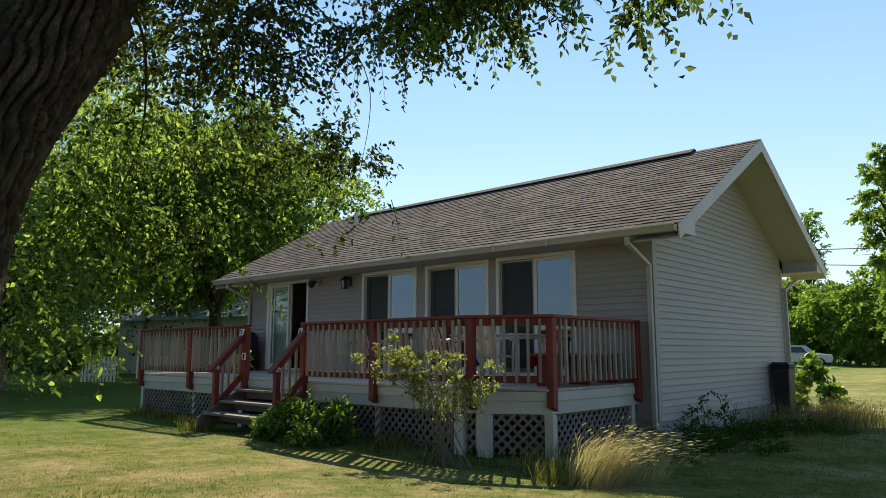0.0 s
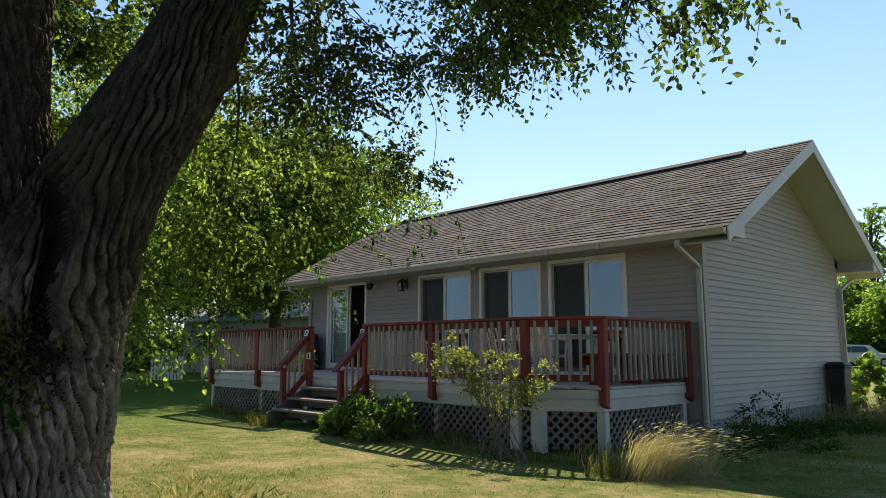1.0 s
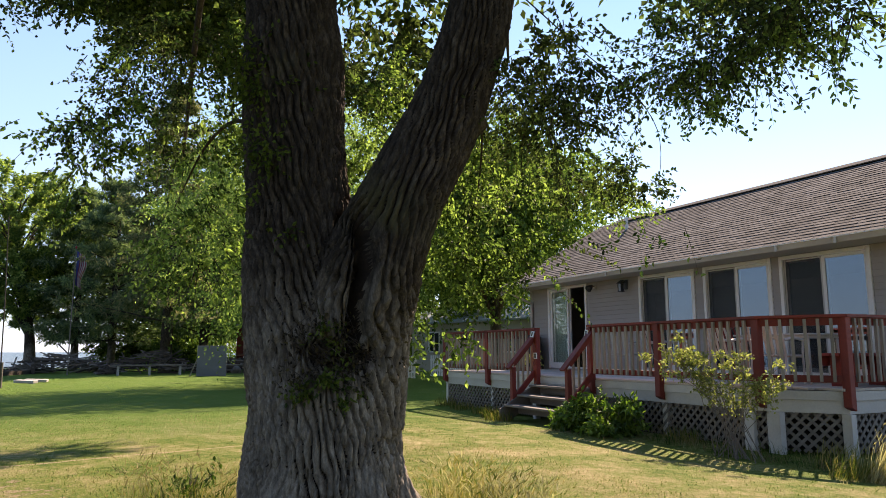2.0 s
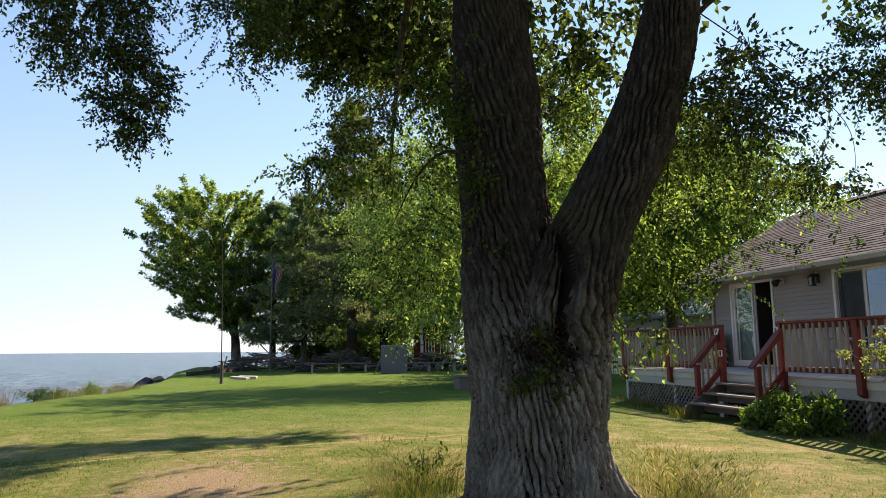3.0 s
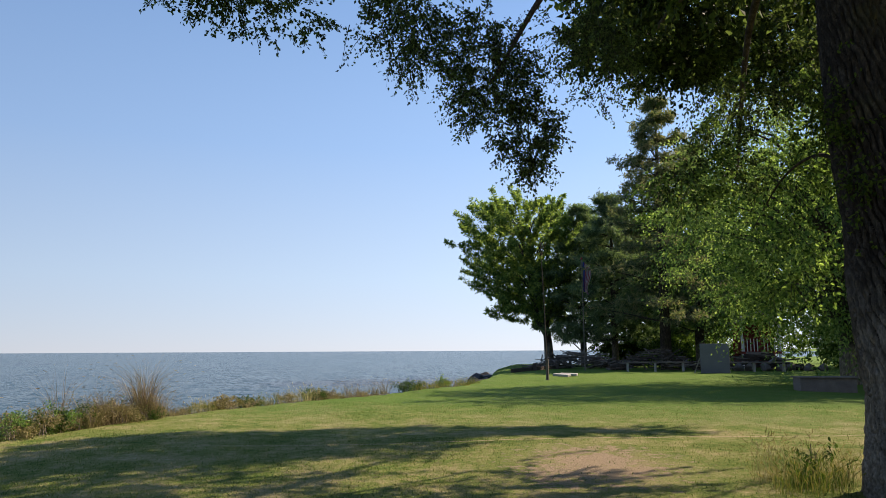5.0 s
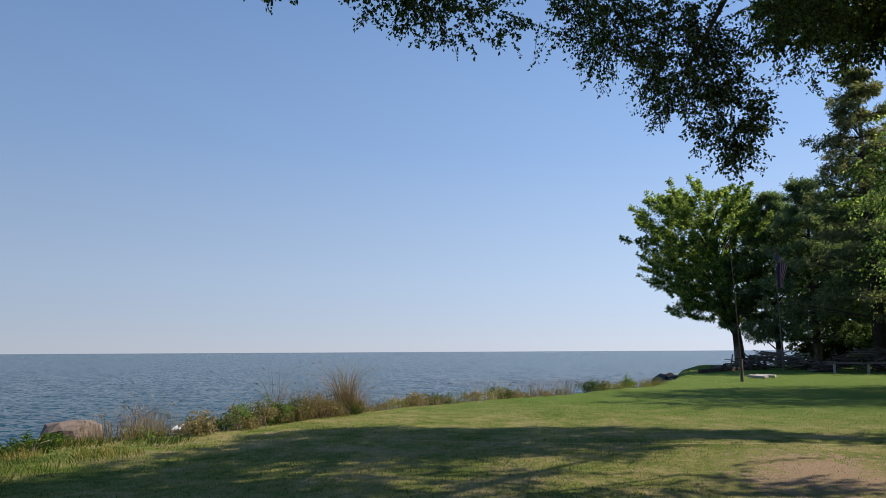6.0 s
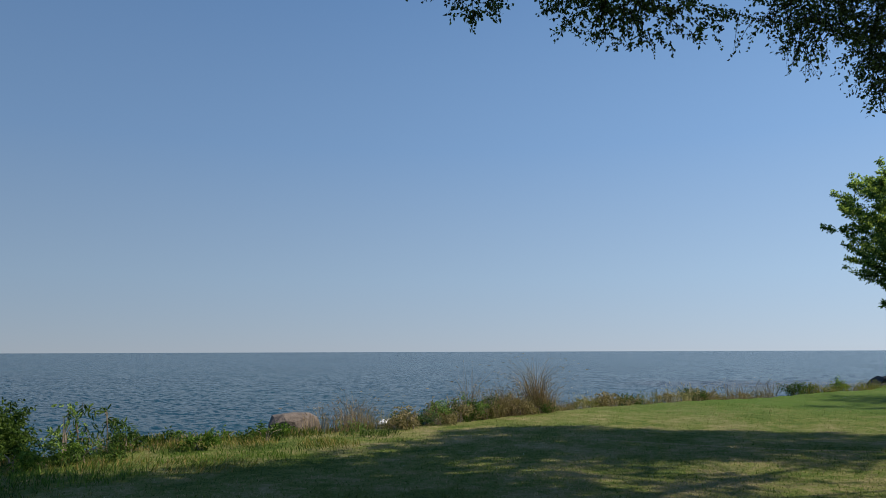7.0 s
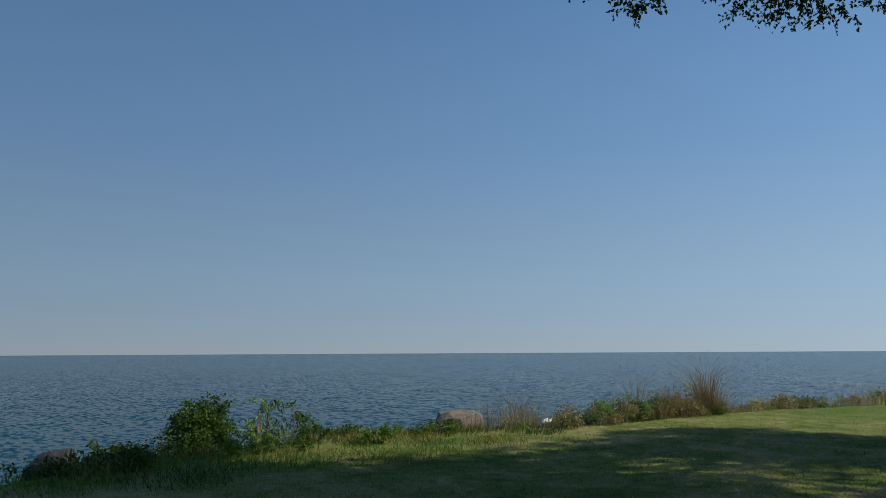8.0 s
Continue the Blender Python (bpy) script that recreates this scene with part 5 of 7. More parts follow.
    # leaf curtain on the limb towards the neighbour, added to cast lawn shade
    for u in range(11):
        t = u / 10
        for v in ((-0.8, 0.5) if u < 6 else (-0.7,)):
            r = 0.90 if u < 6 else 0.62
            high.bough((-10.5 - 2.5 * math.sin(t * 1.5) + v * 1.1, -1.55 + 6.6 * t, 7.2 + 0.35 * math.sin(u * 2.3)), (r, r * 0.85, 0.45), int(200 * r), 0.45, 0.5, 14, 0.105, 0.066)
    high.put(elm, M_ELMSHADED, M_BARK, "high_shade_crown")
    return elm


build_elm()


def broad_tree(name, at, height, spread, low, mat, label, seed, leaf=0.22, n=22, twigs=46, lean=(0, 0), droop=0.5, core=0.55, slim=0.62, clump=(0.30, 0.48), plume=0.75, stray=0.45, vase=0.0, feather=0):
    """A broad-leaved tree: tapered trunk, limbs that fork to the clumps of the crown."""
    rng = random.Random(seed)
    tree = new(name)
    tree.location = at
    tagged(tree, label, "tree")
    top = Vector((lean[0], lean[1], height * 0.86))
    bm = bmesh.new()
    tube(bm, curve_pts(((0, 0, -0.3), (lean[0] * 0.1, lean[1] * 0.1, height * 0.22), (lean[0] * 0.45, lean[1] * 0.45, height * 0.5), top), 14), list(np.linspace(0.030 * height + 0.03, 0.02, 15)), 10)
    part("trunk", bm, M_BARK, tree, smooth=True)
    fo = Foliage(seed, True)
    mid = (low + height) / 2
    for k in range(n):
        a = k * 2.39996 + rng.uniform(-0.3, 0.3)
        u = (k + 0.5) / n
        z = low + (height - low) * (0.08 + 0.86 * u)
        fat = math.sqrt(max(0.05, 1 - ((z - mid) / ((height - low) / 2)) ** 2))
        r = spread * fat * rng.uniform(0.45, 0.92) * (1 - vase * (1 - u))
        c = Vector((lean[0] * z / height + r * math.cos(a), lean[1] * z / height + r * math.sin(a), z))
        f = min(0.8, max(0.18, z / height - 0.22))
        s = Vector((lean[0] * f, lean[1] * f, height * f))
        bm = bmesh.new()
        tube(bm, curve_pts((s, (s + c) / 2 + Vector((0, 0, 0.06 * height)), c), 5), list(np.linspace((0.005 if feather else 0.010) * height, 0.012, 6)), 6)
        part("limb", bm, M_BARK, tree)
        w = spread * rng.uniform(*clump)
        if feather:
            # pointed plumes that sweep outwards and turn up at their tips
            for j in range(feather):
                out = Vector((math.cos(a) + rng.gauss(0, 0.35), math.sin(a) + rng.gauss(0, 0.35), 0.10 + 0.55 * u + rng.gauss(0, 0.15))).normalized()
                root = c + Vector((rng.gauss(0, w * 0.5), rng.gauss(0, w * 0.5), rng.gauss(0, w * 0.35)))
                fo.plume(root, out, w * rng.uniform(0.8, 1.5), twigs, leaf)
            continue
        fo.bough(c, (w, w, w * 0.72), twigs, w * plume, droop / max(0.6, w), 12, leaf, leaf * slim, stray=stray)
    fo.bough((lean[0] * 0.6, lean[1] * 0.6, mid), (spread * core, spread * core, (height - low) * 0.36), twigs * 4, spread * 0.3, 0.3, 12, leaf * 1.2, leaf * 0.8)
    fo.put(tree, mat, M_BARK)
    return tree


def pine_tree(at, height, spread, low, label, seed, twigs=23, mat=None):
    """A pine: straight trunk and tiers of flat upswept branches with needle tufts."""
    rng = random.Random(seed)
    tree = new("pine_tree")
    tree.location = at
    tagged(tree, label, "tree")
    part("trunk", tubed(((0, 0, -0.3), (0.05, 0, height * 0.5), (0, 0.05, height)), (0.022 * height, 0.013 * height, 0.02), 9), M_BARK, tree, smooth=True)
    fo = Foliage(seed, True)
    z = low
    while z < height:
        u = (z - low) / (height - low)
        r = spread * (1 - u) ** 0.6 * rng.uniform(0.7, 1.1) + 0.25
        for k in range(5):
            a = k * 1.2566 + rng.uniform(-0.5, 0.5)
            q = r * rng.uniform(0.6, 1.05)
            end = Vector((q * math.cos(a), q * math.sin(a), z + q * rng.uniform(-0.12, 0.34)))
            bm = bmesh.new()
            tube(bm, ((0, 0, z - 0.1), end * 0.5 + Vector((0, 0, z * 0.5)), end), (0.05, 0.035, 0.012), 5)
            part("branch", bm, M_BARK, tree)
            for f in (0.45, 0.75, 1.0):
                c = Vector((end.x * f, end.y * f, z + (end.z - z) * f))
                fo.bough(c, (q * 0.22 + 0.12, q * 0.22 + 0.12, 0.15), int(twigs * 0.8), 0.42, -0.5, 9, 0.30, 0.07, 1.3, 0.3)
        z += max(0.7, height * 0.068)
    fo.put(tree, mat or M_PINE, M_BARK)
    return tree


# the neighbour's trees behind the house and along the shore
broad_tree("maple_tree", (-25.3, 14.5, 0), 10.6, 4.9, 3.8, M_MAPLE, "dense dark green maple behind the house", 21, 0.21, 40, 84)
broad_tree("maple_tree", (-36, 19.0, 0), 14.0, 6.5, 3.0, M_MAPLE, "dense dark green maple over the neighbour's yard", 22, 0.28, 30, 52)
broad_tree("shade_tree", (-24.0, 6.6, 0), 10.4, 5.0, 1.3, M_WILLOW, "light green tree with drooping sprays on the lawn", 23, 0.13, 64, 78, (0.5, -0.6), 0.75, 0.5, 0.5, (0.24, 0.40))
broad_tree("maple_tree", (-56.0, -4.7, 0), 13.4, 5.6, 3.0, M_SHOREMAPLE, "broad yellow-green maple leaning over the lake shore", 24, 0.26, 84, 20, (-0.3, -2.4), -0.12, 0.36, 0.40, (0.20, 0.30), 1.7, 0.20, 0.45, 6)
broad_tree("shade_tree", (-58, 3.5, 0), 13.5, 5.0, 2.2, M_MAPLE, "dark shade tree on the point", 25, 0.34, 26, 44)
broad_tree("shade_tree", (-50, 10.5, 0), 14.5, 5.5, 2.4, M_MAPLE, "dark shade tree beside the neighbour's yard", 26, 0.32, 28, 48)
broad_tree("shade_tree", (-47, 17.0, 0), 14.0, 6.0, 2.2, M_MAPLE, "dark shade tree beside the neighbour's yard", 27, 0.32, 28, 48)
broad_tree("shade_tree", (-70, 8, 0), 14.0, 8.0, 1.0, M_MAPLE, "dark shade tree at the back of the point", 28, 0.5, 24, 40)
pine_tree((-54.4, -2.0, 0), 12.6, 4.6, 2.0, "dark green pine on the point", 31)
pine_tree((-50.4, 0.2, 0), 12.4, 4.5, 2.0, "dark green pine on the point", 32)
pine_tree((-43.3, 2.9, 0), 17.0, 5.2, 3.0, "tall pine with some browned needles", 33, mat=M_BROWNPINE)
pine_tree((-47.0, 5.5, 0), 15.0, 3.6, 2.4, "dark green pine behind the timber benches", 34)
# woods beyond the house
broad_tree("poplar_tree", (-9.3, 61, 0), 17.5, 2.3, 1.0, M_POPLAR, "tall narrow poplar beyond the back lawn", 41, 0.30, 34, 44, core=0.3)
broad_tree("poplar_tree", (-21.6, 84, 0), 17.5, 2.3, 7.0, M_POPLAR, "thin-topped tree beyond the back lawn", 42, 0.28, 12, 22)
for _k, (_x, _y, _h) in enumerate(((-19.5, 77, 7.5), (-15.5, 74, 7.8), (-11.5, 72, 9), (-7.5, 70, 11), (-24, 80, 9), (-3, 68, 13))):
    broad_tree("woodland_tree", (_x, _y, 0), _h, 4.2, 0.3, M_POPLAR, "leafy tree in the woods beyond the lawn", 50 + _k, 0.40, 20, 42)


def shrub(name, at, reach, n, leaf, wide, mat, label, seed, stems=9, length=0.22, sag=0.5, n_leaf=10):
    ob = new(name)
    ob.location = at if at[2] else (at[0], at[1], float(ground_z(at[0], at[1])))
    tagged(ob, label, "shrub")
    rng = random.Random(seed)
    bm = bmesh.new()
    for k in range(stems):
        a = rng.uniform(0, 6.28)
        r = rng.uniform(0.2, 0.8)
        tube(bm, curve_pts(((0.06 * math.cos(a), 0.06 * math.sin(a), -0.03), (reach[0] * r * 0.4 * math.cos(a), reach[1] * r * 0.4 * math.sin(a), reach[2] * 0.9), (reach[0] * r * math.cos(a), reach[1] * r * math.sin(a), reach[2] * rng.uniform(1.2, 1.8))), 5), list(np.linspace(0.009, 0.003, 6)), 5)
    part("stem", bm, M_BARK, ob)
    fo = Foliage(seed, leaf > 0.15 and reach[1] > 1, leaf > 0.055)
    fo.bough((0, 0, reach[2]), reach, n, length, sag, n_leaf, leaf, wide)
    fo.put(ob, mat, M_BARK, "foliage")
    return ob


def grass_clump(name, at, n, height, spread, lean, mat, label, seed, width=0.008, category="grass clump", heads=False, wild=0.22):
    rng = np.random.default_rng(seed)
    base = np.zeros((n, 3))
    a, r = rng.uniform(0, 2 * np.pi, n), rng.uniform(0, 1, n) ** 0.6 * spread
    base[:, 0], base[:, 1] = np.cos(a) * r, np.sin(a) * r
    h = height * rng.uniform(0.45, 1.1, n)
    ln = np.array([lean[0], lean[1], 0])[None] * h[:, None] * rng.uniform(0.4, 1.2, (n, 1)) + rng.normal(scale=wild, size=(n, 3)) * h[:, None] * np.array([1, 1, 0])
    v, f = blades(rng, base, h, width, ln)
    soups = [(v, f)]
    if heads:
        tip = v.reshape(n, 5, 3)[:, 4]
        k = rng.uniform(size=n) < 0.5
        soups.append(leaf_quads(rng, tip[k] - ln[k] * 0.05, ln[k] + np.array([0, 0, 0.1]), 0.07, 0.009))
    v, f = join_soup(soups)
    ob = mesh_part(name, v, f, mat)
    ob.location = at if at[2] else (at[0], at[1], float(ground_z(at[0], at[1])) - 0.005)
    return tagged(ob, label, category)


# by the deck and the house
shrub("flowering_shrub", (-8.15, 6.2, 0), (0.62, 0.42, 0.26), 230, 0.11, 0.048, M_SHRUB, "round leafy green shrub beside the deck stairs", 61, 12, 0.25, 0.3, 12)
shrub("flowering_shrub", (-8.75, 6.1, 0), (0.32, 0.30, 0.20), 80, 0.11, 0.048, M_SHRUB, "leafy green shrub beside the deck stairs", 62, 8, 0.22, 0.3, 12)


def rose_bush():
    ob = new("rose_bush")
    ob.location = (-5.60, 6.22, -0.11)
    tagged(ob, "tall thin rose bush with pale yellowing leaves", "shrub")
    rng = random.Random(5)
    fo = Foliage(63)
    for k in range(30):
        # canes fan out low and arch towards three loose heads
        hx, hz, hw = ((-0.80, 1.24, 0.15), (-0.30, 0.95, 0.30), (0.44, 1.02, 0.13), (-0.66, 1.18, 0.20))[k % 4]
        end = Vector((hx + rng.gauss(0, hw), rng.gauss(-0.05, 0.14), hz + rng.gauss(0, 0.12)))
        c = curve_pts(((rng.gauss(0, 0.15), rng.gauss(0, 0.08), -0.03), (end.x * 0.35 + rng.gauss(0, 0.08), end.y * 0.3, end.z * 0.6), end), 7)
        part("cane", tubed(c, list(np.linspace(0.006, 0.002, 8)), 5), M_STEP, ob)
        for f in (4, 5, 6, 7):
            fo.bough(c[f], (0.08, 0.07, 0.05), 2 if f < 6 else 4 if f < 7 else 12, 0.08, 0.4, 7, 0.037, 0.023)
    fo.put(ob, M_ROSE, M_GREYWOOD, "foliage")


rose_bush()
grass_clump("dry_grass", (-3.62, 6.22, 0), 900, 0.62, 0.30, (0.95, 0.60), M_DRY, "tall dry golden grass leaning over beside the deck", 64, 0.0045, heads=True, wild=0.30)
grass_clump("dry_grass", (-3.45, 6.75, 0), 360, 0.50, 0.34, (0.95, 0.5), M_DRY, "tall dry golden grass leaning over beside the deck", 65, 0.0045, heads=True, wild=0.34)
grass_clump("dry_grass", (-3.95, 6.05, 0), 260, 0.34, 0.28, (0.7, 0.3), M_BLADE, "green and dry grass at the foot of the leaning clump", 67, 0.006, wild=0.4)
grass_clump("weed_clump", (-4.55, 6.75, 0), 120, 0.36, 0.35, (0.2, 0.2), M_BLADE, "mixed green and dry grass at the lattice", 66, 0.010)
for _k, (_x, _y, _n, _h) in enumerate(((-3.9, 8.2, 150, 0.10), (-4.0, 9.2, 190, 0.14), (-3.8, 10.2, 190, 0.11), (-3.6, 11.2, 160, 0.10), (-3.4, 9.6, 140, 0.06), (-3.2, 12.4, 130, 0.08))):
    shrub("weed_patch", (_x, _y, 0), (0.55, 0.55, _h), _n, 0.046, 0.020, M_WEED, "dark leafy weeds in the shade of the gable wall", 70 + _k, 5, 0.2, 0.4)
for _k, (_x, _y) in enumerate(((-3.9, 12.9), (-3.7, 14.0), (-3.4, 15.0), (-3.0, 13.4), (-3.0, 14.4))):
    grass_clump("tall_grass", (_x, _y, 0), 520, 0.42, 0.60, (0.25, -0.1), M_SCRUB, "brown seeding grass in the shade of the gable wall", 80 + _k, 0.007, heads=True, wild=0.4)
for _k, (_x, _y, _h) in enumerate(((-4.25, 10.7, 0.75), (-4.2, 11.6, 0.5), (-2.3, 15.9, 0.9))):
    shrub("sapling", (_x, _y, 0), (0.16, 0.16, _h * 0.55), 14, 0.075, 0.032, M_WEED, "thin young sapling against the siding", 90 + _k, 2, 0.2, 0.3)
shrub("maple_sapling", (-4.5, 16.7, 0), (0.50, 0.50, 0.62), 90, 0.16, 0.13, M_SHRUB, "young maple with broad leaves at the back corner", 95, 5, 0.3, 0.3)
for _k, (_x, _y) in enumerate(((-11.9, 6.4), (-11.3, 6.2), (-12.6, 6.6), (-13.6, 6.6), (-14.6, 6.7), (-7.0, 6.75), (-10.9, 5.95))):
    grass_clump("grass_tuft", (_x, _y, 0), 150, 0.26, 0.28, (0.1, -0.3), M_BLADE, "unmown grass tuft at the foot of the deck", 100 + _k, 0.010)
for _k in range(14):
    _x, _y = -7.3 + _k * 0.22 + 0.08 * math.sin(_k * 2.3), 6.52 + 0.16 * math.sin(_k * 1.9)
    grass_clump("grass_tuft", (_x, _y, 0), 46, 0.13 + 0.13 * abs(math.sin(_k * 1.37)), 0.24, (0.15 * math.sin(_k * 3.1), -0.25), (M_WEED, M_REED, M_WEED, M_SCRUB)[_k % 4], "uncut grass and weeds along the lattice", 400 + _k, 0.006, wild=0.42)
# unmown grass in the shade of the gable
for _k in range(22):
    _x, _y = -3.4 + (_k % 5) * 1.05 + 0.4 * math.sin(_k * 2.7), 7.6 + (_k // 5) * 1.35 + 0.5 * math.cos(_k * 1.9)
    grass_clump("shade_grass", (_x, _y, 0), 700, 0.05 + 0.015 * math.sin(_k * 1.3), 0.95, (0.3, -0.2), M_BLADE, "unmown grass in the shade of the gable", 300 + _k, 0.006, wild=0.5)
# at the foot of the elm
for _k, (_x, _y, _h, _m) in enumerate(((-4.65, -0.40, 0.30, M_WEED), (-4.95, -0.62, 0.40, M_SCRUB), (-4.35, -0.55, 0.26, M_BLADE), (-4.9, -0.15, 0.34, M_SCRUB), (-4.05, 1.55, 0.36, M_DRY), (-4.5, 1.7, 0.30, M_BLADE), (-3.7, 1.40, 0.34, M_BLADE), (-3.4, 1.6, 0.32, M_DRY), (-3.8, 1.85, 0.28, M_BLADE), (-3.25, 1.2, 0.28, M_BLADE))):
    grass_clump("tall_grass", (_x, _y, 0), 260, _h, 0.30, (0.05, 0.05), _m, "tall seeding grass at the foot of the elm", 110 + _k, 0.0032, heads=True, wild=0.34)
shrub("weed", (-4.85, -0.37, 0), (0.12, 0.12, 0.20), 16, 0.042, 0.026, M_WEED, "leafy weed at the foot of the elm", 121, 3, 0.12, 0.3)
# along the bank
for _k, (_x, _y, _r, _h, _n, _m) in enumerate((
        (-0.57, -11.87, 0.46, 0.42, 800, M_WEED), (-1.24, -11.72, 0.17, 0.40, 60, M_SHRUB), (-1.81, -11.52, 0.55, 0.05, 60, M_SHRUB), (-2.76, -11.42, 0.55, 0.025, 40, M_SHRUB),
        (-3.71, -11.32, 0.5, 0.03, 60, M_WEED), (0.38, -11.32, 0.7, 0.09, 120, M_WEED), (1.05, -10.92, 0.7, 0.08, 110, M_WEED), (-5.24, -10.97, 0.4, 0.05, 90, M_SHRUB), (-5.81, -11.07, 0.35, 0.12, 80, M_WEED),
        (-6.38, -10.87, 0.5, 0.10, 160, M_SCRUB), (-7.04, -10.67, 0.5, 0.14, 190, M_SCRUB), (-7.43, -10.47, 0.4, 0.07, 120, M_WEED), (-7.71, -10.52, 0.42, 0.18, 190, M_SCRUB), (-8.33, -10.32, 0.30, 0.20, 120, M_SCRUB), (-8.85, -10.17, 0.40, 0.17, 170, M_SCRUB), (-9.42, -10.07, 0.35, 0.10, 110, M_WEED), (-10.38, -10.27, 0.6, 0.07, 130, M_SCRUB), (-11.42, -10.07, 0.6, 0.07, 130, M_BLADE),
        (-12.76, -9.72, 0.6, 0.08, 130, M_SCRUB), (-14.09, -9.32, 0.6, 0.14, 180, M_SCRUB), (-14.85, -9.07, 0.5, 0.17, 190, M_WEED), (-15.61, -8.82, 0.5, 0.14, 150, M_SCRUB),
        (-17.33, -8.22, 0.7, 0.08, 130, M_SCRUB), (-18.85, -7.62, 0.5, 0.17, 170, M_WEED), (-20.18, -7.22, 0.7, 0.09, 140, M_BLADE), (-22.37, -6.72, 0.8, 0.08, 150, M_BLADE))):
    _l = 0.046 if _x > -5.5 else 0.032
    shrub("bank_weed", (_x, _y, float(ground_z(_x, _y))), (_r, _r * 0.6, _h), _n, _l, _l * 0.5, _m, "leafy weeds along the top of the lake bank", 130 + _k, 6, 0.16, 0.4)
for _k, (_x, _y, _h, _n, _r, _m) in enumerate((
        (-7.76, -10.57, 1.16, 68, 0.10, M_REED), (-8.19, -10.42, 0.50, 200, 0.30, M_SCRUB), (-8.52, -10.42, 0.85, 100, 0.20, M_REED), (-8.76, -10.32, 0.63, 240, 0.30, M_REED), (-9.00, -10.32, 0.46, 90, 0.24, M_DRY),
        (-9.52, -10.22, 1.20, 260, 0.12, M_REED), (-9.62, -10.17, 0.66, 300, 0.28, M_REED), (-5.45, -11.04, 0.76, 150, 0.26, M_REED), (-5.71, -10.97, 0.42, 220, 0.30, M_SCRUB), (-5.90, -11.12, 0.30, 120, 0.25, M_REED),
        (-6.85, -10.77, 0.30, 130, 0.30, M_REED), (-7.33, -10.62, 0.24, 130, 0.3, M_DRY), (-10.66, -10.22, 0.25, 140, 0.40, M_REED), (-11.33, -10.07, 0.3, 110, 0.3, M_DRY), (-12.00, -9.97, 0.32, 120, 0.30, M_REED),
        (-13.23, -9.52, 0.3, 140, 0.4, M_BLADE), (-14.47, -9.12, 0.42, 160, 0.4, M_DRY), (-15.33, -8.92, 0.30, 140, 0.40, M_REED), (-16.56, -8.52, 0.61, 140, 0.30, M_REED), (-17.71, -8.12, 0.67, 120, 0.30, M_REED),
        (-1.81, -11.37, 0.16, 300, 0.4, M_BLADE), (-2.48, -11.12, 0.13, 300, 0.4, M_BLADE), (-3.24, -10.92, 0.08, 260, 0.4, M_BLADE), (-4.19, -11.02, 0.09, 160, 0.4, M_BLADE), (-4.66, -11.12, 0.09, 160, 0.3, M_BLADE), (0.38, -11.02, 0.18, 300, 0.4, M_BLADE), (0.95, -10.62, 0.16, 300, 0.4, M_BLADE),
        (-19.61, -7.42, 0.4, 120, 0.4, M_BLADE), (-21.32, -7.02, 0.35, 160, 0.4, M_BLADE), (-23.99, -6.52, 0.30, 360, 0.5, M_BLADE))):
    grass_clump("bank_grass", (_x, _y, float(ground_z(_x, _y)) - 0.03), _n, _h, _r, (0.12, 0.02), _m, "tall weeds and seeding grass on the lake bank", 150 + _k, 0.007, heads=True, wild=0.46 if _m is M_REED else 0.30)
# a tangled brown and green fringe along the edge
for _k in range(26):
    _u = _k / 25
    _x, _y = -5.7 - 4.9 * _u + 0.10 * math.sin(_k * 2.7), -10.45 - 0.15 * _u + 0.18 * math.sin(_k * 1.7)
    shrub("bank_weed", (_x, _y, float(ground_z(_x, _y))), (0.30 + 0.08 * math.sin(_k * 1.3), 0.22, 0.07 + 0.10 * abs(math.sin(_k * 1.9)) + 0.08 * _u), 46, 0.045, 0.018, (M_SCRUB, M_SCRUB, M_WEED, M_SCRUB, M_SHRUB)[_k % 5], "brown and green weeds tangled along the lake bank", 420 + _k, 4, 0.15, 0.3)
for _k, (_x, _y, _h, _n, _m) in enumerate(((-9.2, -10.65, 0.62, 300, M_SCRUB), (-8.75, -10.75, 0.75, 120, M_REED), (-10.3, -10.75, 0.95, 300, M_REED), (-10.6, -10.7, 0.75, 200, M_REED), (-7.8, -10.7, 0.62, 60, M_SCRUB), (-5.0, -10.9, 0.45, 140, M_REED), (-4.7, -11.1, 0.55, 90, M_REED))):
    grass_clump("bank_grass", (_x, _y, float(ground_z(_x, _y)) - 0.02), _n, _h, 0.26, (0.10, 0.02), _m, "tall brown seeding grass on the lake bank", 460 + _k, 0.006, heads=True, wild=0.34)
shrub("goldenrod", (-7.45, -10.75, float(ground_z(-7.45, -10.75))), (0.10, 0.10, 0.30), 26, 0.06, 0.016, M_ROSE, "goldenrod with narrow leaves and a yellow head", 470, 3, 0.10, 0.2)
# taller clumps further along the shore
for _k, (_x, _y, _r, _h, _m) in enumerate(((-12.0, -9.95, 0.45, 0.16, M_SCRUB), (-13.0, -9.85, 0.40, 0.18, M_WEED), (-15.5, -9.1, 0.55, 0.26, M_SCRUB), (-16.4, -8.9, 0.45, 0.22, M_REED), (-17.1, -8.75, 0.55, 0.28, M_SCRUB), (-18.3, -8.3, 0.45, 0.18, M_WEED), (-20.0, -7.6, 0.55, 0.24, M_WEED), (-22.0, -7.1, 0.5, 0.26, M_SHRUB))):
    shrub("bank_weed", (_x, _y, float(ground_z(_x, _y))), (_r, _r * 0.6, _h), 130, 0.05, 0.022, _m, "bushy brown and green weeds on the lake bank", 480 + _k, 6, 0.18, 0.3)
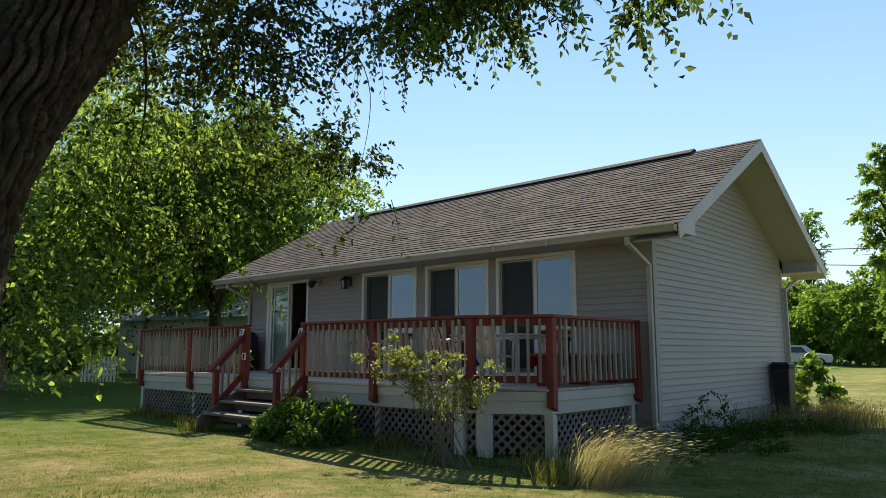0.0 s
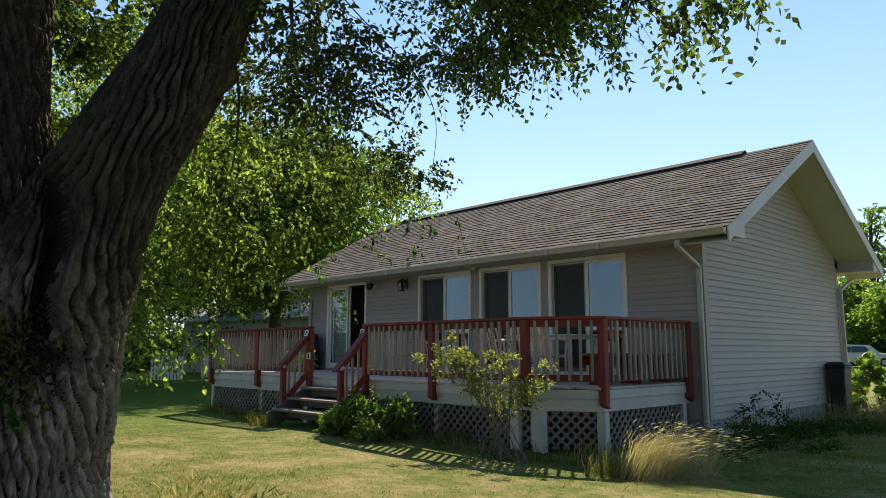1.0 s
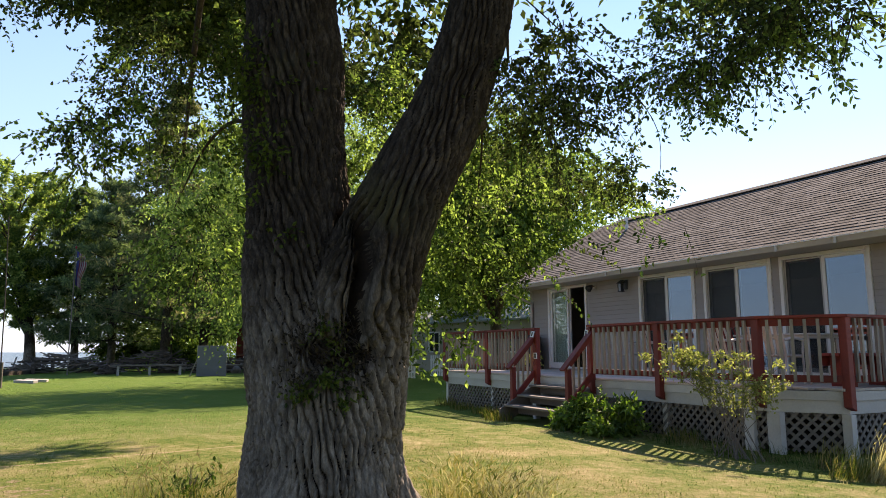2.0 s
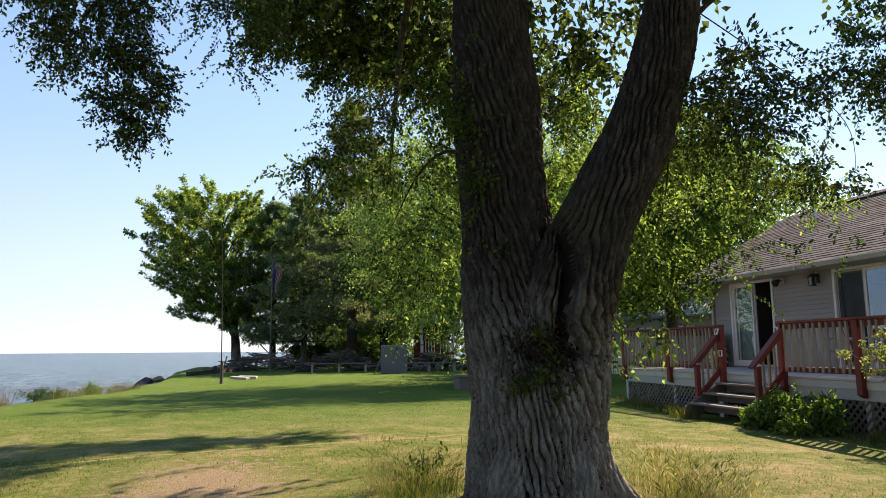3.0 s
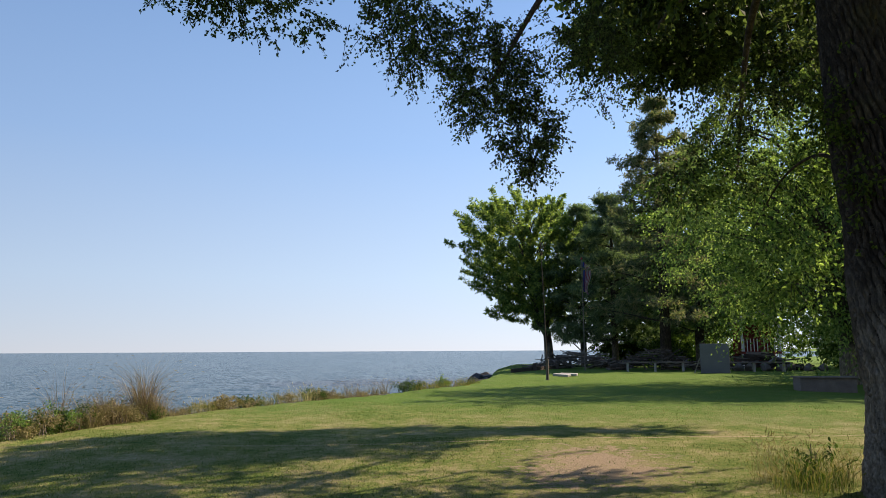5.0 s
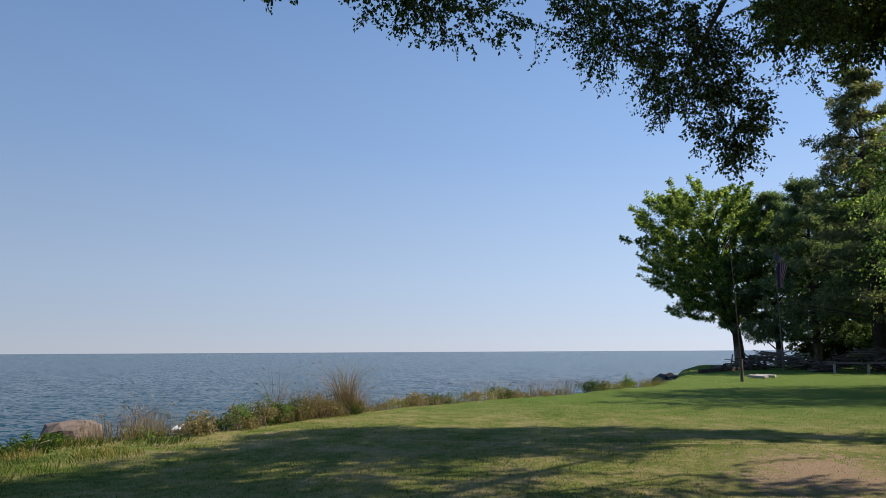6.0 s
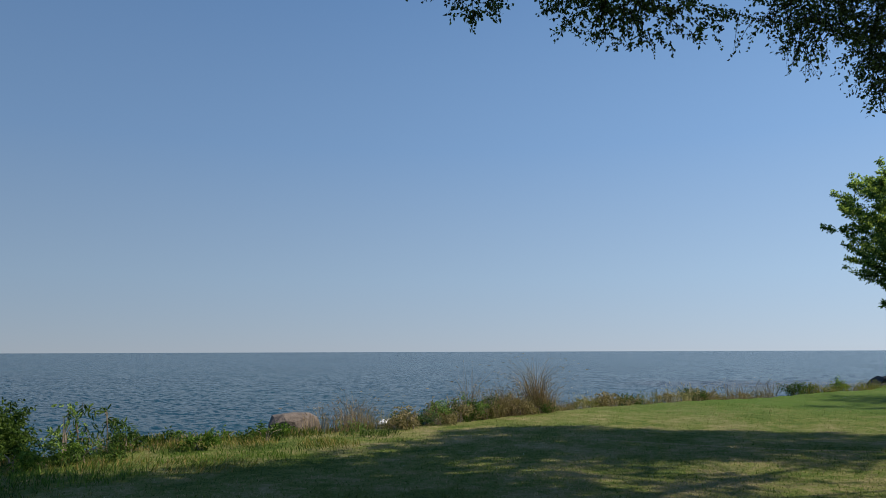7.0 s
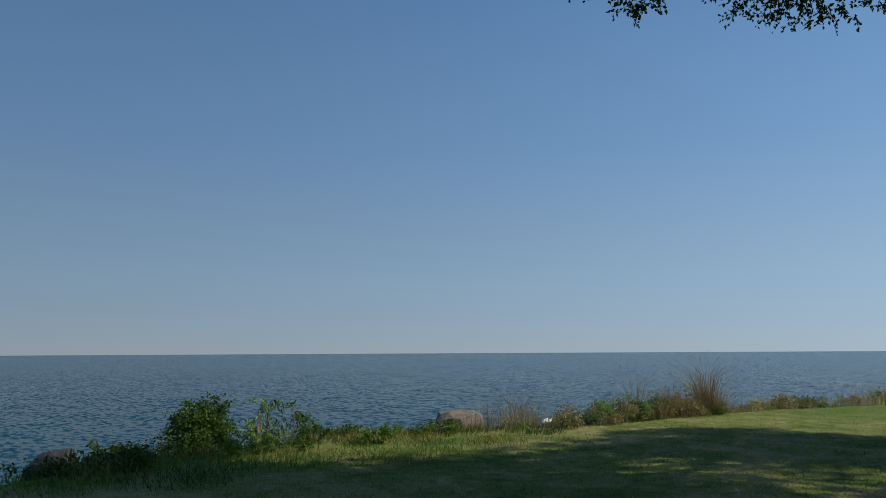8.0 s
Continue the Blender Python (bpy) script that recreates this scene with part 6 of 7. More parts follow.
for _k, (_x, _y) in enumerate(((-1.48, -11.82), (-1.86, -11.87))):
    shrub("tall_weed", (_x, _y, float(ground_z(_x, _y)) - 0.02), (0.17, 0.15, 0.44), 16, 0.085, 0.024, M_WEED, "tall thin weed with narrow drooping leaves", 170 + _k, 4, 0.18, 0.9)


for _k in range(34):
    _x, _y = -4.6 + (_k % 11) * 0.66 + 0.25 * math.sin(_k * 2.1), -9.75 - (_k // 11) * 0.62 + 0.2 * math.cos(_k * 1.7)
    _r = 0.35 + 0.25 * abs(math.sin(_k * 2.9))
    grass_clump("bank_grass", (_x, _y, float(ground_z(_x, _y)) - 0.01), int(640 * _r), 0.04 + 0.10 * abs(math.sin(_k * 1.3)) ** 2, _r, (0.7 * math.sin(_k), 0.6 * math.cos(_k * 1.6)), (M_GREENBLADE, M_WEED, M_BLADE)[(_k * 2) % 3], "low green weeds running down to the bank", 340 + _k, 0.009, wild=0.45)
for _k in range(12):
    _x, _y = -3.9 + _k * 0.42 + 0.15 * math.sin(_k * 2.6), -11.15 + 0.45 * math.sin(_k * 1.9)
    shrub("bank_weed", (_x, _y, float(ground_z(_x, _y))), (0.26 + 0.1 * math.sin(_k * 1.1), 0.24, 0.05 + 0.07 * abs(math.sin(_k * 2.2))), 60, 0.05, 0.02, (M_GREENBLADE, M_WEED)[_k % 2], "leafy weeds along the top of the lake bank", 380 + _k, 4, 0.14, 0.4)


def lawn_grass():
    """Short lawn blades, thinner on the bare earth."""
    rng = np.random.default_rng(3)
    n = 92000
    # most of them on the stretch of lawn along the walk
    near = rng.uniform(size=n) < 0.6
    x = np.where(near, rng.uniform(-7.5, 1.5, n), rng.uniform(-14, 3.2, n))
    y = np.where(near, rng.uniform(-9.5, 3.5, n), rng.uniform(-11.2, 6.6, n))
    d = np.hypot((x + 5.65) * 0.36, (y + 2.3) * 0.55)
    keep = (y > shore(x) + 0.1) & ((d > 0.55 + 0.35 * rng.uniform(size=n)) | (rng.uniform(size=n) < 0.12)) & (np.hypot(x + 4.12, y - 0.43) > 0.6)
    keep &= ~((y > 5.9) & (x < -9.2) & (x > -11.2))
    x, y = x[keep], y[keep]
    base = np.stack((x, y, ground_z(x, y) - 0.005), 1)
    h = rng.uniform(0.012, 0.040, len(x)) * np.where(rng.uniform(size=len(x)) < 0.02, 1.8, 1.0)
    v, f = blades(rng, base, h, 0.008, rng.normal(scale=0.7, size=(len(x), 3)) * h[:, None] * np.array([1, 1, 0]))
    tagged(mesh_part("lawn_grass", v, f, M_LAWNBLADE), "short mown lawn grass, partly dried out", "grass", kind="stuff")


lawn_grass()

# ---- things on the deck ----


def wall_lantern(at):
    ob = thing("wall_lantern", at, "black carriage lantern on the grey siding", "lamp")
    part("back_plate", boxed(-0.05, 0.05, 0.03, 0.05, -0.10, 0.12, 0.006), M_BLACK, ob)
    part("arm", tubed(((0, 0.03, 0.06), (0, -0.05, 0.11), (0, -0.11, 0.08)), 0.012, 8), M_BLACK, ob)
    bm = bmesh.new()
    for sx in (-1, 1):
        for sy in (-1, 1):
            beam(bm, (sx * 0.045, -0.11 + sy * 0.045, -0.14), (sx * 0.06, -0.11 + sy * 0.06, 0.03), 0.010, 0.010)
    box(bm, -0.055, 0.055, -0.165, -0.055, -0.16, -0.14)
    part("cage", bm, M_BLACK, ob)
    part("pane", boxed(-0.043, 0.043, -0.153, -0.067, -0.138, 0.028), M_CARGLASS, ob)
    bm = bmesh.new()
    bmesh.ops.create_cone(bm, cap_ends=True, segments=4, radius1=0.11, radius2=0.015, depth=0.08, matrix=Matrix.Translation((0, -0.11, 0.07)) @ Matrix.Rotation(math.pi / 4, 4, "Z"))
    part("cap", bm, M_BLACK, ob)


def flood_light(at):
    ob = thing("flood_light", at, "grey outdoor flood lamp beside the open door", "lamp")
    part("base", boxed(-0.06, 0.06, 0.02, 0.05, -0.06, 0.06, 0.008), M_GUTTER, ob)
    part("arm", tubed(((0, 0.03, 0), (0.01, -0.05, 0.01), (0.03, -0.09, 0.0)), 0.014, 8), M_BLACK, ob)
    bm = bmesh.new()
    tube(bm, ((0.03, -0.07, 0.01), (0.04, -0.13, -0.03), (0.05, -0.20, -0.07)), (0.035, 0.06, 0.085), 16)
    part("shade", bm, M_BLACK, ob, smooth=True)


def chair(at, turn, mat, label):
    ob = thing("patio_chair", at, label, "chair", "chairs on the deck")
    ob.rotation_euler = (0, 0, radians(turn))
    bm = bmesh.new()
    for k in range(6):
        box(bm, -0.24 + k * 0.082, -0.24 + k * 0.082 + 0.07, -0.22, 0.24, 0.40, 0.418)
    part("seat", bm, mat, ob)
    part("seat_frame", beamed((-0.25, -0.23, 0.39), (0.25, -0.23, 0.39), 0.03, 0.03), mat, ob)
    for sx in (-1, 1):
        part("leg", tubed(((sx * 0.25, -0.24, 0), (sx * 0.25, -0.23, 0.40), (sx * 0.27, -0.22, 0.62)), 0.016, 8), mat, ob)
        part("leg", tubed(((sx * 0.25, 0.30, 0), (sx * 0.25, 0.24, 0.40)), 0.016, 8), mat, ob)
        part("armrest", tubed(curve_pts(((sx * 0.27, -0.22, 0.62), (sx * 0.28, 0.05, 0.65), (sx * 0.25, 0.27, 0.62)), 6), 0.02, 8), mat, ob)
        part("back_post", tubed(((sx * 0.25, 0.23, 0.40), (sx * 0.245, 0.30, 0.68), (sx * 0.22, 0.36, 0.90)), 0.016, 8), mat, ob)
    part("back_rail", tubed(curve_pts(((-0.22, 0.36, 0.90), (0, 0.38, 0.94), (0.22, 0.36, 0.90)), 6), 0.018, 8), mat, ob)
    for k in range(5):
        x = -0.16 + k * 0.08
        part("back_slat", beamed((x, 0.25, 0.43), (x, 0.37, 0.91), 0.045, 0.010, (0, 1, 0)), mat, ob)
    return ob


def table(at, wx, wy):
    ob = thing("patio_table", at, "white-framed patio table on the deck", "table")
    part("tabletop", boxed(-wx / 2, wx / 2, -wy / 2, wy / 2, 0.70, 0.725, 0.006), M_GREYPLASTIC, ob)
    part("apron", boxed(-wx / 2 + 0.05, wx / 2 - 0.05, -wy / 2 + 0.05, wy / 2 - 0.05, 0.655, 0.698), M_GREYPLASTIC, ob)
    for sx in (-1, 1):
        for sy in (-1, 1):
            part("leg", tubed(((sx * (wx / 2 - 0.10), sy * (wy / 2 - 0.10), 0.66), (sx * (wx / 2 - 0.07), sy * (wy / 2 - 0.07), 0.0)), 0.022, 8), M_GREYPLASTIC, ob)


def bench_seat():
    ob = thing("deck_bench", (-5.25, 8.7, DECK_Z), "low red-stained bench along the deck railing", "bench")
    for k in range(3):
        part("plank", boxed(-0.20 + k * 0.135, -0.075 + k * 0.135, -0.95, 0.95, 0.40, 0.44, 0.004), M_RED, ob)
    part("apron", boxed(-0.22, -0.19, -0.96, 0.96, 0.27, 0.40), M_RED, ob)
    for y in (-0.8, 0, 0.8):
        part("leg", boxed(-0.17, 0.17, y - 0.02, y + 0.02, 0, 0.40), M_RED, ob)


def grill(at):
    ob = thing("covered_grill", at, "black covered grill standing beside the patio door", "grill")
    bm = bmesh.new()
    v = box(bm, -0.28, 0.28, -0.22, 0.22, 0.06, 0.90)
    for i in (4, 5, 6, 7):
        v[i].co.x *= 0.86
        v[i].co.y *= 0.7
    bmesh.ops.bevel(bm, geom=bm.edges[:], offset=0.05, segments=3, affect="EDGES")
    part("cover", bm, M_BLACK, ob, smooth=True)
    for sx in (-1, 1):
        part("wheel", tubed(((sx * 0.23, -0.20, 0.06), (sx * 0.20, -0.20, 0.06)), 0.06, 14), M_TYRE, ob)
        part("foot", boxed(sx * 0.22 - 0.02, sx * 0.22 + 0.02, 0.16, 0.20, 0, 0.08), M_BLACK, ob)


def step_light(at, turn, tilt=0.0):
    ob = thing("solar_step_light", at, "small white-framed solar step light on the stair", "lamp", "solar lights on the stair")
    ob.rotation_euler = (radians(tilt), 0, radians(turn))
    bm = bmesh.new()
    for b in ((-0.045, 0.045, 0.045, 0.06), (-0.045, 0.045, -0.06, -0.045), (-0.045, -0.030, -0.045, 0.045), (0.030, 0.045, -0.045, 0.045)):
        box(bm, b[0], b[1], -0.022, 0.0, b[2], b[3])
    part("frame", bm, M_WHITE, ob)
    part("cell", boxed(-0.030, 0.030, -0.016, -0.004, -0.045, 0.045), M_CARGLASS, ob)


wall_lantern((-11.58, YF - 0.065, 2.68))
flood_light((-12.70, YF - 0.065, 2.74))
table((-6.55, 8.55, DECK_Z), 1.35, 0.85)
chair((-6.9, 7.75, DECK_Z), 170, M_GREYPLASTIC, "pale slatted patio chair drawn up to the table")
chair((-6.15, 7.78, DECK_Z), 190, M_GREYPLASTIC, "pale slatted patio chair drawn up to the table")
chair((-7.65, 8.7, DECK_Z), 80, M_RED, "red patio chair at the end of the table")
chair((-10.35, 8.55, DECK_Z), 205, M_GREYPLASTIC, "pale slatted patio chair before the siding")
chair((-9.55, 8.75, DECK_Z), 160, M_GREYPLASTIC, "pale slatted patio chair before the siding")
bench_seat()
grill((-14.95, 9.42, DECK_Z))
step_light((-10.93, DY - 0.13, 1.10), 0)
step_light((-9.30, DY - 0.13, 1.50), 0, -12)
step_light((-11.03, 6.285, 0.16), 0, -30)
step_light((-9.25, 6.285, 0.16), 0, -30)
step_light((-10.98, DY - 0.16, 1.52), 0, -20)


def planter_pot(at, r, h):
    ob = thing("flower_pot", at, "small pot with a leafy plant on the deck edge", "flower pot")
    part("pot", tubed(((0, 0, 0), (0, 0, h)), (r * 0.75, r), 16), M_DARKWOOD, ob)
    fo = Foliage(77)
    fo.bough((0, 0, h + 0.16), (r * 1.2, r * 1.2, 0.18), 26, 0.16, 0.4, 8, 0.06, 0.035)
    fo.put(ob, M_ROSE, M_BARK, "foliage")


planter_pot((-11.5, 7.2, DECK_Z), 0.12, 0.2)


def rubbish_bin(at):
    ob = thing("rubbish_bin", at, "black upright rubbish bin at the back corner of the house", "bin")
    bm = boxed(-0.17, 0.17, -0.22, 0.22, 0.04, 0.98, 0.02)
    for v in bm.verts:
        k = 0.78 + 0.22 * v.co.z
        v.co.x, v.co.y = v.co.x * k, v.co.y * k
    part("body", bm, M_BLACK, ob)
    part("rim", boxed(-0.185, 0.185, -0.235, 0.235, 0.981, 1.01, 0.006), M_BLACK, ob)
    bm = boxed(-0.19, 0.19, -0.24, 0.24, 1.012, 1.08, 0.02)
    for v in bm.verts:
        if v.co.z > 1.05:
            v.co.x, v.co.y = v.co.x * 0.86, v.co.y * 0.86
    part("lid", bm, M_BLACK, ob)
    for s in (-1, 1):
        part("wheel", tubed(((s * 0.13, 0.18, 0.10), (s * 0.18, 0.18, 0.10)), 0.10, 16), M_TYRE, ob)


rubbish_bin((-4.36, 14.9, -0.11))

# ---- things on the shore and beyond ----


def boulder(name, at, size, mat, label, seed, category="rock"):
    bm = bmesh.new()
    bmesh.ops.create_icosphere(bm, subdivisions=3, radius=1.0)
    for v in bm.verts:
        n = v.co.normalized()
        r = 1 + 0.28 * noise.noise(n * 1.1 + Vector((seed, 0, 0))) + 0.10 * noise.noise(n * 3.1 + Vector((0, seed, 0))) + 0.035 * noise.noise(n * 9)
        q = n * r
        # broken facets
        for k in range(9):
            d = Vector((math.cos(seed * 3 + k * 1.9), math.sin(seed * 2 + k * 2.3), 0.7 * math.cos(k * 1.7 + seed))).normalized()
            over = q.dot(d) - 0.66 - 0.06 * math.sin(k * 2.7 + seed)
            if over > 0:
                q -= d * over * 0.93
        v.co = Vector((q.x * size[0], q.y * size[1], q.z * size[2]))
    ob = part(name, bm, mat)
    ob.location = at
    return tagged(ob, label, category)


boulder("boulder", (-5.24, -12.25, -0.22), (0.60, 0.48, 0.50), M_ROCK, "brown-grey boulder at the edge of the bank", 1.3)
boulder("rock", (-5.70, -12.0, -0.35), (0.16, 0.14, 0.14), M_ROCK, "small pale rock beside the boulder", 2.1)
boulder("rock", (-4.62, -11.72, -0.24), (0.13, 0.10, 0.08), M_CONCRETE, "small pale rock beside the boulder", 2.9)
boulder("rock_slab", (1.32, -11.30, -0.14), (0.56, 0.22, 0.28), M_DARKROCK, "dark tilted slab of rock at the water's edge", 3.4).rotation_euler = (0.1, 0.30, 0.7)
for _k in range(14):
    _x = -31.9 - 0.75 * _k + 0.3 * math.sin(_k * 2.1)
    boulder("shore_rock", (_x, float(shore(_x)) - 0.9 - 0.35 * math.sin(_k * 1.7), -0.62 + 0.16 * math.sin(_k * 2.9)), (0.62 + 0.25 * math.sin(_k * 1.3), 0.5, 0.42 + 0.1 * math.cos(_k)), M_DARKROCK, "dark boulder of the shore embankment", 5 + _k * 0.7)
boulder("shore_rock", (-30.2, -8.8, -0.75), (0.55, 0.4, 0.32), M_DARKROCK, "dark boulder standing in the shallows", 17.2)


def seawall():
    """A low wall of dark timbers where the point meets the water."""
    ob = thing("seawall", (-42, -5, 0), "low dark timber seawall along the end of the point", "wall")
    rng = random.Random(12)
    for a, b in (((-36.5, -6.0), (-40.5, -5.2)), ((-40.5, -5.2), (-44.5, -4.0)), ((-44.5, -4.0), (-48.0, -3.2))):
        for k in range(3):
            z = -0.16 + k * 0.15
            part("timber", beamed((a[0] + 42, a[1] + 5, z), (b[0] + 42 + rng.uniform(-0.2, 0.2), b[1] + 5, z + rng.uniform(-0.02, 0.02)), 0.16, 0.14), M_DARKWOOD, ob)
        part("post", boxed(b[0] + 41.88, b[0] + 42.12, b[1] + 5.10, b[1] + 5.30, -0.4, 0.34 + rng.uniform(0, 0.35), 0.01), M_DARKWOOD, ob)


seawall()


def plank_litter(at, turn, size, mat, label, tilt=0.0):
    ob = part("plank", boxed(-size[0] / 2, size[0] / 2, -size[1] / 2, size[1] / 2, 0, size[2], 0.01), mat)
    ob.location, ob.rotation_euler = at, (radians(tilt), radians(tilt * 0.6), radians(turn))
    return tagged(ob, label, "board")


plank_litter((-5.92, -10.92, 0.04), 35, (0.38, 0.13, 0.035), M_WHITE, "white painted board lying in the bank weeds", 6)
plank_litter((-31.7, -2.9, 0.02), 80, (0.8, 0.35, 0.10), M_CONCRETE, "pale slab lying on the shaded lawn", 3)
plank_litter((-30.8, -3.2, 0.02), 60, (0.8, 0.3, 0.10), M_CONCRETE, "pale slab lying on the shaded lawn", 4)


def mast(at):
    ob = thing("antenna_mast", at, "thin dark metal mast on the shore lawn", "mast")
    part("base_post", tubed(((0, 0, -0.3), (0, 0, 0.85)), (0.07, 0.055), 10), M_STEP, ob)
    part("pole", tubed(((0.05, 0, 0.05), (0.04, -0.06, 3.0), (0.03, -0.16, 5.8)), (0.024, 0.018, 0.011), 10), M_DARKWOOD, ob)


mast((-26.85, -3.68, 0))


def flag_pole(at):
    ob = thing("flag_pole", at, "metal flag pole with a limp striped flag", "flag pole")
    part("pole", tubed(((0, 0, -0.2), (0, 0, 6.7)), (0.035, 0.022), 12), M_STEP, ob)
    part("finial", tubed(((0, 0, 6.68), (0, 0, 6.75), (0, 0, 6.82)), (0.03, 0.06, 0.02), 12), M_CARRED, ob)
    flag = None
    rows = 11
    m_blue = surface("flag_blue", (0.04, 0.05, 0.20), (0.03, 0.035, 0.15), 0.8)
    m_red = surface("flag_red", (0.30, 0.03, 0.05), (0.22, 0.02, 0.04), 0.8)
    m_pale = surface("flag_white", (0.34, 0.33, 0.34), (0.27, 0.26, 0.27), 0.8)
    # a limp hanging cloth; the stripes run down it
    for k in range(rows):
        bm = bmesh.new()
        ring = []
        for j in range(13):
            z = 6.55 - j * 0.15
            row = []
            for i in (k, k + 1):
                u = i / rows
                w = 0.50 * u * (0.75 + 0.25 * math.sin(j * 0.5))
                row.append(bm.verts.new((0.10 * math.sin(u * 9 + j * 0.25), 0.06 + w, z - 0.28 * u)))
            ring.append(row)
        for a, b in zip(ring, ring[1:]):
            bm.faces.new((a[0], a[1], b[1], b[0]))
        part("stripe", bm, m_blue if k < 3 else (m_red if k % 2 else m_pale), ob)


flag_pole((-41.3, -2.05, 0))


def leaning_panel(at):
    ob = thing("panel", at, "large grey-blue panel standing on the lawn", "panel")
    part("sheet", boxed(-0.03, 0.03, -0.70, 0.70, 0.0, 1.48, 0.01), M_BOARD, ob)
    part("prop", beamed((-0.05, -0.66, 0.9), (-0.1, -1.0, 0.0), 0.05, 0.05), M_GREYWOOD, ob)
    for y in (-0.4, 0.4):
        part("batten", boxed(-0.07, -0.032, y - 0.04, y + 0.04, 0.0, 1.45), M_GREYWOOD, ob)


leaning_panel((-35.6, 4.35, 0))


def long_bench(at, turn, length):
    ob = thing("timber_bench", at, "long low timber bench on pale posts", "bench", "benches by the brush pile")
    ob.rotation_euler = (0, 0, radians(turn))
    part("top_board", boxed(-length / 2, length / 2, -0.18, 0.18, 0.46, 0.53, 0.01), M_STEP, ob)
    n = max(2, round(length / 1.4))
    for k in range(n):
        x = -length / 2 + 0.3 + k * (length - 0.6) / (n - 1)
        part("leg", boxed(x - 0.05, x + 0.05, -0.12, 0.12, -0.05, 0.46), M_CONCRETE, ob)


long_bench((-39.1, 1.78, 0), 92, 3.6)
long_bench((-38.1, 6.75, 0), 92, 3.6)


def heap(at, size, n, mats, label, seed, name="brush_pile", long=1.4, thick=0.05):
    """A pile of sticks and boards, each a part."""
    ob = thing(name, at, label, "pile")
    rng = random.Random(seed)
    for k in range(n):
        u = rng.random()
        h = size[2] * (1 - abs(2 * u - 1) ** 1.5) * rng.random() ** 0.6
        c = Vector(((rng.random() - 0.5) * size[0], (u - 0.5) * size[1], h))
        d = Vector((rng.gauss(0, 0.6), rng.gauss(0, 1), rng.gauss(0, 0.16))).normalized() * long * rng.uniform(0.3, 0.9)
        a, b = c - d, c + d
        a.z, b.z = max(0.02, a.z), max(0.02, b.z)
        part("stick", beamed(a, b, thick * rng.uniform(0.5, 1.5), thick * rng.uniform(0.5, 1.4)), rng.choice(mats), ob)
    return ob


heap((-46.0, -2.6, 0), (2.4, 5.6, 1.05), 190, (M_GREYWOOD, M_STEP, M_STEP, M_DARKWOOD), "heap of grey driftwood and timbers on the point", 8, "driftwood_heap", 1.3, 0.06)
heap((-41.6, 2.15, 0), (2.2, 5.4, 1.25), 200, (M_DARKWOOD, M_DARKWOOD, M_STEP), "dark brush and log pile behind the benches", 9, "brush_pile", 0.7, 0.06)
heap((-41.0, 7.7, 0), (2.0, 5.0, 1.0), 130, (M_DARKWOOD, M_DARKWOOD, M_STEP), "dark brush and log pile behind the benches", 10, "brush_pile", 0.7, 0.10)
for _k in range(9):
    boulder("fieldstone", (-39.6 - 0.4 * math.sin(_k * 2.3), 4.8 + _k * 0.72, 0.16), (0.30, 0.32, 0.26), M_ROCK, "pale fieldstone in the row by the benches", 30 + _k)
for _k, (_x, _y, _z, _r) in enumerate(((-48, 3.5, 0, 1.4), (-56, 0.4, 0, 1.3), (-57, 2.4, 0, 1.5), (-47, 14, 0, 1.8), (-45, 16, 0, 2.0), (-55, 5, 0, 2.0), (-44, 20, 0, 2.0), (-40, 14, 0, 1.2), (-63, 4, 0, 2.4), (-63, 9, 0, 2.4), (-62, 14, 0, 2.4), (-60, 19, 0, 2.4), (-58, 24, 0, 2.4))):
    shrub("hedge_bush", (_x, _y, _z), (1.2, _r * 1.2, _r * 0.75), 330, 0.23, 0.13, M_MAPLE, "dark leafy bush under the trees", 200 + _k, 6, 0.5, 0.4)


def low_box(at):
    ob = thing("planter_box", at, "low grey planter box on the lawn", "planter box")
    bm = bmesh.new()
    for b in ((-0.35, 0.35, -0.75, -0.69), (-0.35, 0.35, 0.69, 0.75), (-0.35, -0.29, -0.69, 0.69), (0.29, 0.35, -0.69, 0.69)):
        box(bm, b[0], b[1], b[2], b[3], -0.05, 0.36)
    part("side", bm, M_STEP, ob)
    part("lid_board", boxed(-0.39, 0.39, -0.80, 0.80, 0.361, 0.40, 0.006), M_STEP, ob)


low_box((-20.3, 4.6, 0))


def red_porch(at):
    ob = thing("garden_porch", at, "small red porch with white railings under the trees", "porch")
    part("floor", boxed(-1.2, 1.2, -1.2, 1.2, 0.9, 1.05), M_RED, ob)
    for y in (-1.1, 0, 1.1):
        part("post", boxed(1.05, 1.17, y - 0.06, y + 0.06, 0, 2.9), M_TRIM if y else M_RED, ob)
    part("rail", boxed(1.08, 1.14, -1.1, 1.1, 1.85, 1.93), M_RED, ob)
    for k in range(11):
        part("baluster", boxed(1.09, 1.13, -1.0 + k * 0.2 - 0.025, -1.0 + k * 0.2 + 0.025, 1.05, 1.85), M_TRIM, ob)
    part("wall", boxed(-1.2, -1.1, -1.2, 1.2, 0, 2.9), M_RED, ob)
    bm = bmesh.new()
    for s in (-1, 1):
        beam(bm, (-1.5, s * 0.75, 3.2), (1.5, s * 0.75, 3.2), 1.75, 0.06, (0, s * 0.42, 0.9))
    part("roof", bm, M_GUTTER, ob)


red_porch((-46.5, 8.9, 0))


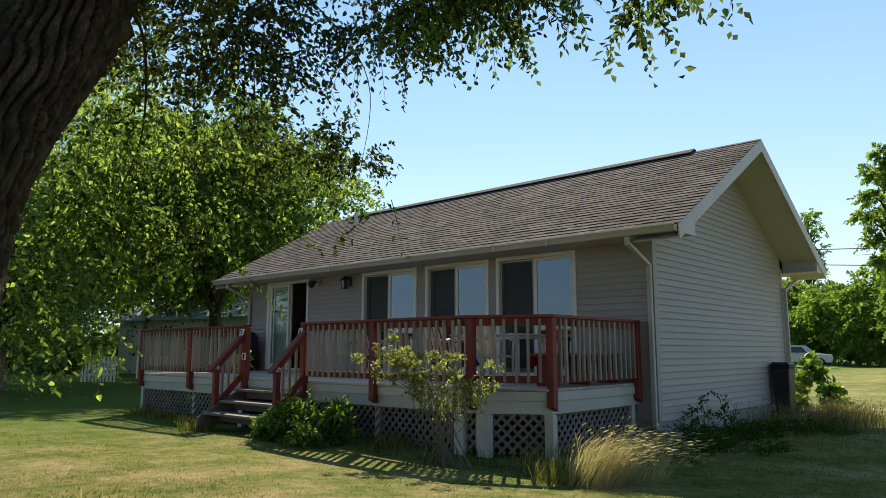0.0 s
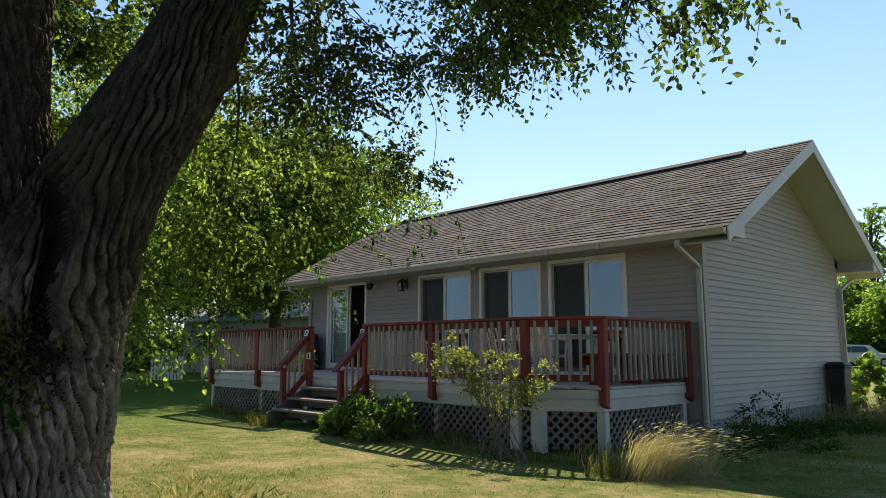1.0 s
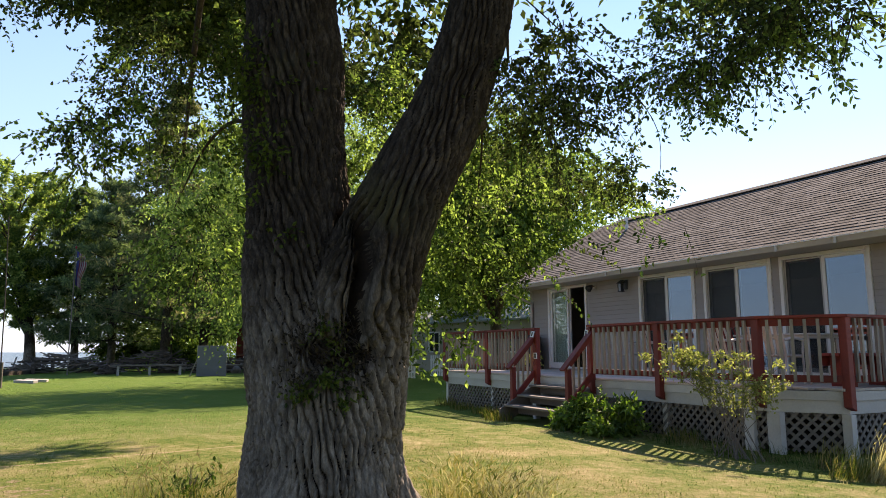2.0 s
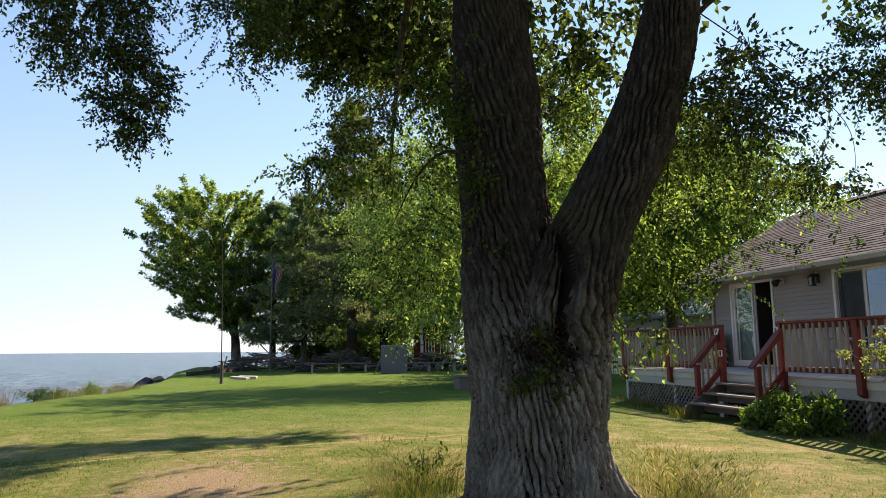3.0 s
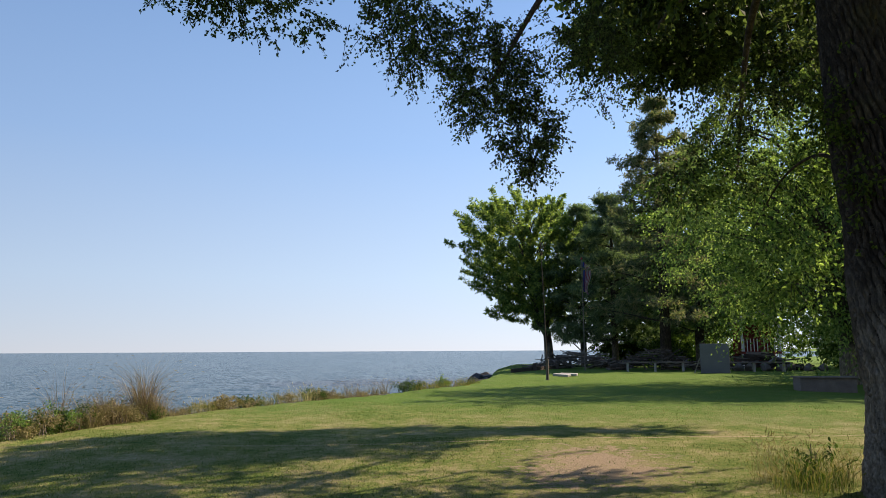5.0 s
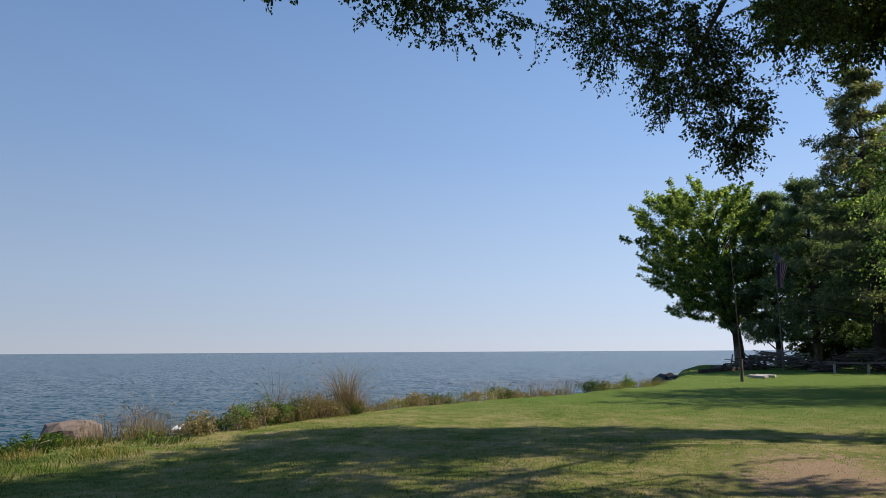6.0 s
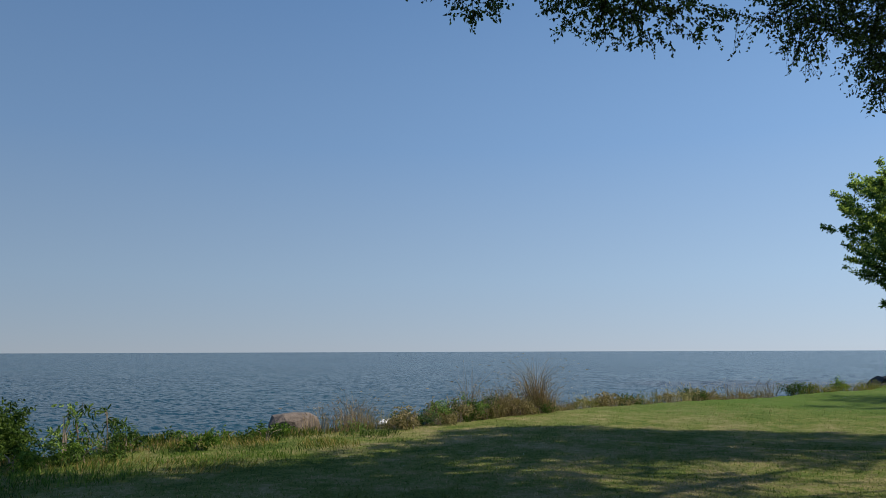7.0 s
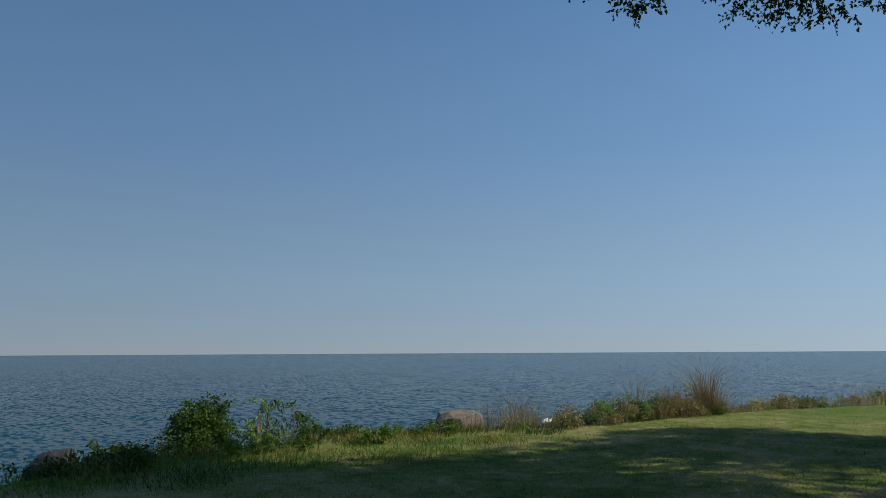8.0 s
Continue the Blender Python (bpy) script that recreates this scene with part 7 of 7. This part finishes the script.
def neighbour_house(at, turn):
    ob = thing("neighbour_house", at, "beige neighbouring house with a pale blue-grey roof", "house")
    ob.rotation_euler = (0, 0, radians(turn))
    part("wall", boxed(-6.5, 6.5, -3.5, 3.5, -0.2, 2.95), M_BEIGE, ob)
    for sx in (-1, 1):
        bm = bmesh.new()
        r = [[bm.verts.new((x, y, z)) for y, z in ((-3.5, 2.95), (3.5, 2.95), (0, 4.45))] for x in (sx * 6.38, sx * 6.5)]
        for k in range(3):
            bm.faces.new((r[0][k], r[0][(k + 1) % 3], r[1][(k + 1) % 3], r[1][k]))
        bm.faces.new(r[0])
        bm.faces.new(r[1])
        bmesh.ops.recalc_face_normals(bm, faces=bm.faces)
        part("gable", bm, M_BEIGE, ob)
    for s in (-1, 1):
        bm = bmesh.new()
        beam(bm, (-6.9, s * 1.95, 3.68), (6.9, s * 1.95, 3.68), 4.35, 0.10, (0, s * 0.394, 0.919))
        part("roof", bm, M_BLUEROOF, ob)
    for x in (-4.2, -0.8, 2.2, 5.0):
        w = part("window", boxed(x - 0.45, x + 0.45, -3.54, -3.50, 1.2, 2.25), M_CARGLASS, ob)
        bm = bmesh.new()
        for b in ((-0.53, -0.45, 1.12, 2.33), (0.45, 0.53, 1.12, 2.33), (-0.45, 0.45, 2.25, 2.33), (-0.45, 0.45, 1.12, 1.2), (-0.03, 0.03, 1.2, 2.25)):
            box(bm, x + b[0], x + b[1], -3.58, -3.541, b[2], b[3])
        part("frame", bm, M_TRIM, w)


neighbour_house((-33.5, 21.5, 0), 12)


def picket_fence(at, turn, n):
    ob = thing("picket_fence", at, "short run of white picket fence", "fence")
    ob.rotation_euler = (0, 0, radians(turn))
    for k in range(n):
        part("picket", boxed(k * 0.14, k * 0.14 + 0.08, -0.02, 0.0, 0.05, 1.0), M_TRIM, ob)
    for z in (0.28, 0.75):
        part("rail", boxed(-0.05, n * 0.14, 0.001, 0.035, z, z + 0.08), M_TRIM, ob)


picket_fence((-29.5, 13.4, 0), 20, 14)
picket_fence((-28.0, 10.6, 0), 40, 10)


def car(at, turn, body, label):
    ob = thing("parked_car", at, label, "car")
    ob.rotation_euler = (0, 0, radians(turn))
    side = ((-2.3, 0.35), (2.25, 0.35), (2.35, 0.62), (2.3, 0.92), (1.15, 1.05), (0.55, 1.62), (-1.75, 1.70), (-2.28, 1.05), (-2.35, 0.7))
    bm = bmesh.new()
    r = []
    for y, k in ((-0.90, 0.93), (-0.82, 1.0), (0.82, 1.0), (0.90, 0.93)):
        r.append([bm.verts.new((x * (1 if k == 1.0 else 0.985), y * (0.86 if z > 1.3 else 1.0), z if k == 1.0 else 0.35 + (z - 0.35) * k)) for x, z in side])
    n = len(side)
    for a, b in zip(r, r[1:]):
        for k in range(n):
            bm.faces.new((a[k], a[(k + 1) % n], b[(k + 1) % n], b[k]))
    bm.faces.new(r[0][::-1])
    bm.faces.new(r[-1])
    bmesh.ops.recalc_face_normals(bm, faces=bm.faces)
    part("body", bm, body, ob)
    for s in (-1, 1):
        bm = bmesh.new()
        for x0, x1 in ((-1.65, -0.75), (-0.68, 0.15)):
            v = [bm.verts.new((x, s * y, z)) for x, y, z in ((x0, 0.905, 1.08), (x1 + (0.45 if x1 > 0 else 0), 0.905, 1.08), (x1 + 0.1, 0.80, 1.52), (x0 + 0.05, 0.80, 1.54))]
            bm.faces.new(v)
        part("side_window", bm, M_CARGLASS, ob)
        for x in (-1.45, 1.45):
            w = part("wheel", tubed(((x, s * 0.70, 0.34), (x, s * 0.92, 0.34)), 0.34, 20), M_TYRE, ob)
            part("rim", tubed(((x, s * 0.921, 0.34), (x, s * 0.93, 0.34)), 0.20, 16), M_GUTTER, w)
        part("tail_light", boxed(-2.37, -2.28, *sorted((s * 0.62, s * 0.86)), 0.78, 1.0), M_CARRED, ob)
        part("headlight", boxed(2.25, 2.35, *sorted((s * 0.55, s * 0.82)), 0.66, 0.82), M_GREYPLASTIC, ob)
    part("rear_window", boxed(-2.12, -1.98, -0.65, 0.65, 1.15, 1.5), M_CARGLASS, ob)
    part("bumper", boxed(-2.45, -2.33, -0.8, 0.8, 0.38, 0.58, 0.03), M_BLACK, ob)


car((-18.9, 60.5, 0), 25, M_CARWHITE, "white car parked beyond the back lawn")
car((-16.6, 60.0, 0), 15, M_CARWHITE, "pale car parked at the edge of the woods")


def overhead_cable(a, b, sag):
    c = [Vector(a).lerp(Vector(b), k / 14) - Vector((0, 0, sag * 4 * (k / 14) * (1 - k / 14))) for k in range(15)]
    tagged(part("overhead_cable", tubed(c, 0.011, 5), M_BLACK), "thin dark overhead cable running to the house", "cable")


overhead_cable((-8.0, 40.0, 6.55), (12, 44, 7.3), 0.25)
overhead_cable((-8.0, 40.0, 6.0), (12, 44, 6.9), 0.3)
overhead_cable((-4.5, 16.4, 3.4), (16, 44, 7.0), 0.5)
overhead_cable((-4.5, 16.6, 3.1), (16, 46, 5.6), 0.5)
